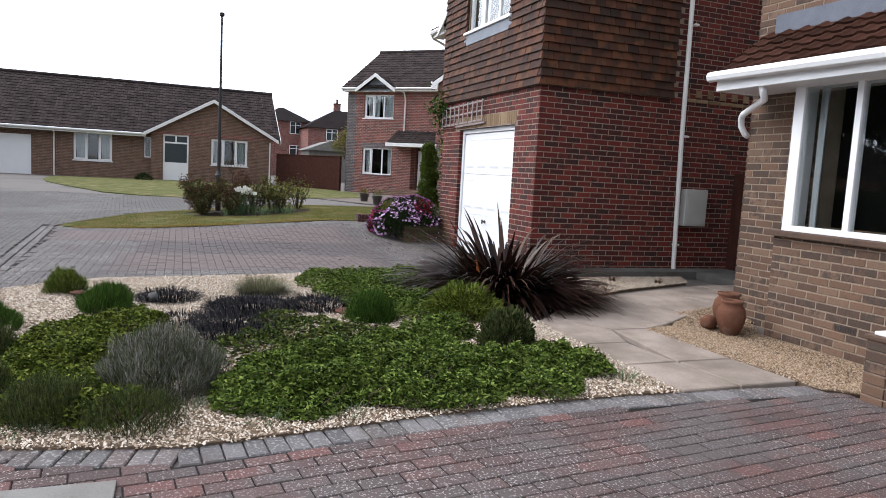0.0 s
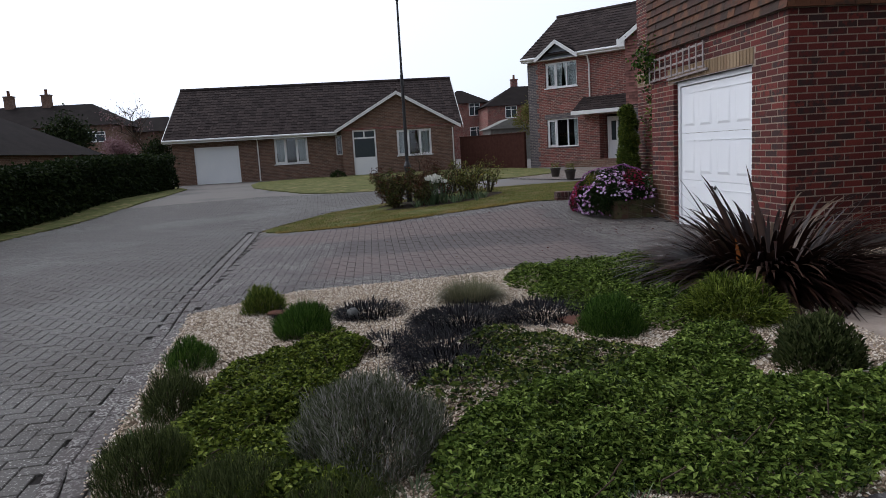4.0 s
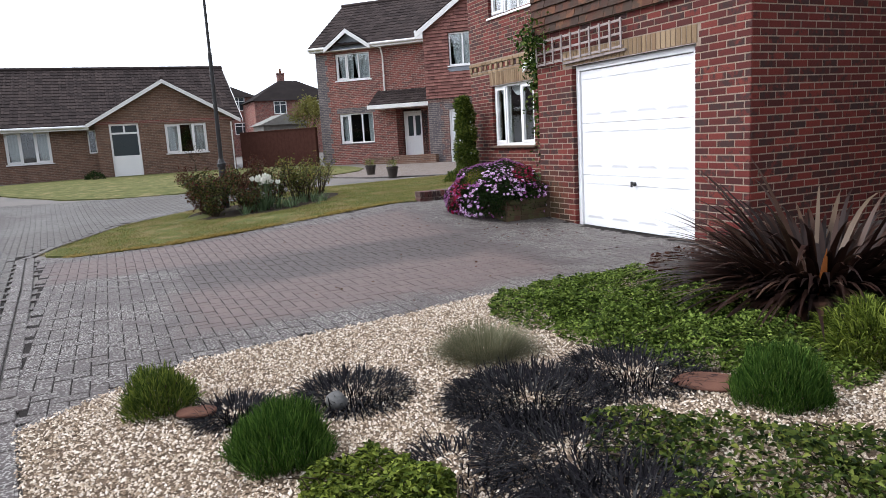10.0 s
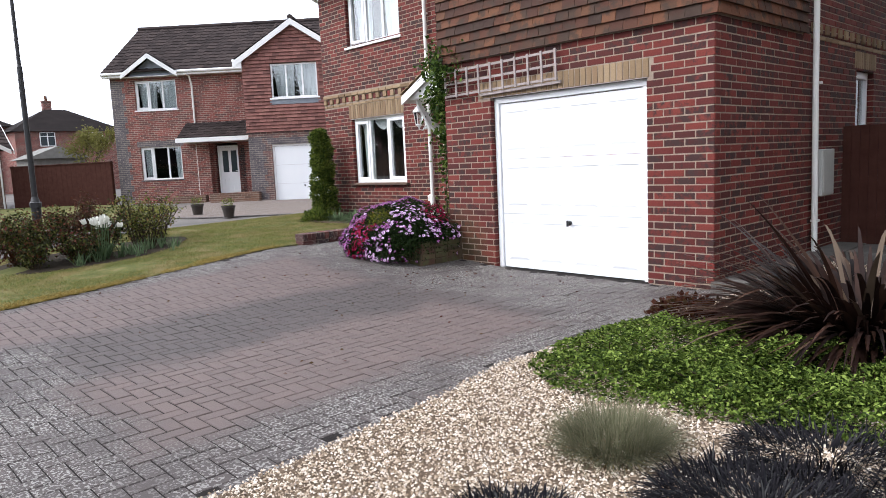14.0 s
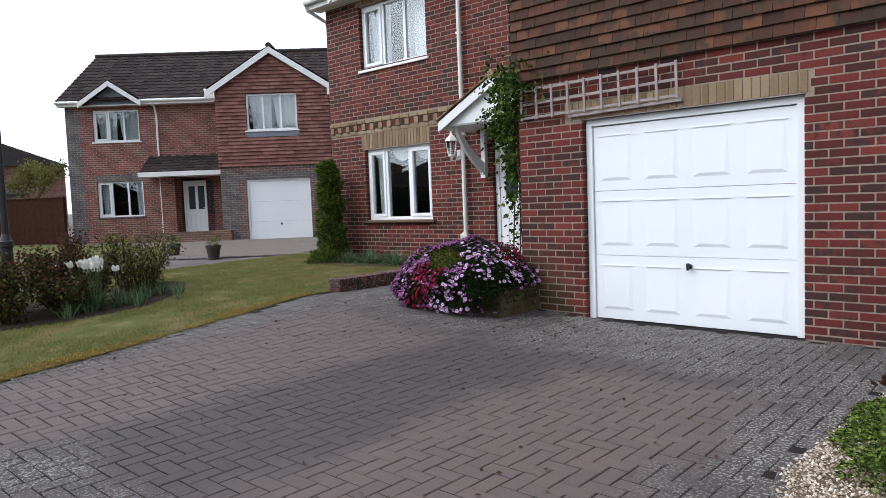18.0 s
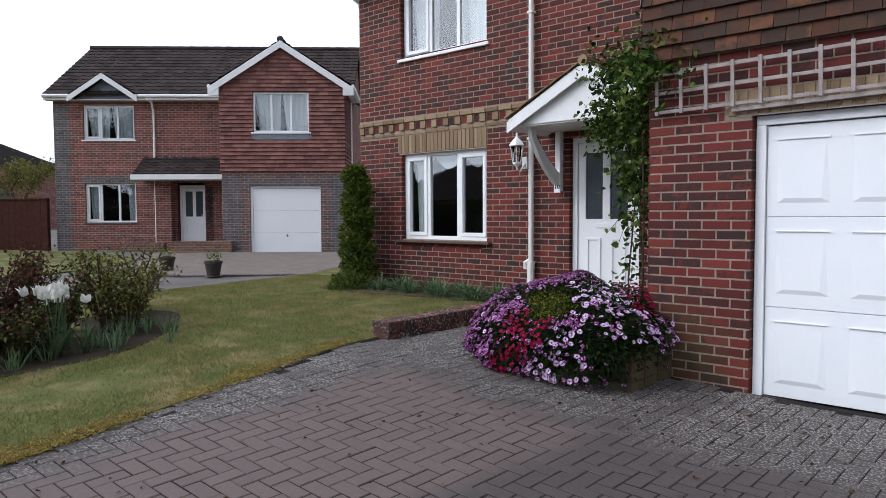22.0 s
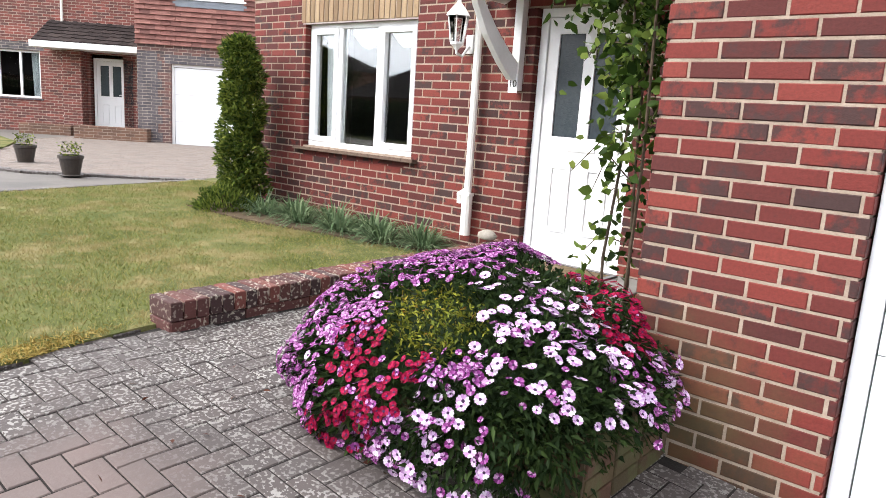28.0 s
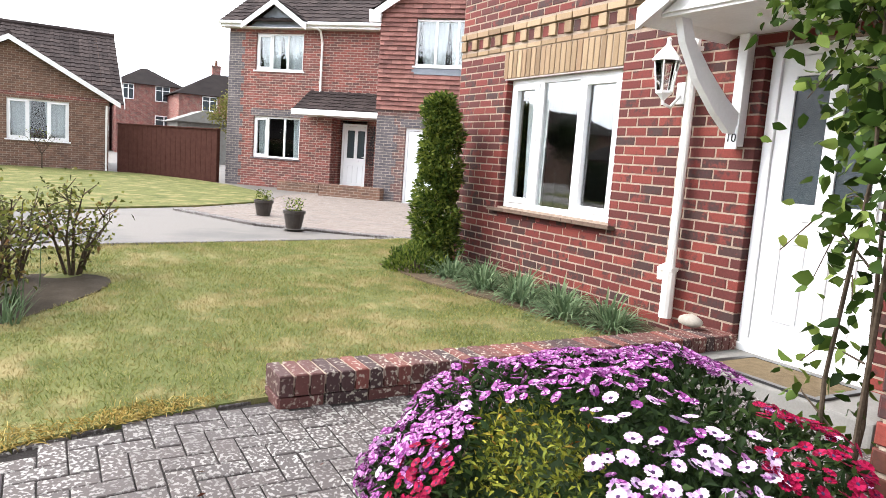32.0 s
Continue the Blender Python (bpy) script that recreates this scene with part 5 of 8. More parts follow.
def edging(parent, pts, across, mat_one, mat_joined, off=0.0, lift=0.004, name="edging_block", first=60):
    """A row of blocks along a line, end on (across) or lengthwise."""
    vs, fs = [], []
    gv, faces = piece_geo(0.194, 0.094, 0.06, 0.007)
    one = mesh_of(name, gv, faces, mat_one)
    rnd = random.Random(len(pts))
    for n, (x, y, a) in enumerate(along_line(pts, 0.1 if across else 0.201, off)):
        a += (math.pi / 2 if across else 0) + rnd.uniform(-0.03, 0.03)
        z = ground_z(x, y) + lift + rnd.uniform(-0.002, 0.002)
        if n < first:
            under(name, one, parent, "", Matrix.Translation((x, y, z)) @ Matrix.Rotation(a, 4, "Z") @ Matrix.Rotation(-math.pi / 2, 4, "X"))
        else:
            c, s, o = math.cos(a), math.sin(a), len(vs)
            vs += [(x + px * c - pz * s, y + px * s + pz * c, z - py) for px, py, pz in gv]
            fs += [tuple(i + o for i in f) for f in faces]
    if fs:
        tagged(under(name + "s", mesh_of(name, vs, fs, mat_joined), parent), kind="stuff")


DRIVE = [(-2.95, -1.05), (-2.83, -1.05), (-2.83, 1.55), (-0.86, 1.9), (-0.86, -0.02), (2.85, -0.02), (3.02, -0.9), (2.87, -3.1), (3.02, -3.8), (3.18, -5.3), (3.52, -5.85), (3.75, -6.2), (3.2, -6.3), (-0.5, -6.45), (-2.9, -6.65), (-2.5, -6.2), (-2.2, -5.05), (-2.4, -3.7), (-2.86, -1.6)]
DRIVE_C = [(8.0, -5.6), (8.1, -5.2), (8.26, -4.5), (8.22, -4.0), (8.14, -3.1), (8.07, -2.4), (8.05, -0.45), (8.3, 0.3), (13.5, 0.3), (13.5, -7.2), (8.4, -6.2)]
ROAD = [(-6.0, -12.4), (10.0, -12.4), (13.0, -9.0), (13.0, -7.4), (8.3, -6.2), (7.7, -5.9), (6.9, -6.05), (5.0, -6.25), (3.86, -6.4), (-3.3, -6.95), (-6.2, -5.6), (-8.6, -2.0), (-10.5, -2.0), (-12.0, -5.0), (-13.0, -8.0), (-12.0, -12.2)]
drive = sheet("drive", DRIVE, -0.004, M_DRIVE, 0.4)
tagged(drive, "grey-mauve block-paved driveway with lichen specks", "driveway")
pave(drive, "paving_block", herringbone(DRIVE), 0.0, M_GB, M_GBS, (-0.2, -2.9), 300, label="herringbone paving blocks")
drive_c = sheet("drive", DRIVE_C, -0.004, M_DRIVE, 0.5)
tagged(drive_c, "red block-paved driveway of the brown brick house", "driveway")
pave(drive_c, "paving_block", bond(DRIVE_C, turn=radians(96)), radians(96), M_RB, M_RBS, (8.6, -3.3), 300, label="red paving blocks in running bond")
road = sheet("road", ROAD, -0.014, M_DRIVE, 0.6)
tagged(road, "pale brown block-paved shared road", "road")
pave(road, "paving_block", herringbone(ROAD, turn=radians(4)), radians(4), M_TB, M_TBS, (3.0, -7.2), 150, label="tan-grey herringbone paving blocks")
# channel of lengthwise blocks between drive and road
LINE = [(7.75, -5.85), (6.9, -6.06), (5.7, -6.16), (3.86, -6.38), (3.4, -6.42), (-0.5, -6.66), (-3.2, -6.86)]
edging(road, LINE, False, M_GB, M_GBS, 0.0)
edging(road, LINE, False, M_GB, M_GBS, -0.11)
edging(drive_c, [(7.75, -5.6), (7.98, -5.25), (8.15, -4.5), (8.11, -4.0), (8.03, -3.1), (7.96, -2.4), (7.95, -1.5), (8.0, -0.45)], True, M_EB, M_EBS, 0.0, lift=0.002)
edging(drive, [(-2.98, -1.2), (-2.88, -1.75), (-2.34, -3.75), (-2.12, -5.05), (-2.4, -6.2), (-2.9, -6.62)], False, M_GB, M_GBS, -0.03, lift=0.002)
edging(drive, [(3.1, -0.9), (2.93, -3.1), (3.07, -3.8), (3.24, -5.3), (3.58, -5.87), (3.86, -6.22), (5.0, -6.12), (6.1, -6.0), (6.9, -5.92), (7.5, -5.75)], False, M_GB, M_GBS, -0.04, lift=0.004)
edging(road, [(-3.2, -6.72), (-3.95, -6.5), (-5.85, -5.58), (-7.4, -3.66), (-8.3, -1.3), (-9.0, 2.7)], False, M_GB, M_GBS, 0.05, lift=0.01)

# pale concrete inspection slab by the bed
cover = part("inspection_cover", boxes((8.36, 9.4, -5.75, -4.77, -0.07, -0.012), bevel=0.006), M_CONCRETE, None)
tagged(cover, "pale concrete slab set in the red paving", "slab", kind="structure")

# stone-flag path to the side gate
path = thing("garden_path", "pale sandstone flag path to the side gate", "path", kind="structure")
FLAGS = [[(7.36, -1.2), (7.34, -0.72), (6.75, -0.75), (6.76, -1.28)], [(7.34, -0.7), (7.32, -0.2), (6.74, -0.22), (6.75, -0.73)], [(6.74, -1.28), (6.73, -0.75), (6.15, -0.78), (6.15, -1.36)], [(6.73, -0.73), (6.72, -0.22), (5.74, -0.24), (5.74, -0.6)], [(6.13, -1.36), (6.13, -0.76), (5.74, -0.62), (5.3, -0.95), (5.58, -1.42)], [(5.28, -0.93), (5.72, -0.58), (5.72, -0.24), (5.5, 0.22), (4.75, -0.3)], [(4.73, -0.27), (5.48, 0.25), (5.26, 0.78), (4.45, 0.3)], [(4.43, 0.33), (5.24, 0.8), (5.08, 1.4), (4.2, 1.1)], [(4.18, 1.13), (5.07, 1.43), (4.96, 2.1), (3.95, 2.0)], [(3.93, 2.03), (4.95, 2.13), (4.95, 3.38), (3.9, 3.38)]]
for f in FLAGS:
    bm = bmesh.new()
    f = [(x + (0.2 + 0.32 * ease((x - 4.7) / 1.3)) * ease((2.4 - y) / 2.6), y - 0.3 * ease((2.4 - y) / 2.6)) for x, y in f]
    vs = [bm.verts.new((x, y, ground_z(x, y) + 0.02)) for x, y in f]
    face = bm.faces.new(vs)
    if face.normal.z < 0:
        face.normal_flip()
    r = bmesh.ops.extrude_face_region(bm, geom=[face])
    for v in r["geom"]:
        if isinstance(v, bmesh.types.BMVert):
            v.co.z = -0.26
    bmesh.ops.bevel(bm, geom=[e for e in bm.edges if min(v.co.z for v in e.verts) > -0.2], offset=0.008, segments=1, affect="EDGES")
    part("flagstone", bm, M_SLAB, path)
strip = part("wall_strip", boxes((2.86, 3.2, -0.1, 3.4, -0.05, 0.1), (3.2, 5.6, 2.6, 3.4, -0.05, 0.09), bevel=0.01), surf("weathered_concrete", (0.09, 0.085, 0.078), (0.14, 0.132, 0.12), 4, 0.95, 0.3, 80, coords="world"), None)
tagged(strip, "concrete strip along the foot of the side wall", "paving", kind="structure")
apron = part("drive_apron", boxes((-0.02, 2.15, -0.045, 0.05, -0.06, 0.004), bevel=0.003), M_DRIVE, None)
tagged(apron, "worn concrete threshold before the garage door", "threshold", kind="structure")


# ---- the brown brick house at the start ----
M_BROWNROOF = piece_mat("brown_pantile", [(0.0, (0.0272, 0.0136, 0.00976)), (0.5, (0.0435, 0.0196, 0.0136)), (1.0, (0.0598, 0.0272, 0.019))], "island", 0.9, 30.0, 0.3, gloss=0.03)

def bay_house():
    h = thing("house", "brown brick house with a white bay window", "house", pose(0.04, 0.2, -0.03))
    m = wall_frame((5.34, 1.02, 0), 0)
    w = part("wall", wall_slab(7.31, -0.25, 5.0, [(0.9, 3.7, 1.03, 2.4), (-1, 0.02, -1, 9)], 0.005, 0.3), M_MORTARDULL, h, "brown brick front wall", m)
    mside = wall_frame((5.34, 8.0, 0), -90)
    ws = part("wall", wall_slab(6.98, -0.25, 5.0, [(6.955, 8, -1, 9)], 0.005, 0.3), M_MORTARDULL, h, "brown brick side wall", mside)
    part("wall", boxes((5.34, 12.65, 8.0, 8.3, -0.1, 5.0), (12.35, 12.65, 1.3, 8.0, -0.1, 5.0)), M_FARBROWN, h, "plain back walls")
    lay(w, "brick", courses(2.95, -0.225, 4.0, [(0.9, 3.4, 1.03, 2.4), (0.82, 3.4, -0.1, 1.0)]), m, 0.1, M_BROWN, M_BROWNS, 260)
    lay(ws, "brick", [r for r in courses(6.98, -0.225, 4.0, []) if r[0] > 3.6], mside, 0.1, M_BROWN, M_BROWNS, 200, rank=lambda r: -r[0])
    # bay: brick below, window above
    mb = wall_frame((6.11, 0.72, 0), 0)
    b = part("bay_wall", boxes((0.01, 3.04, 0.005, 0.3, -0.25, 0.93)), M_MORTARDULL, h, "brown brick wall below the bay window", mb)
    lay(b, "brick", courses(2.4, -0.225, 0.93, [(0.78, 1.0, 0.15, 0.225)]), mb, 0.1, M_BROWN, M_BROWNS, 170)
    mbs = wall_frame((6.11, 1.02, 0), -90)
    lay(b, "brick", courses(0.3, -0.225, 0.93, []), mbs, 0.1, M_BROWN, M_BROWNS, 30)
    part("sill_course", boxes((6.04, 9.0, 0.66, 1.0, 0.93, 0.985), bevel=0.01), M_BROWNS, h, "dark sill bricks")
    vent = part("air_brick", boxes((0.78, 1.0, 0.0, 0.03, 0.153, 0.222), bevel=0.002), M_BROWN, h, "clay air brick", mb)
    # slots aren't cut: black strips stand for the shade inside them
    for k in range(8):
        part("vent_slot", boxes((0.795 + 0.025 * k, 0.808 + 0.025 * k, -0.002, 0.004, 0.165, 0.21)), M_BLACK, vent)
    window(h, pose(6.2, 0.78, 0.985), 2.62, 1.42, (0.55, 0.9, 0.95), depth=0.09, sill=True, label="tall white bay window", curtain=[(0.13, 0.2)])
    part("corner_post", boxes((6.14, 6.2, 0.782, 1.02, 0.985, 2.4)), M_UPVC, h)
    # lean-to roof of the bay
    part("bay_soffit", boxes((5.45, 9.0, 0.5, 1.02, 2.36, 2.4)), M_UPVC, h)
    part("bay_fascia", boxes((5.42, 9.0, 0.46, 0.5, 2.36, 2.52)), M_UPVC, h)
    part("bay_fascia", boxes((5.42, 5.45, 0.5, 1.02, 2.36, 2.52)), M_UPVC, h)
    gutter(h, (5.38, 0.4, 2.5), (9.0, 0.4, 2.46))
    tiled_slope("bay_roof", h, (5.5, 0.42, 2.53), (9.0, 0.42, 2.53), (0, 0.6, 0.46), 0.16, 0.22, M_BROWNROOF, "brown pantiles over the bay")
    part("flashing", boxes((5.6, 9.0, 0.985, 1.03, 2.97, 3.16)), M_DARKLEAD, h, "grey lead flashing")
    part("pipe_bend", tube([(5.98, 0.52, 2.38), (5.98, 0.54, 2.3), (5.94, 0.6, 2.25), (5.36, 0.9, 2.16), (5.31, 0.93, 2.12), (5.3, 0.95, 2.04), (5.32, 0.99, 1.96), (5.33, 1.03, 1.94)], 0.034, 10), M_UPVC, h, smooth=True)
    part("upper_soffit", boxes((5.3, 13.0, 0.6, 8.7, 5.0, 5.1)), M_FASCIA, h)
    tiled_slope("main_roof", h, (5.3, 0.6, 5.1), (13.0, 0.6, 5.1), (0, 4.0, 2.5), label="dark tiled roof")
    tiled_slope("main_roof", h, (13.0, 8.7, 5.1), (5.3, 8.7, 5.1), (0, -4.1, 2.5), 0.6, 1.0)
    return h


bay_house()
pier = thing("low_pier", "low brown brick pier with a pale top", "brick pier", pose(8.17, -0.3, ground_z(8.3, -0.1)))
part("core", boxes((0.01, 0.32, 0.01, 0.32, -0.05, 0.42)), M_MORTAR, pier)
for k in range(6):
    for side, (x, y, a) in enumerate(((0.165, 0, 0), (0.0, 0.165, -90))):
        for q in (-0.08, 0.08):
            under("brick", piece_mesh("pierbrick", 0.155, 0.065, 0.08, M_BROWN), pier, "", pose(x + (q if side == 0 else 0), y + (q if side else 0), 0.035 + 0.075 * k, 0, 0, a))
part("cap", boxes((-0.01, 0.34, -0.01, 0.34, 0.44, 0.475), bevel=0.01), M_BROWNS, pier)
part("pale_top", boxes((0.03, 0.2, 0.03, 0.3, 0.475, 0.5), bevel=0.006), M_FASCIA, pier, "small white piece on top")


# ---- gravel ----
GRAVEL = [(0.0, (0.09, 0.064, 0.042)), (0.22, (0.23, 0.165, 0.108)), (0.5, (0.39, 0.305, 0.22)), (0.8, (0.6, 0.52, 0.42)), (0.93, (0.73, 0.66, 0.57)), (1.0, (0.17, 0.125, 0.095))]
M_GRAVEL = piece_mat("pale_gravel", GRAVEL, "island", 0.8, 120.0, 0.2, spread=0.2)


def gravel(name, poly, count, size, label, mat=None, spill=0.05):
    """Loose stones over an outline, thinning out in a narrow spill beyond its edge."""
    rng = np.random.default_rng(5)
    xs, ys = [p[0] for p in poly], [p[1] for p in poly]
    base = np.array([(1, 0, -0.5), (-1, 0, -0.5), (0, 1, -0.5), (0, -1, -0.5), (0, 0, 1)], float)
    tri = np.array([(0, 2, 4), (2, 1, 4), (1, 3, 4), (3, 0, 4)])
    spots = []
    while len(spots) < count:
        x, y = rng.uniform(min(xs) - spill, max(xs) + spill), rng.uniform(min(ys) - spill, max(ys) + spill)
        if inside(x, y, poly) or edge_distance(x, y, poly) < spill * rng.uniform(0, 1) ** 2.5:
            spots.append((x, y))
    spots = np.array(spots)
    n = count
    a, r = rng.uniform(0, 6.28, (n, 1)), size * rng.uniform(0.55, 1.4, (n, 1, 1))
    s = np.concatenate([r, r * rng.uniform(0.55, 0.9, (n, 1, 1)), r * rng.uniform(0.4, 0.7, (n, 1, 1))], 2)
    p = base[None] * s * rng.uniform(0.7, 1.2, (n, 5, 1))
    c, d = np.cos(a), np.sin(a)
    tip = rng.uniform(-0.5, 0.5, (n, 1))
    v = np.stack([p[:, :, 0] * c - p[:, :, 1] * d + spots[:, :1], p[:, :, 0] * d + p[:, :, 1] * c + spots[:, 1:], p[:, :, 2] + p[:, :, 0] * tip + (gz(spots[:, 0], spots[:, 1]) + 0.017 + rng.uniform(0, 0.009, n))[:, None]], 2)
    f = (tri[None] + 5 * np.arange(n)[:, None, None]).reshape(-1, 3)
    return tagged(under(name, fast_mesh(name, v.reshape(-1, 3), f, mat or M_GRAVEL)), label, "gravel", kind="stuff")


M_GOLDGRAVEL = piece_mat("golden_gravel", [(0.0, (0.14, 0.09, 0.05)), (0.35, (0.25, 0.165, 0.1)), (0.7, (0.34, 0.245, 0.16)), (1.0, (0.42, 0.33, 0.24))], "island", 0.8, 120.0, 0.2, spread=0.25)


# ---- planting ----
def leaf_mat(name, stops, rough=0.5, through_light=0.25, grain=0.25, pieces="island", drift=None, gloss=0.05):
    """Leaves and petals: a colour by leaf, and light that comes through."""
    m, nt, bsdf, co = start_mat(name)
    r = nt.nodes.new("ShaderNodeTexWhiteNoise")
    r.noise_dimensions = "1D"
    nt.links.new(geo_random(nt, pieces), r.inputs["W"])
    col = ramp(nt, r.outputs["Value"], stops)
    pos = nt.nodes.new("ShaderNodeNewGeometry").outputs["Position"]
    v = nt.nodes.new("ShaderNodeHueSaturation")
    nt.links.new(maths(nt, "ADD", maths(nt, "MULTIPLY", noise_tex(nt, pos, 5.0), 2 * grain), 1.0 - grain), v.inputs["Value"])
    nt.links.new(col, v.inputs["Color"])
    out = v.outputs[0]
    if drift:
        out = mixed(nt, ramp(nt, noise_tex(nt, pos, 2.6, 5.0, 0.65), [(0.46, (0, 0, 0)), (0.62, (0.9, 0.9, 0.9))]), out, drift)
    nt.links.new(out, bsdf.inputs["Base Color"])
    bsdf.inputs["Roughness"].default_value = rough
    bsdf.inputs["Specular IOR Level"].default_value = gloss
    t = nt.nodes.new("ShaderNodeBsdfTranslucent")
    nt.links.new(out, t.inputs["Color"])
    mx = nt.nodes.new("ShaderNodeMixShader")
    mx.inputs[0].default_value = through_light
    nt.links.new(bsdf.outputs[0], mx.inputs[1])
    nt.links.new(t.outputs[0], mx.inputs[2])
    nt.links.new(mx.outputs[0], nt.nodes["Material Output"].inputs["Surface"])
    return m


M_COVER = leaf_mat("ground_cover_leaf", [(0.0, (0.009, 0.019, 0.004)), (0.25, (0.042, 0.07, 0.012)), (0.6, (0.103, 0.153, 0.027)), (1.0, (0.215, 0.28, 0.062))], through_light=0.12, grain=0.5)
M_TRAIL = leaf_mat("trailing_leaf", [(0.0, (0.009, 0.016, 0.005)), (0.45, (0.035, 0.056, 0.012)), (0.8, (0.08, 0.105, 0.02)), (1.0, (0.18, 0.2, 0.045))], through_light=0.12, grain=0.4)
M_PATCHLEAF = leaf_mat("yellowing_leaf", [(0.0, (0.03, 0.042, 0.008)), (0.4, (0.1, 0.12, 0.018)), (0.85, (0.23, 0.23, 0.03)), (0.96, (0.26, 0.2, 0.03)), (1.0, (0.3, 0.1, 0.02))], through_light=0.12)
M_LIME = leaf_mat("lime_leaf", [(0.0, (0.015, 0.026, 0.005)), (0.45, (0.07, 0.1, 0.014)), (1.0, (0.22, 0.26, 0.045))], through_light=0.12, grain=0.4)
M_NEEDLE = leaf_mat("needle_leaf", [(0.0, (0.017, 0.025, 0.009)), (0.5, (0.045, 0.06, 0.02)), (1.0, (0.105, 0.12, 0.045))])
M_DOME = leaf_mat("dome_shrub_leaf", [(0.0, (0.012, 0.032, 0.006)), (0.6, (0.042, 0.092, 0.016)), (1.0, (0.115, 0.185, 0.035))])
M_SILVER = leaf_mat("silver_leaf", [(0.0, (0.035, 0.045, 0.022)), (0.5, (0.115, 0.128, 0.078)), (0.85, (0.215, 0.21, 0.18)), (1.0, (0.34, 0.31, 0.31))])
M_STRAW = leaf_mat("fescue_blade", [(0.0, (0.0888, 0.0888, 0.0476)), (0.5, (0.15, 0.15, 0.0888)), (1.0, (0.231, 0.211, 0.136))])
M_BLACKGRASS = leaf_mat("black_grass_blade", [(0.0, (0.0064, 0.0064, 0.008)), (0.8, (0.016, 0.0144, 0.0168)), (1.0, (0.048, 0.048, 0.0464))], 0.75, 0.02)
M_FLAX = leaf_mat("bronze_flax_leaf", [(0.0, (0.01, 0.0055, 0.0045)), (0.55, (0.024, 0.011, 0.008)), (0.85, (0.055, 0.028, 0.018)), (1.0, (0.11, 0.08, 0.055))], 0.4, 0.08, pieces="object", gloss=0.15)
# darker copy for the joined leaves: the clump's inner shade put into colour
M_FLAXSHADE = leaf_mat("bronze_flax_leaf_joined_shaded", [(0.0, (0.008, 0.0045, 0.004)), (0.6, (0.02, 0.0095, 0.007)), (0.9, (0.05, 0.024, 0.016)), (1.0, (0.09, 0.06, 0.04))], 0.4, 0.08, gloss=0.15)
M_DARKLEAF = leaf_mat("dark_green_leaf", [(0.0, (0.0105, 0.0196, 0.00784)), (0.5, (0.0196, 0.0359, 0.0117)), (1.0, (0.0359, 0.0588, 0.0163))])
M_REDLEAF = leaf_mat("bronze_red_leaf", [(0.0, (0.0424, 0.0142, 0.0106)), (0.5, (0.0777, 0.0283, 0.0177)), (1.0, (0.0707, 0.0495, 0.0212))])
M_ROSELEAF = leaf_mat("rose_leaf", [(0.0, (0.014, 0.016, 0.007)), (0.45, (0.04, 0.048, 0.015)), (0.75, (0.105, 0.11, 0.03)), (0.9, (0.13, 0.05, 0.03)), (1.0, (0.12, 0.028, 0.026))])
M_YOUNGROSE = leaf_mat("young_rose_leaf", [(0.0, (0.03, 0.036, 0.012)), (0.4, (0.09, 0.1, 0.025)), (0.8, (0.19, 0.19, 0.045)), (1.0, (0.16, 0.075, 0.04))])
M_CONIFER = leaf_mat("conifer_spray", [(0.0, (0.022, 0.042, 0.01)), (0.4, (0.062, 0.095, 0.018)), (0.75, (0.12, 0.155, 0.028)), (1.0, (0.19, 0.215, 0.042))])
M_CLIMB = leaf_mat("climber_leaf", [(0.0, (0.008, 0.018, 0.004)), (0.5, (0.03, 0.058, 0.01)), (0.8, (0.075, 0.12, 0.022)), (1.0, (0.17, 0.22, 0.05))], 0.4, 0.3)
# brighter copy of the climber leaf: light through the leaves put into colour
M_CLIMBLIT = leaf_mat("lit_climber_leaf", [(0.0, (0.024, 0.046, 0.009)), (0.5, (0.075, 0.12, 0.02)), (1.0, (0.19, 0.235, 0.05))], 0.4, 0.35)
M_STRAP = leaf_mat("strap_leaf", [(0.0, (0.045, 0.075, 0.035)), (0.6, (0.1, 0.15, 0.075)), (1.0, (0.2, 0.25, 0.14))])
M_GRASS = leaf_mat("grass_blade", [(0.0, (0.085, 0.107, 0.027)), (0.45, (0.155, 0.17, 0.047)), (0.75, (0.23, 0.22, 0.072)), (1.0, (0.3, 0.25, 0.11))], drift=(0.27, 0.215, 0.1))
M_DRYGRASS = leaf_mat("dry_grass_blade", [(0.0, (0.14, 0.1, 0.025)), (0.5, (0.28, 0.2, 0.055)), (1.0, (0.42, 0.33, 0.12))])
M_BARK = surf("brown_bark", (0.0408, 0.0306, 0.0204), (0.0816, 0.0612, 0.0442), 14, 0.9, 0.5, 60)
M_PURPLE = leaf_mat("purple_petal", [(0.0, (0.1, 0.01, 0.085)), (0.4, (0.21, 0.045, 0.18)), (0.75, (0.36, 0.15, 0.33)), (1.0, (0.54, 0.35, 0.51))], 0.5, 0.2, 0.15)
M_PINK = leaf_mat("pale_pink_petal", [(0.0, (0.4, 0.18, 0.42)), (0.3, (0.52, 0.33, 0.54)), (0.7, (0.64, 0.49, 0.65)), (1.0, (0.72, 0.64, 0.72))], 0.5, 0.2, 0.1)
M_CRIMSON = leaf_mat("crimson_petal", [(0.0, (0.1, 0.0016, 0.013)), (0.5, (0.21, 0.0045, 0.03)), (1.0, (0.32, 0.013, 0.06))], 0.5, 0.2, 0.15)
M_EYE = surf("dark_flower_eye", (0.03, 0.012, 0.04), (0.06, 0.03, 0.07), 80, 0.8, 0.2, 200)
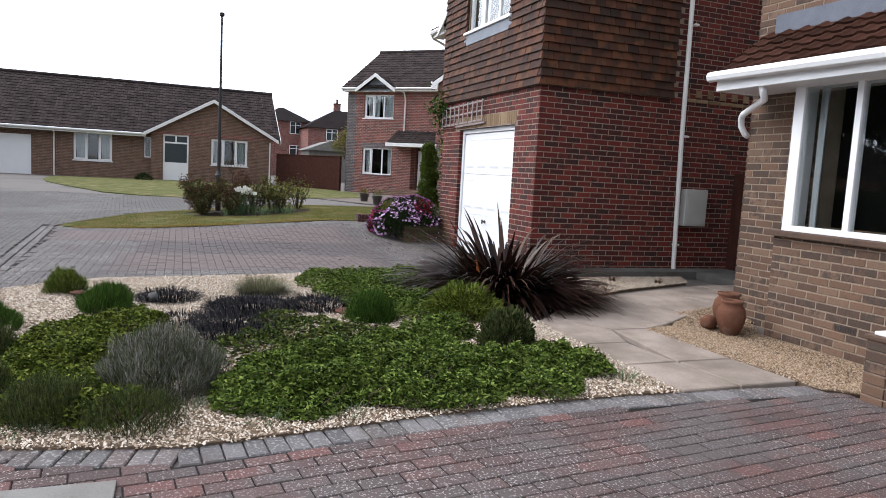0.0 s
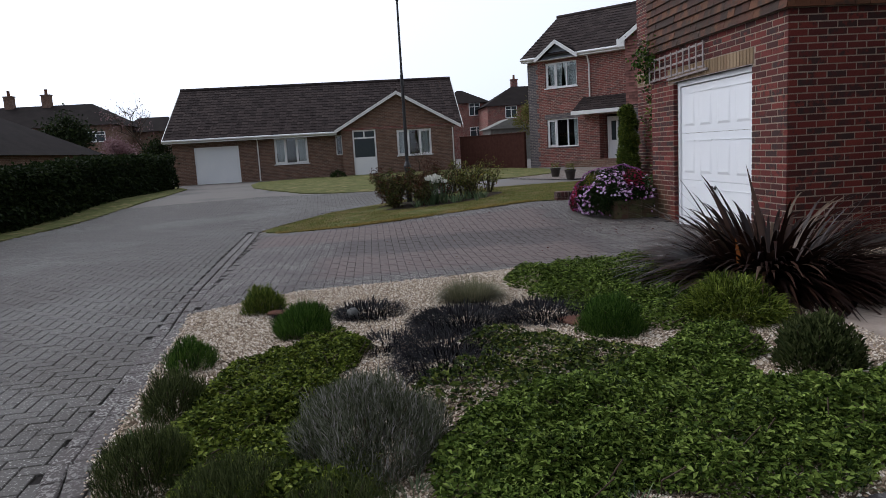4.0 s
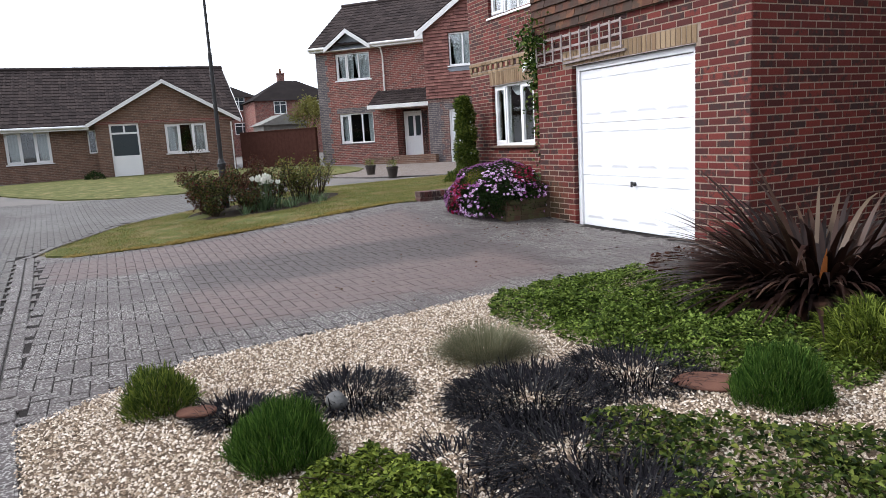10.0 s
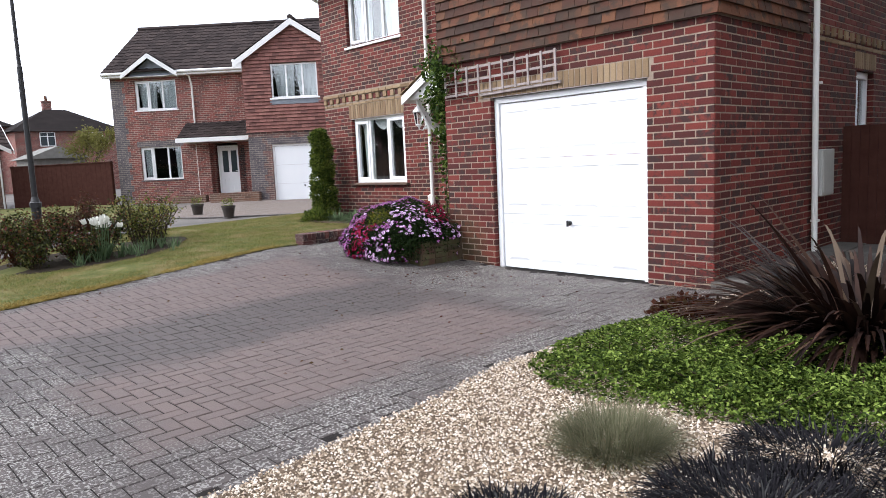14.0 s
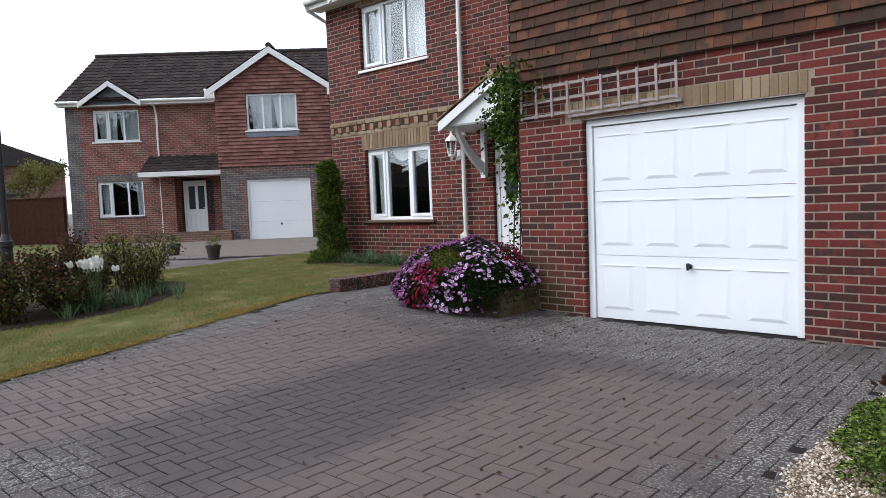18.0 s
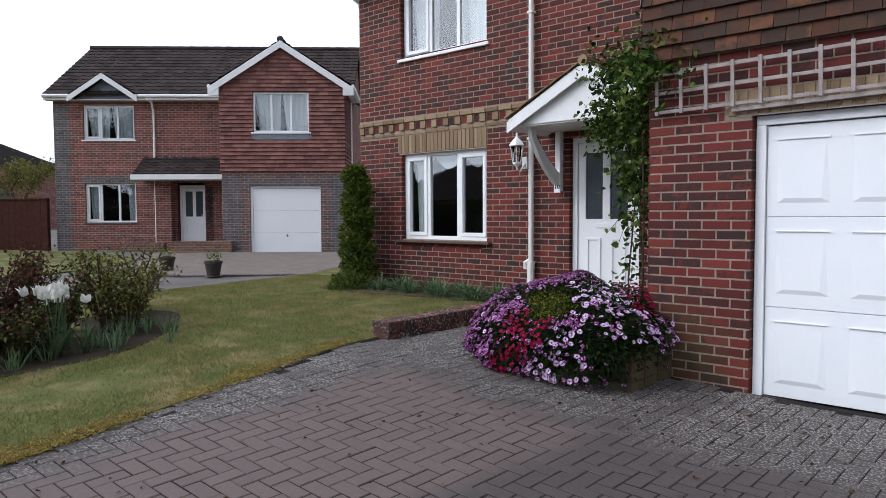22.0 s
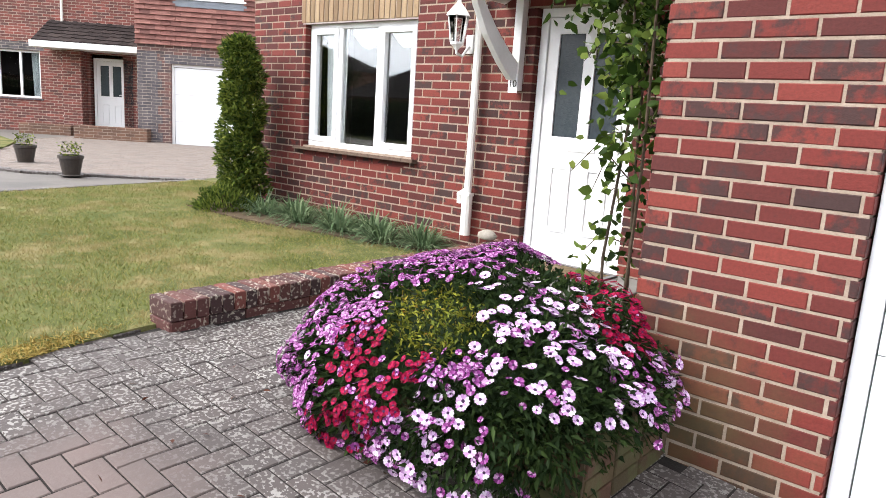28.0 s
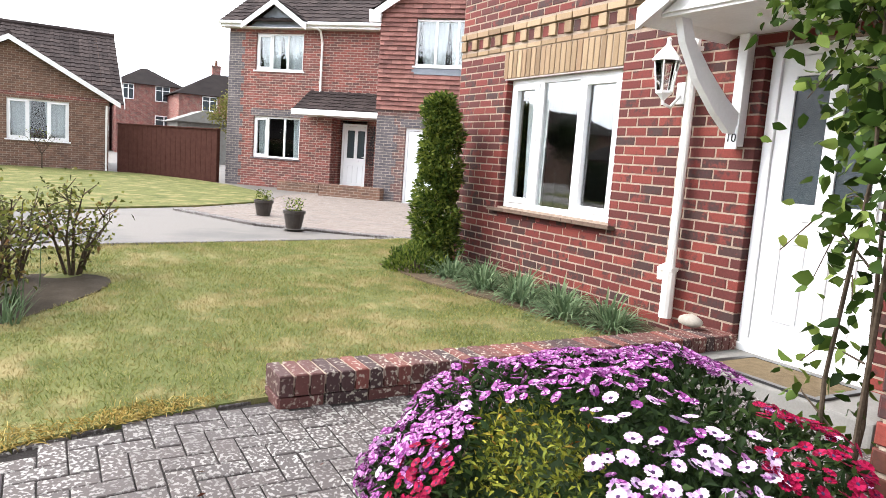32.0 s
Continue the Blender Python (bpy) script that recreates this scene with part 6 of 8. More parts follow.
M_WHITEPETAL = leaf_mat("white_petal", [(0.0, (0.65, 0.64, 0.58)), (1.0, (0.82, 0.82, 0.78))], 0.5, 0.2, 0.1)
RNG = np.random.default_rng(11)


def unit(v):
    return v / (np.linalg.norm(v, axis=-1, keepdims=True) + 1e-9)


def leaf_data(base, axis, length, width, fold=0.25, droop=0.15):
    """Folded diamond leaves, all at once: points and triangles."""
    n = len(base)
    axis = unit(axis)
    side = unit(np.cross(axis, unit(RNG.normal(size=(n, 3)) + (0, 0, 1.5))))
    up = np.cross(side, axis)
    length, width = np.broadcast_to(length, n)[:, None], np.broadcast_to(width, n)[:, None]
    mid = base + axis * length * 0.45
    tip = base + axis * length - (0, 0, 1) * length * droop
    v = np.stack([base, mid + side * width / 2 + up * width * fold, tip, mid - side * width / 2 + up * width * fold], 1).reshape(-1, 3)
    o = np.arange(n)[:, None] * 4
    f = np.concatenate([o + (0, 1, 2), o + (0, 2, 3)], 1).reshape(-1, 3)
    return v, f


def blade_data(base, axis, length, width, bend=0.5, segs=3, flat=True):
    """Arching blades, all at once: tapered ribbons."""
    n = len(base)
    axis = unit(axis)
    side = unit(np.cross(axis, (0, 0, 1.0)) + 1e-4)
    if not flat:
        side = unit(np.cross(axis, RNG.normal(size=(n, 3))))
    length, width, bend = (np.broadcast_to(q, n)[:, None] for q in (length, width, bend))
    rows = []
    for k in range(segs + 1):
        t = k / segs
        p = base + axis * length * t - (0, 0, 1) * bend * length * t**2.2
        w = width * (0.55 + 0.6 * t if t < 0.4 else (1 - t) ** 0.75 * 1.08 + 0.02) / 2
        rows += [p - side * w, p + side * w]
    v = np.stack(rows, 1).reshape(-1, 3)
    m = 2 * (segs + 1)
    o = np.arange(n)[:, None] * m
    f = np.concatenate([o + (2 * k, 2 * k + 1, 2 * k + 3, 2 * k + 2) for k in range(segs)], 1).reshape(-1, 4)
    return v, f


def fast_mesh(name, v, f, mats, index=None):
    me = bpy.data.meshes.new(name)
    k = f.shape[1]
    me.vertices.add(len(v))
    me.vertices.foreach_set("co", np.asarray(v, np.float32).ravel())
    me.loops.add(f.size)
    me.loops.foreach_set("vertex_index", f.ravel().astype(np.int32))
    me.polygons.add(len(f))
    me.polygons.foreach_set("loop_start", np.arange(0, f.size, k, dtype=np.int32))
    for m in mats if isinstance(mats, (list, tuple)) else [mats]:
        me.materials.append(m)
    if index is not None:
        me.polygons.foreach_set("material_index", np.asarray(index, np.int32))
    me.update(calc_edges=True)
    me.validate()
    return me


def gz(x, y):
    return np.array([ground_z(a, b) for a, b in zip(x, y)])


gravel("gravel", BED, 175000, 0.0088, "loose pale golden gravel covering the bed")
gravel("gravel", BED_C, 20000, 0.0095, "loose golden-brown gravel under the bay window", M_GOLDGRAVEL)


def disc(n, power=0.5):
    a, r = RNG.uniform(0, 2 * np.pi, n), RNG.uniform(0, 1, n) ** power
    return r * np.cos(a), r * np.sin(a)


def dome_plant(name, label, x, y, rx, ry, h, count, mat, length, width, blade=False, category="shrub", lean=0.6, group="", bend=0.15, stems=True):
    """A rounded shrub of many small leaves or needles, with an uneven outline, on short woody stems."""
    z = ground_z(x, y)
    t = thing(name, label, category, pose(x, y, z), group)
    d = unit(RNG.normal(size=(count, 3)))
    d[:, 2] = np.abs(d[:, 2])
    lump = np.array([1 + 0.3 * noise.noise(Vector(p * 2.2 + (x * 3, y * 3, 0))) for p in d])
    r = (RNG.uniform(0.35, 1.0, count) ** 0.45) * lump
    p = d * r[:, None] * (rx, ry, h * 0.92)
    p[:, 2] += 0.01
    ax = d * (1 - lean) + (0, 0, lean) + RNG.normal(size=(count, 3)) * 0.25
    ln = length * RNG.uniform(0.6, 1.3, count)
    v, f = blade_data(p, ax, ln, width, bend, 2, False) if blade else leaf_data(p, ax, ln, width)
    under("foliage", fast_mesh("foliage", v, f, mat), t)
    if stems:
        bm = bmesh.new()
        for k in range(7):
            a = k * 0.9 + x
            add_tube(bm, [(0.02 * math.cos(a), 0.02 * math.sin(a), -0.01), (rx * 0.35 * math.cos(a), ry * 0.35 * math.sin(a), h * 0.4), (rx * 0.6 * math.cos(a), ry * 0.6 * math.sin(a), h * 0.75)], 0.008, 5, [0.01, 0.007, 0.003])
        tagged(part("woody_base", bm, M_BARK, t), kind="stuff")
    return t


def cover_patch(blobs, count, mat, label, name="ground_cover", leaf=(0.035, 0.0165)):
    """A low leafy mat over a union of ovals, with a lumpy top."""
    t = thing(name, label, "ground cover plant", pose(0, 0, 0), "low planting in the gravel bed")
    area = np.array([b[2] * b[3] for b in blobs])
    pick = RNG.choice(len(blobs), count, p=area / area.sum())
    dx, dy = disc(count)
    b = np.array(blobs)[pick]
    edge = 1 + 0.25 * np.array([noise.noise(Vector((math.atan2(q, p) * 1.3, i * 5.0, 0))) for p, q, i in zip(dx, dy, pick)])
    x, y = b[:, 0] + dx * b[:, 2] * edge, b[:, 1] + dy * b[:, 3] * edge
    rr = np.sqrt(dx**2 + dy**2)
    lump = np.array([0.72 + 0.6 * noise.noise(Vector((p * 3.1, q * 3.1, 0.0))) + 0.55 * noise.noise(Vector((p * 10, q * 10, 3.0))) for p, q in zip(x, y)])
    top = b[:, 4] * np.sqrt(np.clip(1 - rr**2.6, 0.03, 1)) * lump
    deep = RNG.uniform(0, 1, count) ** 2.2
    z = gz(x, y) + 0.015 + np.maximum(0.01, top * (1 - 0.6 * deep))
    p = np.stack([x, y, z], 1)
    ax = np.stack([RNG.normal(size=count), RNG.normal(size=count), RNG.uniform(0.05, 1.0, count)], 1)
    v, f = leaf_data(p, ax, leaf[0] * RNG.uniform(0.6, 1.35, count), leaf[1] * RNG.uniform(0.7, 1.2, count), 0.2, 0.25)
    under("foliage", fast_mesh("foliage", v, f, mat), t)
    bm = bmesh.new()
    rnd = random.Random(3)
    for k in range(90):
        q = blobs[rnd.randrange(len(blobs))]
        a, r = rnd.uniform(0, 6.28), rnd.uniform(0, 0.9)
        px, py = q[0] + r * q[2] * math.cos(a), q[1] + r * q[3] * math.sin(a)
        g = ground_z(px, py)
        add_tube(bm, [(px, py, g), (px + 0.05 * math.cos(a), py + 0.05 * math.sin(a), g + q[4] * 0.5), (px + 0.1 * math.cos(a + 1), py + 0.1 * math.sin(a + 1), g + q[4] * 0.8)], 0.003, 4)
    tagged(part("woody_base", bm, M_BARK, t), kind="stuff")
    return t


def tuft(name, label, x, y, count, length, width, mat, spread=0.9, bend=0.5, segs=4, root=0.05, rise=(0.2, 1.0), category="grass plant", group="", z=None):
    """Blades that spring from one crown and arch outwards."""
    z = ground_z(x, y) if z is None else z
    t = thing(name, label, category, pose(x, y, z), group)
    px, py = disc(count)
    a = np.arctan2(py, px) + RNG.normal(size=count) * 0.35
    out = RNG.uniform(0.05, spread, count)
    ax = np.stack([np.cos(a) * out, np.sin(a) * out, RNG.uniform(*rise, count)], 1)
    base = np.stack([px * root, py * root, np.zeros(count) + 0.005], 1)
    v, f = blade_data(base, ax, length * RNG.uniform(0.55, 1.1, count), width * RNG.uniform(0.7, 1.2, count), bend * RNG.uniform(0.5, 1.3, count), segs)
    under("foliage", fast_mesh("foliage", v, f, mat), t)
    return t


# low leafy mats in the bed
cover_patch([(4.05, -2.25, 1.1, 0.85, 0.2), (4.7, -2.45, 0.8, 0.6, 0.17), (5.3, -2.5, 0.42, 0.3, 0.13), (3.65, -2.87, 0.55, 0.45, 0.15), (4.35, -2.85, 0.5, 0.38, 0.15)], 44000, M_COVER, "dense bright green leafy ground cover by the drive")
cover_patch([(7.2, -3.3, 0.7, 0.92, 0.2), (7.35, -2.5, 0.5, 0.5, 0.17), (6.65, -2.9, 0.42, 0.36, 0.16), (7.4, -3.95, 0.5, 0.42, 0.16), (6.15, -2.5, 0.3, 0.24, 0.17), (7.2, -1.95, 0.34, 0.3, 0.16)], 66000, M_COVER, "dense bright green leafy ground cover in the gravel bed")
cover_patch([(5.5, -4.92, 0.42, 0.3, 0.15), (6.1, -5.2, 0.6, 0.4, 0.17), (6.8, -5.25, 0.5, 0.4, 0.16), (7.35, -5.0, 0.4, 0.42, 0.14)], 32000, M_LIME, "yellow-green leafy ground cover near the road edge")
cover_patch([(6.0, -3.6, 0.5, 0.36, 0.1), (6.4, -4.05, 0.42, 0.36, 0.1), (6.25, -3.2, 0.4, 0.3, 0.12), (5.6, -3.75, 0.3, 0.25, 0.09), (6.5, -3.5, 0.4, 0.4, 0.12)], 4600, M_TRAIL, "thin trailing ground cover over the gravel", leaf=(0.04, 0.022))
# rounded shrubs
dome_plant("lavender", "grey-leaved lavender mound with dull purple tips", 7.12, -4.62, 0.38, 0.37, 0.36, 15000, M_SILVER, 0.055, 0.0055, True, lean=0.75)
dome_plant("lavender", "low green lavender beside the gravel edge", 7.18, -5.57, 0.24, 0.2, 0.25, 5200, M_NEEDLE, 0.055, 0.0045, True, lean=0.8)
dome_plant("lavender", "low green lavender at the bed's edge", 6.33, -5.68, 0.22, 0.17, 0.23, 4600, M_NEEDLE, 0.055, 0.0045, True, lean=0.8)
dome_plant("lavender", "small green lavender at the bed's edge", 5.5, -5.8, 0.2, 0.16, 0.2, 3600, M_DOME, 0.055, 0.0045, True, lean=0.8)
dome_plant("rosemary", "dark green rosemary clump on the gravel", 3.95, -5.56, 0.18, 0.18, 0.23, 3600, M_CONIFER, 0.065, 0.007, True, lean=0.7)
dome_plant("santolina", "rounded bright green needle-leaved clump", 4.82, -5.12, 0.25, 0.22, 0.22, 9000, M_DOME, 0.075, 0.0055, True, lean=0.8)
dome_plant("santolina", "feathery deep green dome", 5.6, -2.97, 0.22, 0.21, 0.26, 10000, M_DOME, 0.06, 0.005, True, lean=0.8)
dome_plant("euphorbia", "loose green clump with narrow leaves", 5.48, -2.05, 0.36, 0.33, 0.31, 6500, M_LIME, 0.12, 0.01, True, lean=0.5, bend=0.5)
dome_plant("shrub", "small blue-green shrub beside the path", 6.6, -2.15, 0.24, 0.22, 0.3, 4200, M_NEEDLE, 0.05, 0.014)
dome_plant("lavender", "low dark green lavender in front of the grey mound", 7.52, -5.15, 0.26, 0.24, 0.2, 4600, M_NEEDLE, 0.055, 0.0045, True, lean=0.8)
dome_plant("lavender", "thin grey-green lavender by the red paving", 7.72, -4.75, 0.24, 0.26, 0.17, 2200, M_NEEDLE, 0.055, 0.0045, True, lean=0.8)
# fescue and black grass
fescue = tuft("fescue", "pale straw-coloured clump of fine grass", 4.17, -3.74, 3200, 0.27, 0.0042, M_STRAW, 1.45, 0.3, 3, 0.2, (0.35, 1.1), group="grass clumps")
ang, out = RNG.uniform(0, 6.283, 700), RNG.uniform(0.02, 0.2, 700)
v, f = blade_data(np.stack([out * np.cos(ang), out * np.sin(ang), np.zeros(700)], 1), np.stack([0.9 * np.cos(ang), 0.9 * np.sin(ang), RNG.uniform(0.2, 0.8, 700)], 1), 0.13, 0.005, 0.6, 3)
tagged(under("dry_base", fast_mesh("dry_base", v, f, M_DRYGRASS), fescue, "straw-coloured old blades at the base"), kind="stuff")
for x, y, n, r, lab in ((4.32, -4.63, 330, 0.27, "small patch of black-leaved grass"), (4.92, -3.9, 720, 0.38, "broad patch of black-leaved grass"), (5.5, -4.08, 420, 0.36, "sprawling patch of black-leaved grass"), (4.94, -3.28, 420, 0.34, "patch of black-leaved grass by the fescue"), (5.95, -4.15, 330, 0.3, "thin patch of black-leaved grass"), (5.35, -4.5, 90, 0.25, "few sprigs of black-leaved grass"), (4.25, -5.22, 200, 0.17, "dark tuft of black-leaved grass behind the green clump")):
    tuft("black_grass", lab, x, y, int(n * 8.5), 0.2, 0.0105, M_BLACKGRASS, 1.25, 0.62, 4, r, (0.02, 0.55), group="black grass patches")
for x, y in ((7.75, -3.3), (7.8, -2.4), (7.75, -5.2), (7.4, -5.6), (6.7, -5.75), (7.6, -1.75), (5.2, -1.35), (7.85, -4.1), (7.8, -4.7), (7.55, -4.45), (7.85, -3.7), (7.7, -4.95), (7.0, -5.75), (6.4, -5.8), (7.85, -2.9)):
    tuft("weed_tuft", "thin green and straw tuft in the gravel", x, y, 70, 0.13, 0.006, M_STRAP, 0.9, 0.4, 3, 0.09, (0.4, 1.0), group="tufts in the gravel")
# New Zealand flax
flax = thing("flax", "large bronze-purple flax with arching sword leaves", "shrub", pose(4.5, -1.2, ground_z(4.5, -1.2)))
for k in range(300):
    a = RNG.uniform(0, 2 * np.pi)
    out = RNG.uniform(0.4, 2.0)
    base = np.array([(0.3 * math.cos(a) * RNG.uniform(0.1, 1), 0.3 * math.sin(a) * RNG.uniform(0.1, 1), 0.0)])
    v, f = blade_data(base, np.array([(out * math.cos(a), out * math.sin(a), RNG.uniform(0.42, 1.1))]), 1.5 * RNG.uniform(0.5, 1.08), 0.06 * RNG.uniform(0.7, 1.2), 0.45 * RNG.uniform(0.3, 1.3), 7)
    under("sword_leaf", fast_mesh("sword_leaf", v, f, M_FLAX), flax)
ang, out = RNG.uniform(0, 6.283, 950), RNG.uniform(0.3, 1.9, 950)
v, f = blade_data(np.stack([0.25 * np.cos(ang), 0.25 * np.sin(ang), np.full(950, 0.0)], 1), np.stack([out * np.cos(ang), out * np.sin(ang), RNG.uniform(0.3, 1.0, 950)], 1), 1.45 * RNG.uniform(0.45, 1.0, 950), 0.054, 0.4, 7)
ang, out = RNG.uniform(0, 6.283, 420), RNG.uniform(0.9, 2.2, 420)
low_v, low_f = blade_data(np.stack([0.28 * np.cos(ang), 0.28 * np.sin(ang), np.full(420, 0.02)], 1), np.stack([out * np.cos(ang), out * np.sin(ang), RNG.uniform(0.55, 1.35, 420)], 1), 1.24 * RNG.uniform(0.6, 1.0, 420), 0.056, 0.32, 7)
tagged(under("arching_leaves", fast_mesh("arching_leaves", low_v, low_f, M_FLAXSHADE), flax, "spreading outer sword leaves"), kind="stuff")
tagged(under("inner_leaves", fast_mesh("inner_leaves", v, f, M_FLAXSHADE), flax, "dense inner sword leaves"), kind="stuff")
v, f = blade_data(np.array([(0.25, -0.35, 0.02)]), np.array([(0.25, -0.25, 0.9)]), 0.6, 0.07, 0.15, 5)
M_ORANGE = leaf_mat("dying_orange_leaf", [(0.0, (0.45, 0.14, 0.04)), (1.0, (0.5, 0.2, 0.06))])
under("dying_leaf", fast_mesh("dying_leaf", v, f, M_ORANGE), flax, "orange dying leaf")
v, f = blade_data(np.stack([RNG.normal(size=26) * 0.2, RNG.normal(size=26) * 0.2, np.full(26, 0.02)], 1), np.stack([RNG.normal(size=26), RNG.normal(size=26), RNG.uniform(0.1, 0.5, 26)], 1), 0.55, 0.05, 0.5, 5)
under("dry_growth", fast_mesh("dry_leaves", v, f, M_STRAW), flax, "dry straw-coloured leaves at the base")
dome_plant("heuchera", "small dark red-leaved plant beside the flax", 3.25, -1.3, 0.3, 0.24, 0.2, 500, M_REDLEAF, 0.06, 0.045)
for x, y in ((3.55, 0.9), (3.75, 1.5), (4.0, 0.35), (4.3, 0.3), (4.6, -0.55), (3.5, 0.2)):
    tuft("bare_clump", "dry brown seedling clump in the gravel", x, y, 40, 0.13, 0.008, M_REDLEAF, 0.8, 0.2, 3, 0.05, (0.5, 1.0), group="dry clumps in the gravel")
# slab and stones in the bed
M_REDSLAB = surf("red_sandstone", (0.102, 0.051, 0.0374), (0.136, 0.068, 0.0476), 8, 0.85, 0.3, 70)
tagged(part("stepping_stone", rock(0.1, 9, 0.2, 3), M_REDSLAB, None, "", pose(4.18, -5.4, 0.02, 0, 0, 70), True), "small flat red-brown stone sunk in the gravel", "stepping stone")
sl = rock(0.19, 4, 0.14, 3)
tagged(part("stepping_stone", sl, M_REDSLAB, None, "", pose(5.29, -3.07, 0.03, 0, 0, 40), True), "flat red-brown stepping stone in the gravel", "stepping stone")
tagged(part("stone", rock(0.075, 6), surf("grey_stone", (0.07, 0.07, 0.07), (0.13, 0.13, 0.125), 10, 0.85, 0.4), None, "", pose(4.46, -4.76, 0.03), True), "grey rounded stone beside the green clump", "stone")

# terracotta pots by the brown house
M_TERRA = surf("terracotta", (0.112, 0.05, 0.031), (0.16, 0.077, 0.05), 6, 0.85, 0.2, 80, stain=(0.218, 0.163, 0.13), stain_scale=6, stain_at=(0.55, 0.75))


def terracotta(x, y, s, lying=None, label=""):
    z = ground_z(x, y) + 0.012
    prof = [(0.075, 0.0), (0.1, 0.03), (0.15, 0.14), (0.165, 0.24), (0.145, 0.32), (0.11, 0.365), (0.125, 0.385), (0.128, 0.41), (0.108, 0.415), (0.095, 0.37), (0.13, 0.3), (0.148, 0.23), (0.1, 0.05)]
    m = pose(x, y, z) if lying is None else pose(x, y, z + 0.16 * s, 100, 0, lying)
    ob = part("terracotta_pot", lathe([(r * s, h * s) for r, h in prof], 24), M_TERRA, None, "", m, True)
    return tagged(ob, label, "pot", "terracotta pots by the brown house")


terracotta(6.06, 0.58, 0.85, label="upright terracotta urn on the gravel")
terracotta(5.86, 0.72, 0.9, label="taller terracotta urn behind its neighbour")
terracotta(5.92, 0.4, 0.5, 215, label="small terracotta pot lying on its side")


# ---- the planter full of flowers ----
PX0, PX1, PY0, PY1 = -1.93, -0.6, -0.74, 0.0
planter = thing("brick_planter", "low mossy brick planter against the garage wall", "planter", pose(0, 0, 0))
MOSSY = [(0.0, (0.045, 0.034, 0.018)), (0.4, (0.075, 0.055, 0.026)), (0.7, (0.08, 0.036, 0.024)), (1.0, (0.05, 0.046, 0.022))]
M_MOSSY = piece_mat("mossy_brick", MOSSY, "object", blotch=(0.068, 0.068, 0.0272), spread=0.3)
part("core", boxes((PX0 + 0.01, PX1 - 0.01, PY0 + 0.01, PY1, 0.0, 0.36)), M_SOIL, planter)
for k in range(4):
    z = 0.095 + 0.075 * k
    for i in range(6):
        under("brick", piece_mesh("planter_brick", 0.208, 0.065, 0.1, M_MOSSY), planter, "", pose(PX0 + 0.11 + 0.2185 * i, PY0, z))
    for i in range(3):
        under("brick", piece_mesh("planter_brick", 0.208, 0.065, 0.1, M_MOSSY), planter, "", pose(PX1, PY0 + 0.128 + 0.225 * i - (0.0 if k % 2 else 0.004), z, 0, 0, 90))
        under("brick", piece_mesh("planter_brick", 0.208, 0.065, 0.1, M_MOSSY), planter, "", pose(PX0, PY0 + 0.128 + 0.225 * i, z, 0, 0, -90))
part("earth", boxes((PX0 + 0.1, PX1 - 0.1, PY0 + 0.1, PY1 - 0.02, 0.34, 0.375)), M_SOIL, planter)


def daisy(size=1.0):
    """A daisy flower of twelve petals round a dark eye, facing +z."""
    n = 12
    vs, fs, ix = [(0, 0, 0.0)], [], []
    for k in range(n):
        a = 2 * math.pi * k / n
        for r, da, z in ((0.25, -0.26, 0.0), (0.85, -0.25, 0.16), (1.0, 0.0, 0.12), (0.85, 0.25, 0.18), (0.25, 0.26, 0.0)):
            vs.append((r * math.cos(a + da), r * math.sin(a + da), z))
        o = 1 + 5 * k
        fs += [(o, o + 1, o + 2), (o, o + 2, o + 4), (o + 2, o + 3, o + 4)]
        ix += [0, 0, 0]
    o = len(vs)
    for k in range(8):
        vs.append((0.25 * math.cos(k * math.pi / 4), 0.25 * math.sin(k * math.pi / 4), 0.03))
    vs.append((0, 0, 0.1))
    for k in range(8):
        fs.append((o + k, o + (k + 1) % 8, o + 8))
        ix.append(1)
    return np.array(vs) * size, np.array(fs), np.array(ix)


def on_dome(n):
    """Points and outward ways over the sprawling cushion of the plant."""
    d = unit(RNG.normal(size=(n, 3)))
    d[:, 2] = np.abs(d[:, 2]) * 1.4 - 0.42
    d = unit(d)
    lump = np.array([1 + 0.13 * noise.noise(Vector(p * 3.0)) for p in d])
    c, r = np.array((-1.33, -0.44, 0.34)), np.array((0.87, 0.72, 0.51))
    p = c + d * r * lump[:, None]
    lobe = np.arange(n) % 7 == 0
    p[lobe] = np.array((-0.92, -0.7, 0.38)) + d[lobe] * (0.38, 0.36, 0.33) * lump[lobe][:, None]
    u, w = (p[:, 0] + 1.28) * 0.72 + (p[:, 1] + 0.42) * 0.67, -(p[:, 0] + 1.28) * 0.67 + (p[:, 1] + 0.42) * 0.72
    p[:, 2] -= np.where(p[:, 2] > 0.4, 0.4 * np.clip(0.05 - u, 0, 0.6) * np.clip(w + 0.25, 0, 0.8), 0.0)
    return p, unit(d / r)


cushion = thing("daisy_bush", "sprawling cushion of purple, white and crimson daisies in the planter", "flowering plant", pose(0, 0, 0.1))
p, nrm = on_dome(52000)
p -= nrm * (RNG.uniform(0, 1, (52000, 1)) ** 1.6) * 0.2
ok = (p[:, 1] < -0.02) & (p[:, 2] > np.where(p[:, 0] > -0.6, 0.36, 0.05))
p, nrm = p[ok] - (0, 0, 0.1), nrm[ok]
uu, ww = (p[:, 0] + 1.28) * 0.72 + (p[:, 1] + 0.42) * 0.67, -(p[:, 0] + 1.28) * 0.67 + (p[:, 1] + 0.42) * 0.72
rise = p[:, 2] + 0.1 + 0.33 * ww
yel = np.hypot((uu + 0.26 - 0.15 * (rise - 0.54)) / 0.19, (rise - 0.54) / 0.16) < RNG.uniform(0.45, 1.15, len(p))
keep = yel | (np.arange(len(p)) % 5 < 2)
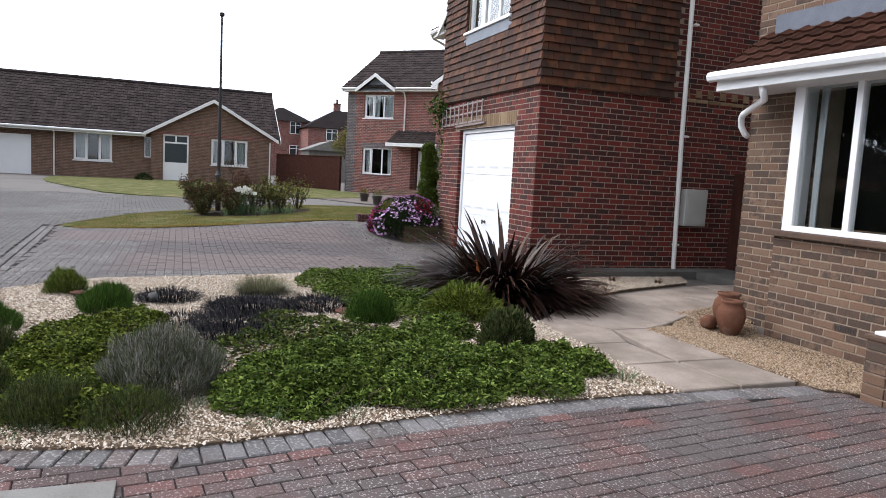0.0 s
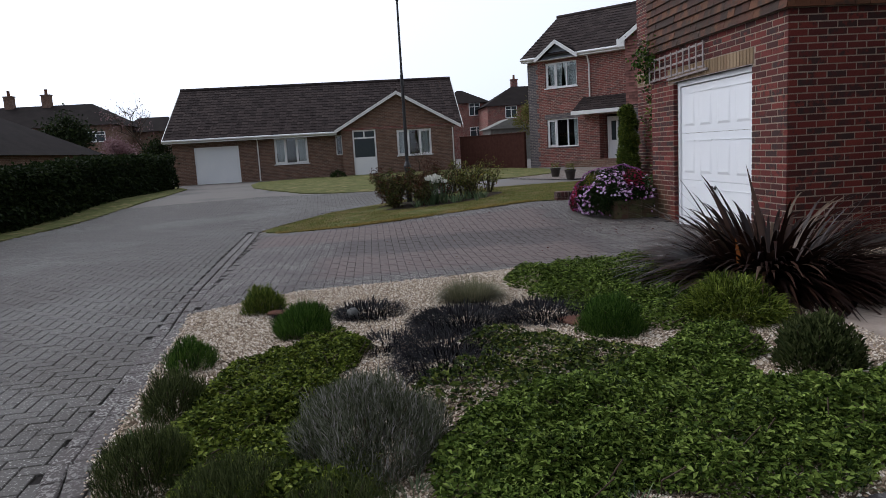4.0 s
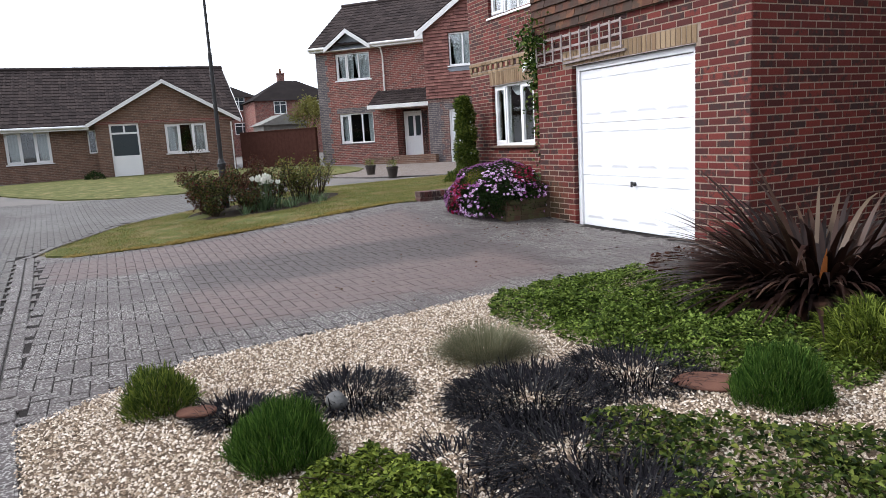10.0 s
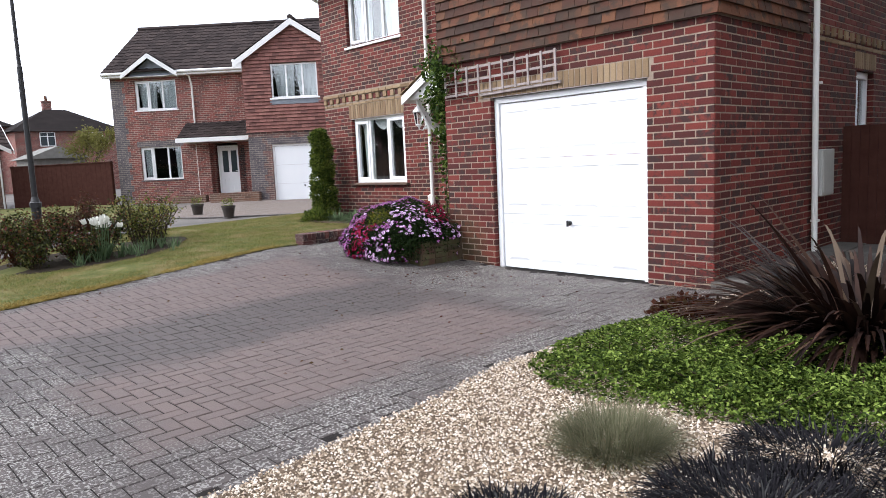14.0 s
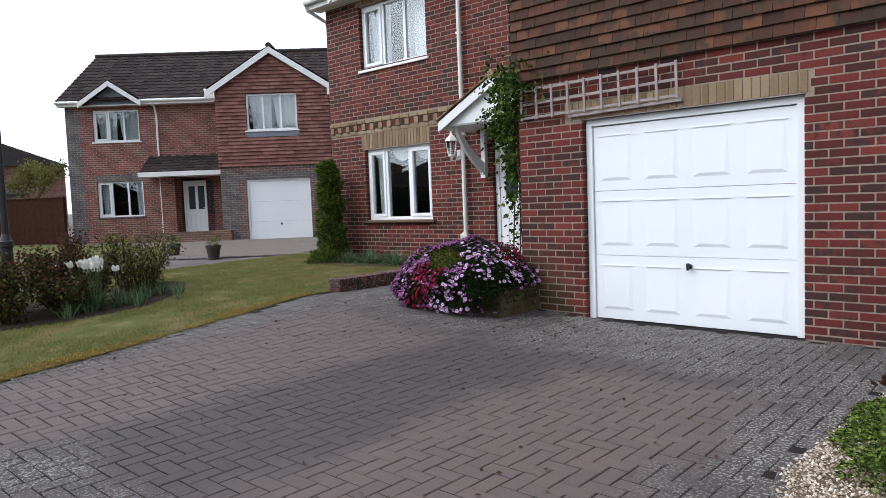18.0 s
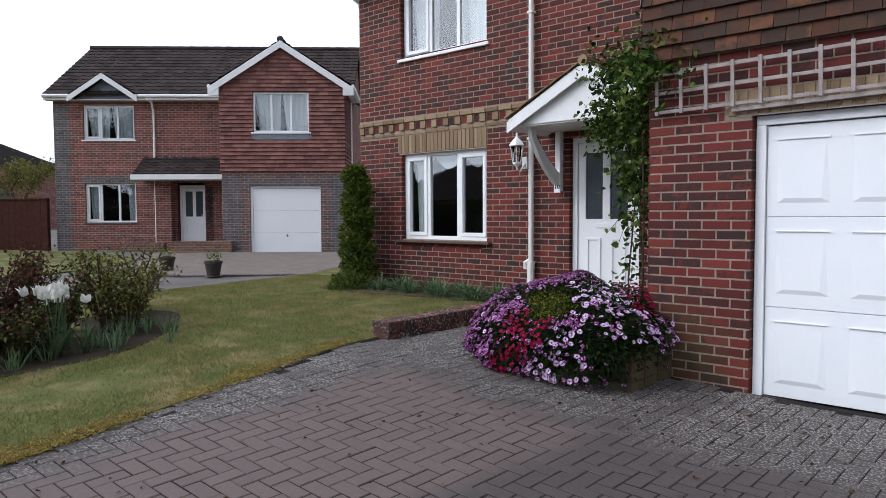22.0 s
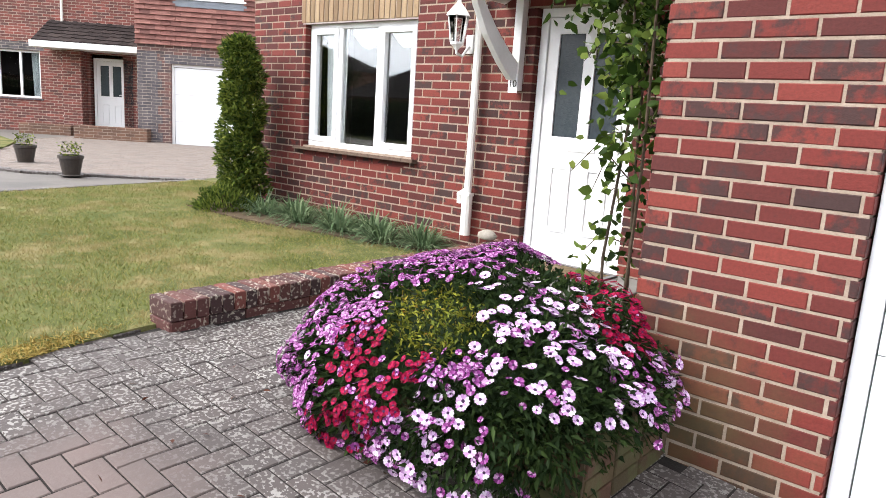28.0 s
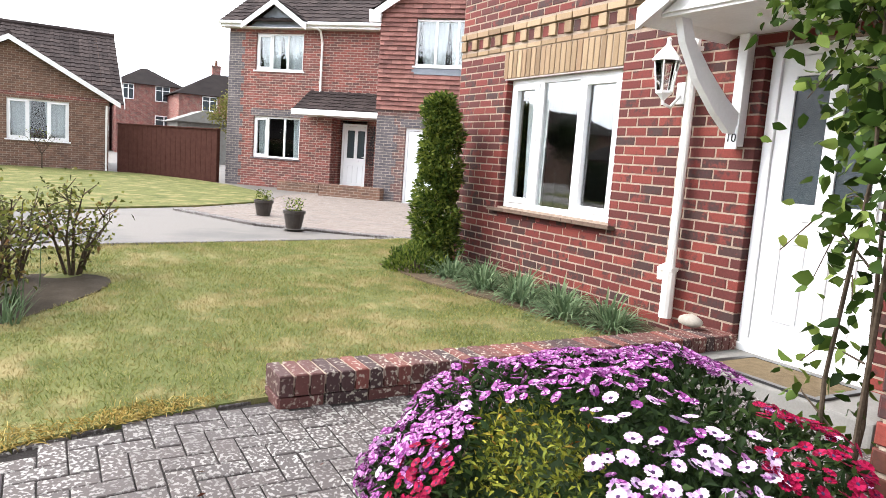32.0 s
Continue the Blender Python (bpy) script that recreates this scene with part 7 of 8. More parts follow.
p, nrm, yel = p[keep], nrm[keep], yel[keep]
pale = np.repeat(yel, 2)
v, f = leaf_data(p, nrm + RNG.normal(size=p.shape) * 0.7, np.where(yel, 0.03, 0.045) * RNG.uniform(0.6, 1.3, len(p)), np.where(yel, 0.010, 0.016), 0.2, 0.2)
under("foliage", fast_mesh("foliage", v, f, [M_DARKLEAF, M_PATCHLEAF], pale.astype(int)), cushion, "dark green foliage with a yellow-green patch")
bm = bmesh.new()
bmesh.ops.create_icosphere(bm, subdivisions=4, radius=1.0)
for q in bm.verts:
    k = 1 + 0.1 * noise.noise(q.co * 3.0)
    q.co = Vector((-1.28 + q.co.x * 0.66 * k, min(-0.03, -0.42 + q.co.y * 0.47 * k), max(0.24, 0.24 + q.co.z * 0.36 * k)))
part("inner_growth", bm, M_DARKLEAF, cushion, "shaded inner stems", smooth=True)

p, nrm = on_dome(9000)
x, y = p[:, 0], p[:, 1]
wob = np.array([noise.noise(Vector(q * 3.0)) for q in p]) * 0.08
u = (x + 1.28) * 0.72 + (y + 0.42) * 0.67 + wob
w = -(x + 1.28) * 0.67 + (y + 0.42) * 0.72 + wob
chance = RNG.uniform(size=len(p))
high = p[:, 2] + 0.33 * w
kind = np.where(chance < 0.08, 1, 0)
pale = ((u > -0.14) & (high < 0.72)) | ((u > -0.36) & (high < 0.27))
kind[pale] = np.where(chance[pale] < np.where(u[pale] > 0.45, 0.4, 0.1), 0, 1)
red = (np.abs(u + 0.5 - 0.35 * (high - 0.25)) < 0.15) & (high < 0.5) | (np.abs(u - 0.46 + 0.5 * (high - 0.62)) < 0.14) & (np.abs(high - 0.62) < 0.18)
kind[red & (chance < 0.85)] = 2
kind[np.hypot((u + 0.26 - 0.15 * (high - 0.54)) / 0.17, (high - 0.54) / 0.14) < 1] = -1
kind[(np.abs(u - 0.2) < 0.1) & (np.abs(high - 0.76) < 0.06)] = -1
kind[p[:, 2] < np.where(p[:, 0] > -0.6, 0.36, 0.14)] = -1
bare = (p[:, 0] > -0.8) & (p[:, 2] < 0.42) & (p[:, 1] < -0.5)
kind[bare & (chance > 0.15)] = -1
dens = np.where(kind == 0, 0.7, np.where(kind == 1, 0.125, 0.5))
clump = np.array([noise.noise(Vector(q * 6.0)) for q in p])
use = (kind >= 0) & (RNG.uniform(size=len(p)) < dens * (1 + 1.7 * clump)) & (y < -0.04)
p, nrm, kind = p[use], nrm[use], kind[use]
face = unit(nrm * 0.8 + (0, 0, 0.55) + RNG.normal(size=p.shape) * 0.38)
order = np.argsort(-(p[:, 0] * 0.4 - p[:, 1] * 1.0 + p[:, 2] * 0.4))
p, face, kind = p[order], face[order], kind[order]
petals = (M_PURPLE, M_PINK, M_CRIMSON)
sizes = (0.0165, 0.0222, 0.018)
one = []
for k in range(3):
    dv, df, di = daisy(sizes[k])
    one.append((dv, df, di, fast_mesh("daisy", dv, df, [petals[k], M_EYE], di)))
joined = {0: [[], [], []], 1: [[], [], []], 2: [[], [], []]}
names = ("purple_daisy", "pale_daisy", "crimson_daisy")
seen_of = [0, 0, 0]
for q, a, k in zip(p, face, kind):
    turn = Vector((0, 0, 1)).rotation_difference(Vector(a)).to_matrix().to_4x4()
    s = RNG.uniform(0.75, 1.2)
    m = Matrix.Translation(Vector(q) - Vector((0, 0, 0.1)) + Vector(a) * 0.03) @ turn @ Matrix.Rotation(RNG.uniform(0, 6), 4, "Z") @ Matrix.Scale(s, 4)
    if seen_of[k] < 130:
        under(names[k], one[k][3], cushion, "", m)
    else:
        vs, fs, ix = joined[k]
        o = sum(len(z) for z in vs)
        mat3, tr = np.array(m.to_3x3()), np.array(m.translation)
        vs.append(one[k][0] @ mat3.T + tr)
        fs.append(one[k][1] + o)
        ix.append(one[k][2])
    seen_of[k] += 1
for k in range(3):
    vs, fs, ix = joined[k]
    if vs:
        tagged(under(names[k].replace("daisy", "bloom_mass"), fast_mesh(names[k], np.concatenate(vs), np.concatenate(fs), [petals[k], M_EYE], np.concatenate(ix)), cushion), kind="stuff")

def ovate_data(base, axis, length, width):
    """Broad pointed leaves with a folded midrib, all at once: points and triangles."""
    n = len(base)
    a = unit(axis)
    s = unit(np.cross(a, RNG.normal(size=(n, 3))))
    up = np.cross(a, s)
    l = np.asarray(length).reshape(-1, 1)
    w = l * width
    def at(t, side, lift):
        return base + a * l * t + s * w * side + up * l * lift
    v = np.stack([at(0, 0, 0), at(0.28, -0.5, 0.06), at(0.3, 0, -0.02), at(0.28, 0.5, 0.06), at(0.66, -0.36, 0.0), at(0.66, 0, -0.06), at(0.66, 0.36, 0.0), at(1.0, 0, -0.16)], 1).reshape(-1, 3)
    t = np.array([(0, 2, 1), (0, 3, 2), (1, 2, 5), (1, 5, 4), (2, 3, 6), (2, 6, 5), (4, 5, 7), (5, 6, 7)])
    return v, (t[None] + 8 * np.arange(n)[:, None, None]).reshape(-1, 3)


# climber on the corner of the garage wing
climb = thing("climber", "leafy climbing plant on the corner by the front door", "climbing plant", pose(0, 0, 0.1))
bm = bmesh.new()
STEMS = [[(-0.98, 0.14, 0.0), (-0.96, 0.2, 0.6), (-1.0, 0.22, 1.2), (-1.05, 0.3, 1.8), (-1.0, 0.35, 2.3), (-1.1, 0.5, 2.75)], [(-1.06, 0.18, 0.0), (-1.12, 0.24, 0.7), (-1.04, 0.2, 1.4), (-1.14, 0.3, 2.0), (-1.35, 0.5, 2.5), (-1.6, 0.8, 2.75)], [(-0.93, 0.1, 0.2), (-0.92, 0.12, 1.2), (-0.95, 0.14, 2.0), (-0.85, -0.02, 2.45), (-0.6, -0.06, 2.5)], [(-1.0, 0.3, 1.5), (-1.25, 0.45, 1.9), (-1.45, 0.6, 2.2), (-1.6, 0.7, 2.1)]]
for s in STEMS:
    add_tube(bm, s, 0.008, 6, [max(0.004, 0.009 - 0.0012 * i) for i in range(len(s))])
part("woody_base", bm, M_BARK, climb)
pts, n = [], 0
for s in STEMS:
    for a, b in zip(s, s[1:]):
        a, b = np.array(a), np.array(b)
        k = int(50 + 620 * max(0.0, (a[2] - 0.95) / 1.5))
        t = RNG.uniform(0, 1, (k, 1))
        pts.append(a + (b - a) * t + RNG.normal(size=(k, 3)) * (0.075 + 0.045 * max(0, a[2] - 1.0)) * (1, 1, 0.9))
pts = np.concatenate(pts)
pts = pts[(pts[:, 0] < -0.84) | (pts[:, 1] < -0.03)]
pts = pts[np.array([noise.noise(Vector(q * 5.0)) for q in pts]) > -0.22]
v, f = ovate_data(pts, RNG.normal(size=pts.shape) + (-0.3, -0.5, -0.5), 0.056 * RNG.uniform(0.5, 1.35, len(pts)), 0.62)
under("leaves", fast_mesh("leaves", v, f, M_CLIMB), climb)
shoots, low = bmesh.new(), []
rnd = random.Random(21)
for k in range(17):
    z0 = 0.55 + 1.7 * (k / 16) ** 0.7
    a = Vector((-1.0 + rnd.uniform(-0.05, 0.02), 0.2, z0))
    b = a + Vector((-rnd.uniform(0.1, 0.26), rnd.uniform(0.05, 0.2), rnd.uniform(-0.02, 0.12)))
    c = b + Vector((-rnd.uniform(0.05, 0.2), rnd.uniform(0.0, 0.15), rnd.uniform(-0.2, 0.02)))
    add_tube(shoots, [a, b, c], 0.003, 4, [0.004, 0.003, 0.002])
    for q in range(rnd.randint(5, 9)):
        t = rnd.uniform(0.25, 1.0)
        low.append(tuple((a.lerp(b, t * 2) if t < 0.5 else b.lerp(c, t * 2 - 1)) + Vector((rnd.gauss(0, 0.025), rnd.gauss(0, 0.025), rnd.gauss(0, 0.025)))))
tagged(part("side_shoots", shoots, M_BARK, climb), kind="stuff")
low = np.array(low)
v, f = ovate_data(low, RNG.normal(size=low.shape) * 0.8 + (-0.3, -0.4, -0.7), 0.062 * RNG.uniform(0.6, 1.25, len(low)), 0.82)
under("hanging_leaves", fast_mesh("leaves", v, f, M_CLIMBLIT), climb, "broad leaves coloured yellow-green as if lit through")

# clipped conifer at the corner of the house
con = thing("conifer", "narrow dark green conifer trained up the house corner", "shrub", pose(-6.45, 1.74, 0.24))
n = 17000
knots = [(k / 26, 2.4 * k + 0.7 * math.sin(3.1 * k), 0.13 + 0.08 * abs(math.sin(1.7 * k))) for k in range(27)]
pick = RNG.integers(0, len(knots), n)
kz, ka, kr = (np.array([q[i] for q in knots])[pick] for i in range(3))
d = unit(RNG.normal(size=(n, 3)))
wide = 0.15 - 0.1 * kz**2
p = np.stack([wide * np.cos(ka), 0.75 * wide * np.sin(ka), kz * 1.72 + 0.06], 1) + d * kr[:, None] * (1, 0.9, 0.75) * RNG.uniform(0.3, 1.0, (n, 1)) ** 0.4
p = p[(p[:, 2] > 0.0) & (p[:, 1] < 0.36)]
n = len(p)
ax = p * (1, 1, 0) * 2.5 + (0, 0, 0.35) + RNG.normal(size=(n, 3)) * 0.4
v, f = leaf_data(p, ax, 0.07 * RNG.uniform(0.6, 1.3, n), 0.026, 0.1, 0.1)
under("foliage", fast_mesh("foliage", v, f, M_CONIFER), con)
part("trunk", tube([(0, 0, -0.05), (0.02, 0, 0.9), (0, 0.02, 1.7)], 0.04, 7, [0.05, 0.035, 0.015]), M_BARK, con)
dome_plant("low_shrub", "low bright green shrub under the conifer", -6.3, 1.45, 0.36, 0.32, 0.28, 1500, M_CONIFER, 0.06, 0.022)
for i in range(13):
    x = -6.0 + 0.2 * i
    tuft("strap_plant", "strappy green border plant under the window", x, 1.72 - 0.14 * math.sin(i * 2.1), 140, 0.45, 0.024, M_STRAP, 1.0, 0.6, 4, 0.08, (0.3, 1.0), group="border plants under the window")
border = sheet("border_soil", [(-6.7, 1.2), (-5.6, 1.2), (-3.9, 1.55), (-3.1, 1.7), (-3.1, 2.12), (-6.7, 2.12)], 0.03, M_SOIL, 0.3)
tagged(border, "narrow strip of soil under the window", "flower bed")

# ---- the rose bed on the lawn ----
ROSE_BED = rounded([(-4.5, -4.35), (-5.4, -4.55), (-6.4, -4.1), (-6.6, -2.8), (-6.4, -1.5), (-5.7, -1.5), (-4.6, -2.3), (-4.2, -3.2)], 2)
M_EARTH = surf("dark_earth", (0.0238, 0.019, 0.0136), (0.0476, 0.0374, 0.0272), 8, 0.95, 0.6, 60, coords="world")
tagged(sheet("rose_bed", ROSE_BED, 0.016, M_EARTH, 0.3), "oval bed of dark earth in the lawn", "flower bed")


def rose(x, y, h, r, leafy, mat, label, seed):
    z = ground_z(x, y)
    t = thing("rose_bush", label, "rose bush", pose(x, y, z + 0.02), "roses in the lawn bed")
    rnd = random.Random(seed)
    bm, pts = bmesh.new(), []
    for k in range(10):
        a = k * 0.63 + rnd.uniform(-0.35, 0.35)
        tall = h * rnd.choice((0.55, 0.75, 0.9, 1.0, 1.12))
        p0 = Vector((0.05 * math.cos(a), 0.05 * math.sin(a), -0.02))
        p1 = Vector((r * 0.4 * math.cos(a), r * 0.4 * math.sin(a), tall * rnd.uniform(0.4, 0.55)))
        p2 = Vector((r * rnd.uniform(0.55, 1.05) * math.cos(a + 0.3), r * rnd.uniform(0.55, 1.05) * math.sin(a + 0.3), tall))
        add_tube(bm, [p0, p1, p2], 0.01, 5, [0.014, 0.01, 0.004])
        for q in range(4):
            s = p1.lerp(p2, rnd.uniform(0.0, 1.0))
            e = s + Vector((rnd.uniform(-0.17, 0.17), rnd.uniform(-0.17, 0.17), rnd.uniform(0.0, 0.16)))
            add_tube(bm, [s, e], 0.005, 4, [0.006, 0.003])
            # a spray of leaves towards the end of each twig, few along the canes
            pts += [s.lerp(e, rnd.uniform(0.5, 1.2)) for _ in range(leafy * 2)] + [p1.lerp(p2, rnd.random()) for _ in range(leafy)] + [p0.lerp(p1, rnd.uniform(0.3, 1.0)) for _ in range(leafy // 2)]
    part("woody_base", bm, M_BARK, t)
    p = np.array([tuple(q) for q in pts]) + RNG.normal(size=(len(pts), 3)) * 0.05
    p[:, 2] = np.abs(p[:, 2])
    v, f = leaf_data(p, RNG.normal(size=p.shape) + (0, 0, 0.2), 0.048 * RNG.uniform(0.6, 1.3, len(p)), 0.032, 0.15, 0.25)
    under("leaves", fast_mesh("leaves", v, f, mat), t)


rose(-5.00, -4.05, 0.62, 0.48, 18, M_ROSELEAF, "leafy green rose bush with red shoots", 1)
rose(-5.65, -4.1, 0.69, 0.45, 18, M_REDLEAF, "bronze-leaved rose bush near the lamp post", 2)
rose(-5.55, -3.4, 0.78, 0.45, 18, M_REDLEAF, "rose bush with bronze-red young leaves", 3)
rose(-4.85, -3.45, 0.42, 0.3, 8, M_ROSELEAF, "low leafy rose bush beside white tulips", 4)
rose(-5.75, -2.85, 0.64, 0.4, 9, M_ROSELEAF, "open leafy rose bush in the lawn bed", 5)
rose(-5.35, -2.50, 0.72, 0.34, 5, M_YOUNGROSE, "open rose bush with yellow-green leaves", 6)
rose(-5.25, -2.35, 0.6, 0.36, 5, M_YOUNGROSE, "sparse rose bush with red shoots", 7)
rose(-6.3, -2.2, 0.66, 0.3, 3, M_YOUNGROSE, "sparse rose bush with bare lower canes", 8)
rose(-6.36, -1.76, 0.66, 0.34, 4, M_YOUNGROSE, "open twiggy rose bush at the end of the bed", 11)
rnd = random.Random(9)
for k in range(22):
    x, y = rnd.uniform(-5.15, -4.6), rnd.uniform(-3.3, -2.95)
    z = ground_z(x, y) + 0.02
    hgt = rnd.uniform(0.42, 0.58)
    t = thing("tulip", "white tulip with grey-green leaves", "tulip", pose(x, y, z, rnd.uniform(-8, 8), rnd.uniform(-8, 8), rnd.uniform(0, 360)), "white tulips in the rose bed")
    part("stem", tube([(0, 0, -0.02), (0.01, 0, hgt * 0.5), (0, 0, hgt)], 0.005, 5), M_STRAP, t)
    v, f = blade_data(np.zeros((3, 3)), np.array([(0.4, 0, 1.0), (-0.3, 0.3, 1.0), (0, -0.4, 0.9)]), 0.33, 0.04, 0.25, 4)
    under("leaves", fast_mesh("leaves", v, f, M_STRAP), t)
    v, f = ovate_data(np.tile((0, 0, hgt), (6, 1)) + 0.012 * np.array([(math.cos(a), math.sin(a), 0) for a in range(6)]), np.array([(0.32 * math.cos(a * 1.047), 0.32 * math.sin(a * 1.047), 1.0) for a in range(6)]), np.full(6, 0.085) * rnd.uniform(0.8, 1.15), 0.62)
    under("flower", fast_mesh("flower", v, f, M_WHITEPETAL), t, "white cup-shaped flower")
for k in range(34):
    x, y = rnd.uniform(-5.3, -4.35), rnd.uniform(-3.7, -2.1)
    tuft("bulb_leaves", "clump of narrow green bulb leaves", x, y, 12, 0.32, 0.016, M_STRAP, 0.7, 0.35, 3, 0.03, (0.6, 1.1), group="bulb leaves in the rose bed")
t = thing("yellow_flower", "single yellow flower in the rose bed", "flower", pose(-5.9, -2.0, ground_z(-5.9, -2.0) + 0.02))
part("stem", tube([(0, 0, -0.02), (0, 0.01, 0.45)], 0.004, 5), M_STRAP, t)
M_YELLOW = leaf_mat("yellow_petal", [(0.0, (0.7, 0.45, 0.04)), (1.0, (0.8, 0.6, 0.1))])
dv, df, di = daisy(0.035)
under("flower", fast_mesh("flower", dv, df, [M_YELLOW, M_YELLOW], di), t, "", pose(0, 0, 0.45))

# lamp post behind the roses
M_IRON = surf("black_painted_iron", (0.012, 0.012, 0.013), (0.022, 0.021, 0.021), 10, 0.45, 0.1)
post = thing("lamp_post", "tall slim black lamp post in the lawn", "lamp post", pose(-6.2, -3.68, 0.15))
part("base", lathe([(0.07, -0.1), (0.07, 0.78), (0.085, 0.79), (0.085, 0.86), (0.07, 0.87), (0.045, 0.95)], 16), M_IRON, post, smooth=False)
part("column", tube([(0, 0, 0.9), (0, 0, 2.9), (0, 0, 2.93), (0, 0, 4.55)], 0.05, 12, [0.042, 0.037, 0.028, 0.023]), M_IRON, post)
part("lamp_head", lathe([(0.022, 4.54), (0.055, 4.57), (0.06, 4.62), (0.045, 4.64), (0.01, 4.65)], 12), M_IRON, post)

# pots on the neighbour's paving
M_POT = surf("dark_plastic_pot", (0.0204, 0.015, 0.0122), (0.0408, 0.0306, 0.0238), 8, 0.6, 0.1)
for x, y in ((-11.9, 1.36), (-9.97, 1.29)):
    t = thing("plant_pot", "dark round plant pot with a small flowering plant", "plant pot", pose(x, y, ground_z(x, y)), "pots at the edge of the paving")
    part("pot", lathe([(0.11, 0.0), (0.155, 0.24), (0.17, 0.245), (0.17, 0.29), (0.15, 0.29), (0.145, 0.25), (0.02, 0.24)], 18), M_POT, t)
    part("saucer", lathe([(0.13, -0.003), (0.16, 0.012), (0.15, 0.02)], 18), M_POT, t)
    p = np.stack([*disc(160), RNG.uniform(0, 1, 160)], 1) * (0.15, 0.15, 0.2) + (0, 0, 0.26)
    v, f = leaf_data(p, RNG.normal(size=p.shape) + (0, 0, 0.6), 0.05, 0.02)
    tagged(under("plant", fast_mesh("plant", v, f, M_LIME), t), kind="stuff")

# paving before the second house
M_PINKPAVE = piece_mat("buff_block_paving", [(0.0, (0.14, 0.112, 0.096)), (0.5, (0.175, 0.142, 0.12)), (1.0, (0.125, 0.105, 0.092))], "island", 0.9, 30, 0.2, speck=LICHEN)
B_DRIVE = [(-9.0, 2.8), (-9.95, 4.3), (-9.6, 7.4), (-14.0, 8.4), (-16.5, 6.2), (-17.6, 7.0), (-19.6, 5.5), (-17.4, 3.4), (-14.3, 1.8), (-12.9, 0.2), (-10.6, 1.0)]
bd = sheet("drive", B_DRIVE, 0.006, M_DRIVE, 0.6)
tagged(bd, "buff block-paved drive before the second house", "driveway")
pave(bd, "paving_block", bond(B_DRIVE, turn=radians(44.6)), radians(44.6), M_PINKPAVE, M_PINKPAVE, (-10.5, 3.0), 0, lift=0.014, label="buff paving blocks")
edging(bd, [(-9.0, 2.75), (-10.6, 0.95), (-12.9, 0.1)], True, M_GB, M_GBS, lift=0.016)

# ---- boundary fence, hedge, distance ----
fence = thing("fence", "brown-stained close-boarded fence between bungalow and house", "fence", pose(-27.4, 0.35, 0.2, 0, 0, 30.0))
L = 5.05
for k in range(41):
    part("board", boxes((k * 0.123, k * 0.123 + 0.127, -0.02 + 0.006 * (k % 2), 0.0, 0.0, 1.7), bevel=0.003), M_FENCE, fence)
for k in range(3):
    part("post", boxes((k * 2.5 - 0.04, k * 2.5 + 0.06, 0.002, 0.1, 0, 1.75)), M_FENCE, fence)
part("capping", boxes((-0.02, L + 0.03, -0.05, 0.05, 1.7, 1.74), bevel=0.006), M_FENCE, fence)

M_HEDGE = leaf_mat("hedge_leaf", [(0.0, (0.00952, 0.0163, 0.0068)), (0.6, (0.017, 0.0272, 0.00952)), (1.0, (0.034, 0.0476, 0.015))])
hedge = thing("hedge", "long dark clipped hedge behind the grass verge", "hedge", pose(0, 0, 0))
n = 26000
x = RNG.uniform(-23.0, 3.0, n)
face = RNG.uniform(0, 1, n)
z = np.where(face < 0.72, RNG.uniform(0.0, 1.45, n), 1.45 + RNG.normal(size=n) * 0.05)
y = np.where(face < 0.72, -13.45 + 0.06 * RNG.normal(size=n), RNG.uniform(-14.6, -13.45, n))
bul = np.array([noise.noise(Vector((a * 0.8, b * 1.5, 0))) for a, b in zip(x, z)])
p = np.stack([x, y + 0.15 * bul, z + 0.08 * bul + gz(x, y)], 1)
v, f = leaf_data(p, RNG.normal(size=p.shape) + (0, 1.0 * 0.6, 0.3), 0.13 * RNG.uniform(0.7, 1.4, n), 0.08, 0.2, 0.2)
under("foliage", fast_mesh("foliage", v, f, M_HEDGE), hedge)
part("branches", boxes((-23.0, 3.0, -14.6, -13.55, -0.1, 1.42), bevel=0.05), M_HEDGE, hedge, "dense dark inner growth")


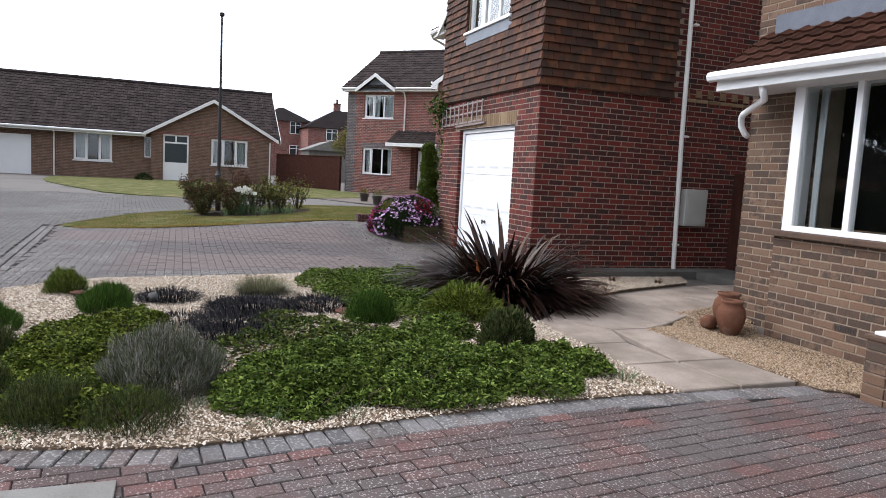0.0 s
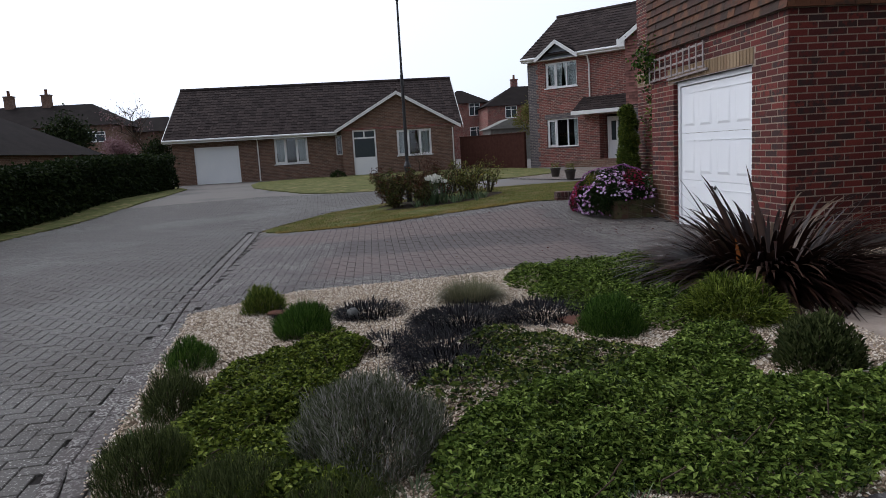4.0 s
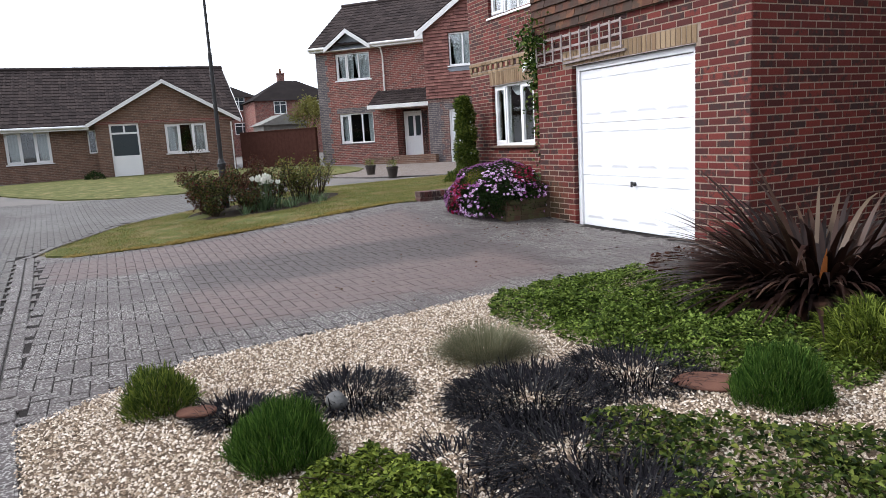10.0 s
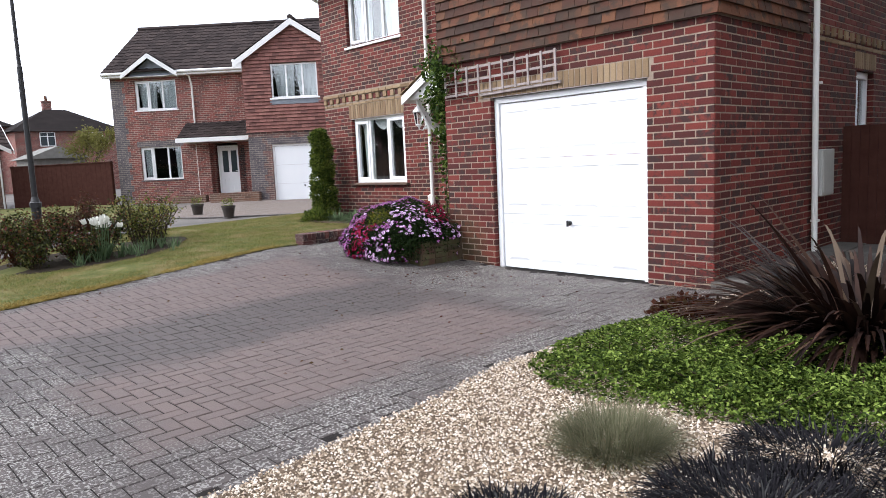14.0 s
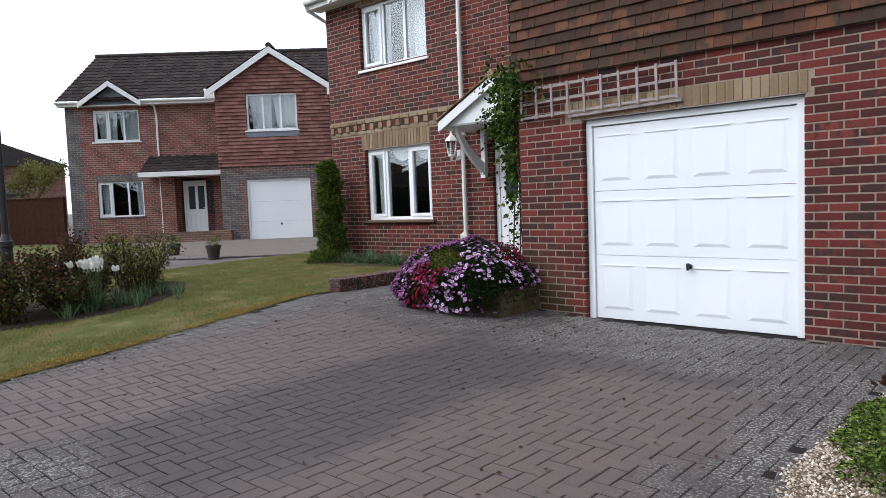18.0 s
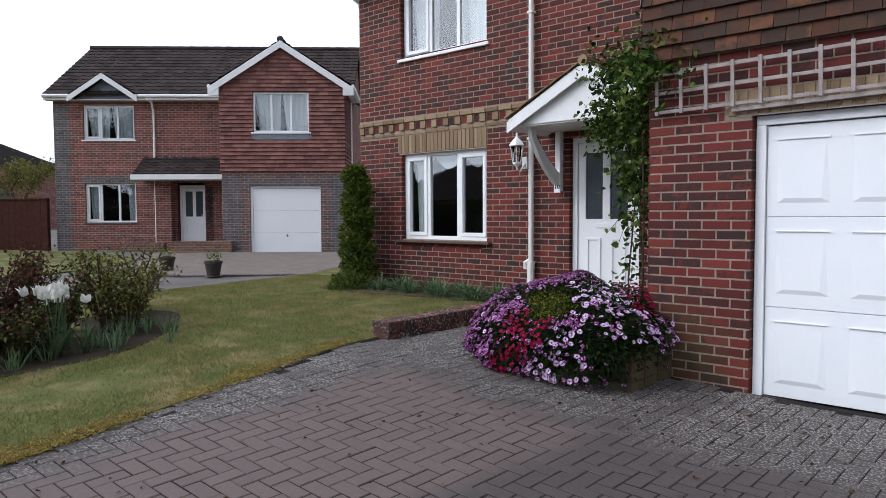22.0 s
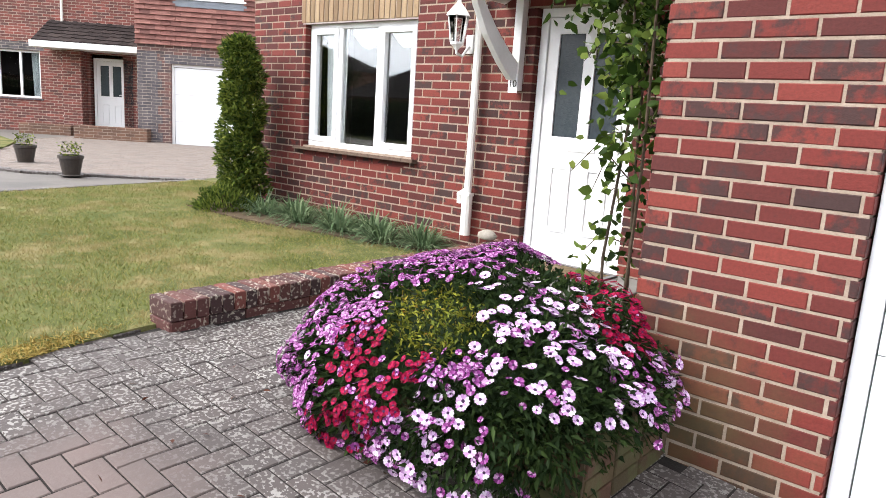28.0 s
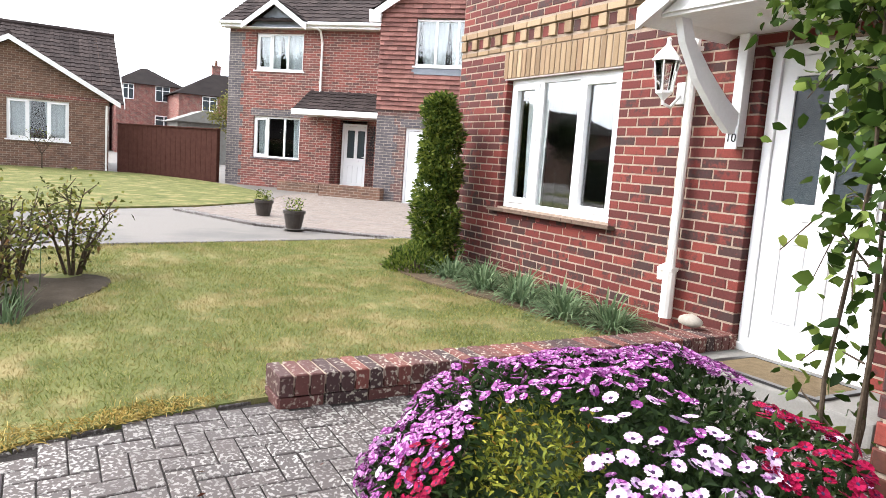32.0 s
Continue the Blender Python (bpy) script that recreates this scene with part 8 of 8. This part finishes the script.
def plain_house(m, w, d, he, hr, label, wall_mat, roof_mat, hip=1.0, wins=(), chimneys=(), thing_name="house"):
    """A house in the distance: walls, hipped or gabled roof, windows."""
    h = thing(thing_name, label, "house", m)
    part("wall", boxes((0, w, 0, d, -0.3, he)), wall_mat, h)
    o = 0.35
    bm = bmesh.new()
    e = [bm.verts.new(q) for q in ((-o, -o, he - 0.05), (w + o, -o, he - 0.05), (w + o, d + o, he - 0.05), (-o, d + o, he - 0.05))]
    r0, r1 = bm.verts.new((hip * d / 2 - o * (1 - hip), d / 2, hr)), bm.verts.new((w - hip * d / 2 + o * (1 - hip), d / 2, hr))
    for q in ((e[0], e[1], r1, r0), (e[2], e[3], r0, r1), (e[1], e[2], r1), (e[3], e[0], r0), (e[3], e[2], e[1], e[0])):
        bm.faces.new(q)
    part("roof", bm, roof_mat, h, "dark tiled roof")
    for x0, z0, ww, hh in wins:
        win = part("window", boxes((x0, x0 + ww, -0.06, 0.0, z0, z0 + 0.07), (x0, x0 + ww, -0.06, 0.0, z0 + hh - 0.07, z0 + hh), (x0, x0 + 0.07, -0.06, 0.0, z0, z0 + hh), (x0 + ww - 0.07, x0 + ww, -0.06, 0, z0, z0 + hh)), M_UPVC, h)
        part("mullion", boxes((x0 + ww / 2 - 0.04, x0 + ww / 2 + 0.04, -0.056, 0, z0 + 0.07, z0 + hh - 0.07)), M_UPVC, win)
        part("transom", boxes((x0 + 0.07, x0 + ww - 0.07, -0.05, 0, z0 + hh * 0.68, z0 + hh * 0.68 + 0.05)), M_UPVC, win)
        part("pane", boxes((x0 + 0.03, x0 + ww - 0.03, -0.03, -0.01, z0 + 0.03, z0 + hh - 0.03)), M_FROST, win)
    for x0, y0 in chimneys:
        part("chimney", boxes((x0, x0 + 0.7, y0, y0 + 0.5, he, hr + 0.9), (x0 - 0.05, x0 + 0.75, y0 - 0.05, y0 + 0.55, hr + 0.8, hr + 0.9)), wall_mat, h)
        part("chimney_pot", lathe([(0.13, hr + 0.88), (0.11, hr + 1.3), (0.13, hr + 1.35)], 10), M_TERRA, h, "", pose(x0 + 0.35, y0 + 0.25, 0))
    return h


M_FARROOF = surf("far_roof_tile", (0.0136, 0.0109, 0.0109), (0.0229, 0.0185, 0.0174), 1.2, 0.95, 0.3, 12, spec=0.2)
plain_house(pose(-66, 3.4, 0, 0, 0, 90), 5.2, 7, 6.2, 7.8, "distant red brick house with a hipped roof", M_FARRED, M_FARROOF, 0.7, ((3.1, 4.8, 1.2, 1.35), (0.5, 4.8, 0.9, 1.3), (3.1, 2.4, 1.5, 1.2)))
plain_house(pose(-69, -3.0, 0, 0, 0, 90), 6.0, 8, 6.2, 7.9, "distant red brick house beside another", M_FARRED, M_FARROOF, 0.8, ((4.0, 4.6, 1.2, 1.3),))
plain_house(pose(-60, 7.5, 0, 0, 0, 90), 8.5, 8, 5.4, 7.5, "distant red brick house with a hipped roof and chimney", M_FARRED, M_FARROOF, 0.85, ((1.8, 4.1, 1.2, 1.2), (5.6, 4.1, 1.2, 1.2)), ((3.6, 5.2),))
low = plain_house(pose(-49, 5.1, 0, 0, 0, 0), 4.0, 3.2, 2.75, 3.5, "pale-roofed garage behind the fence", M_CONCRETE, M_CONCRETE, 0.0, (), (), "garage")
plain_house(pose(-10, -19.3, 0, 0, 0, 180), 20, 7, 2.15, 4.3, "low dark-roofed bungalow behind the hedge", M_FARBROWN, M_FARROOF, 1.0, (), (), "bungalow")
plain_house(pose(-49, -41, 0, 0, 0, 90), 16, 8, 4.9, 6.9, "dark-roofed house with chimneys behind the bungalow", M_FARBROWN, M_FARROOF, 0.7, ((14.0, 3.5, 1.5, 0.85),), ((6.4, 3.6), (9.4, 3.6)))
plain_house(pose(-54, -26.2, 0, 0, 0, 90), 4.2, 7, 4.4, 5.8, "dark-roofed house far behind the bungalow", M_FARBROWN, M_FARROOF, 0.3, (), ())


def tree(m, h, r, leaves, mat, label, seed, size=0.12, bare=False):
    t = thing("tree", label, "tree", m)
    rnd = random.Random(seed)
    bm, tips = bmesh.new(), []

    def limb(p, d, length, rad, level):
        q = p + d * length
        mid = p.lerp(q, 0.5) + Vector((rnd.uniform(-1, 1), rnd.uniform(-1, 1), 0)) * length * 0.07
        add_tube(bm, [p, mid, q], rad, 6, [rad, rad * 0.8, rad * 0.6])
        tips.append((mid, q))
        if level < (4 if bare else 3):
            for _ in range(3):
                a = rnd.uniform(0, 6.28)
                nd = (d * 0.75 + Vector((math.cos(a), math.sin(a), rnd.uniform(-0.1, 0.6))) * 0.75).normalized()
                limb(q, nd, length * rnd.uniform(0.55, 0.8), rad * 0.55, level + 1)

    limb(Vector((0, 0, -0.1)), Vector((0, 0, 1)), h * 0.38, 0.045 * h / 2.5, 0)
    part("trunk", bm, M_BARK, t, "tapered trunk with limbs")
    if leaves:
        ends = tips[4:]
        pick = RNG.integers(0, len(ends), leaves)
        p = np.array([tuple(ends[i][0].lerp(ends[i][1], rnd.random())) for i in pick]) + RNG.normal(size=(leaves, 3)) * r * 0.16
        v, f = leaf_data(p, RNG.normal(size=p.shape), size * RNG.uniform(0.6, 1.4, leaves), size * 0.6)
        under("crown", fast_mesh("crown", v, f, mat), t, "crown of small loose leaves")
    return t


M_PALELEAF = leaf_mat("pale_spring_leaf", [(0.0, (0.0884, 0.0884, 0.0204)), (1.0, (0.19, 0.177, 0.0544))])
M_BLOSSOM = leaf_mat("pink_blossom", [(0.0, (0.204, 0.109, 0.122)), (1.0, (0.34, 0.224, 0.231))])
tree(pose(-40, 7.4, 0), 4.9, 1.5, 2600, M_PALELEAF, "young tree in yellow-green spring leaf behind the fence", 3, 0.16)
tree(pose(-39, 10.2, 0), 4.4, 1.2, 1200, M_DARKLEAF, "dark evergreen tree behind the fence", 4, 0.2)
tree(pose(-34, -17.7, 0), 5.6, 1.5, 260, M_BLOSSOM, "thin bare tree with a few buds beside the bungalow", 5, 0.12, True)
tree(pose(-34, -20.0, 0), 3.3, 1.6, 2600, M_BLOSSOM, "small tree in pink blossom behind the hedge", 6, 0.14)
tree(pose(-36, -24, 0), 5.0, 2.2, 3000, M_HEDGE, "dark bushy tree behind the hedge", 8, 0.22)
tree(pose(-30, -16.4, 0), 3.0, 1.3, 1800, M_HEDGE, "dark shrub tree beside the bungalow", 9, 0.16)
tree(pose(-26.3, -2.0, 0.25), 1.5, 0.5, 60, M_LIME, "small bare fruit tree before the bungalow window", 10, 0.06, True)
tree(pose(-2.5, -18.6, 0), 9.5, 3.0, 2600, M_HEDGE, "tall half-bare tree across the road", 12, 0.22, True)
tree(pose(2.5, -19.5, 0), 8.5, 3.0, 5200, M_HEDGE, "tall dark tree across the road", 13, 0.3)
tree(pose(6.5, -18.8, 0), 9.0, 3.0, 1200, M_HEDGE, "tall bare tree across the road", 14, 0.2, True)
for k in range(5):
    tree(pose(-13.5 + 3.0 * k + 0.6 * math.sin(2.3 * k), -20.5 - 0.8 * (k % 2), 0), 8.6 + 0.6 * math.sin(1.9 * k), 3.4, 7000, M_HEDGE, "tall dark evergreen tree across the road", 21 + k, 0.42)
dome_plant("low_shrub", "small dark shrub on the far lawn", -25.4, -6.2, 0.4, 0.4, 0.35, 500, M_DARKLEAF, 0.08, 0.05)


# ---- grass ----
def grass(name, poly, n, label, height=0.045, avoid=()):
    xs, ys = [q[0] for q in poly], [q[1] for q in poly]
    keep = []
    while len(keep) < n:
        x, y = RNG.uniform(min(xs), max(xs)), RNG.uniform(min(ys), max(ys))
        if inside(x, y, poly) and not any(inside(x, y, a) for a in avoid):
            keep.append((x, y))
    p = np.array(keep)
    b = np.stack([p[:, 0], p[:, 1], gz(p[:, 0], p[:, 1]) + 0.008], 1)
    ax = np.stack([RNG.normal(size=n) * 0.5, RNG.normal(size=n) * 0.5, np.ones(n)], 1)
    v, f = blade_data(b, ax, height * RNG.uniform(0.5, 1.3, n), 0.006, 0.3, 2, False)
    return tagged(under(name, fast_mesh(name, v, f, M_GRASS)), label, "grass", kind="stuff")


LAWN_NEAR = [(-3.0, -1.0), (-2.9, -1.6), (-2.42, -3.7), (-2.22, -5.05), (-2.5, -6.2), (-3.1, -6.65), (-3.9, -6.4), (-5.8, -5.5), (-7.3, -3.6), (-8.2, -1.3), (-8.9, 2.7), (-6.85, 2.7), (-6.8, 1.3), (-3.95, 1.45), (-3.07, 1.6)]
grass("grass", LAWN_NEAR, 130000, "short mown grass with dry straw blades", 0.04, (ROSE_BED,))
EDGE = [(-3.0, -1.05), (-2.86, -1.6), (-2.38, -3.7), (-2.16, -5.05), (-2.45, -6.25), (-2.62, -6.2), (-2.4, -5.05), (-2.6, -3.7), (-3.06, -1.7)]
xs = along_line(EDGE[:5], 0.00022)
n = len(xs)
e = np.array([(q[0], q[1]) for q in xs])
back = np.abs(RNG.normal(size=n)) * 0.13
thick = np.array([noise.noise(Vector((q[0] * 2.2, q[1] * 2.2, 4.0))) for q in e])
keep = (back < 0.1 + 0.35 * np.clip(thick + 0.3, 0, 1)) & (RNG.uniform(size=n) < 0.45 + thick)
e, back = e[keep], back[keep]
n = len(e)
e[:, 0] -= 0.02 + back
b = np.stack([e[:, 0], e[:, 1] + RNG.normal(size=n) * 0.03, gz(e[:, 0], e[:, 1]) + 0.012], 1)
v, f = blade_data(b, np.stack([RNG.normal(size=n), RNG.normal(size=n), np.ones(n) * 0.8], 1), 0.06 * RNG.uniform(0.5, 1.3, n), 0.007, 0.4, 2, False)
tagged(under("dry_grass_edge", fast_mesh("dry_grass", v, f, M_DRYGRASS)), "dry straw-coloured grass along the drive", "grass", kind="stuff")

# litter on the drive: small leaves and petals
rnd = random.Random(21)
vs, n = [], 260
p = np.stack([RNG.uniform(-2.6, 2.9, n), RNG.uniform(-4.5, -0.1, n)], 1)
p[: n // 2] = np.stack([RNG.normal(-0.2, 1.0, n // 2), RNG.normal(-0.9, 0.5, n // 2)], 1)
p = p[(p[:, 1] < -0.15) & (p[:, 0] > -2.4)]
b = np.stack([p[:, 0], p[:, 1], gz(p[:, 0], p[:, 1]) + 0.008], 1)
v, f = leaf_data(b, np.stack([RNG.normal(size=len(b)), RNG.normal(size=len(b)), np.full(len(b), 0.05)], 1), 0.035, 0.018, 0.15, 0.0)
tagged(under("fallen_leaves", fast_mesh("fallen_leaves", v, f, M_REDLEAF)), "small fallen leaves scattered over the drive", "leaf litter", kind="stuff")
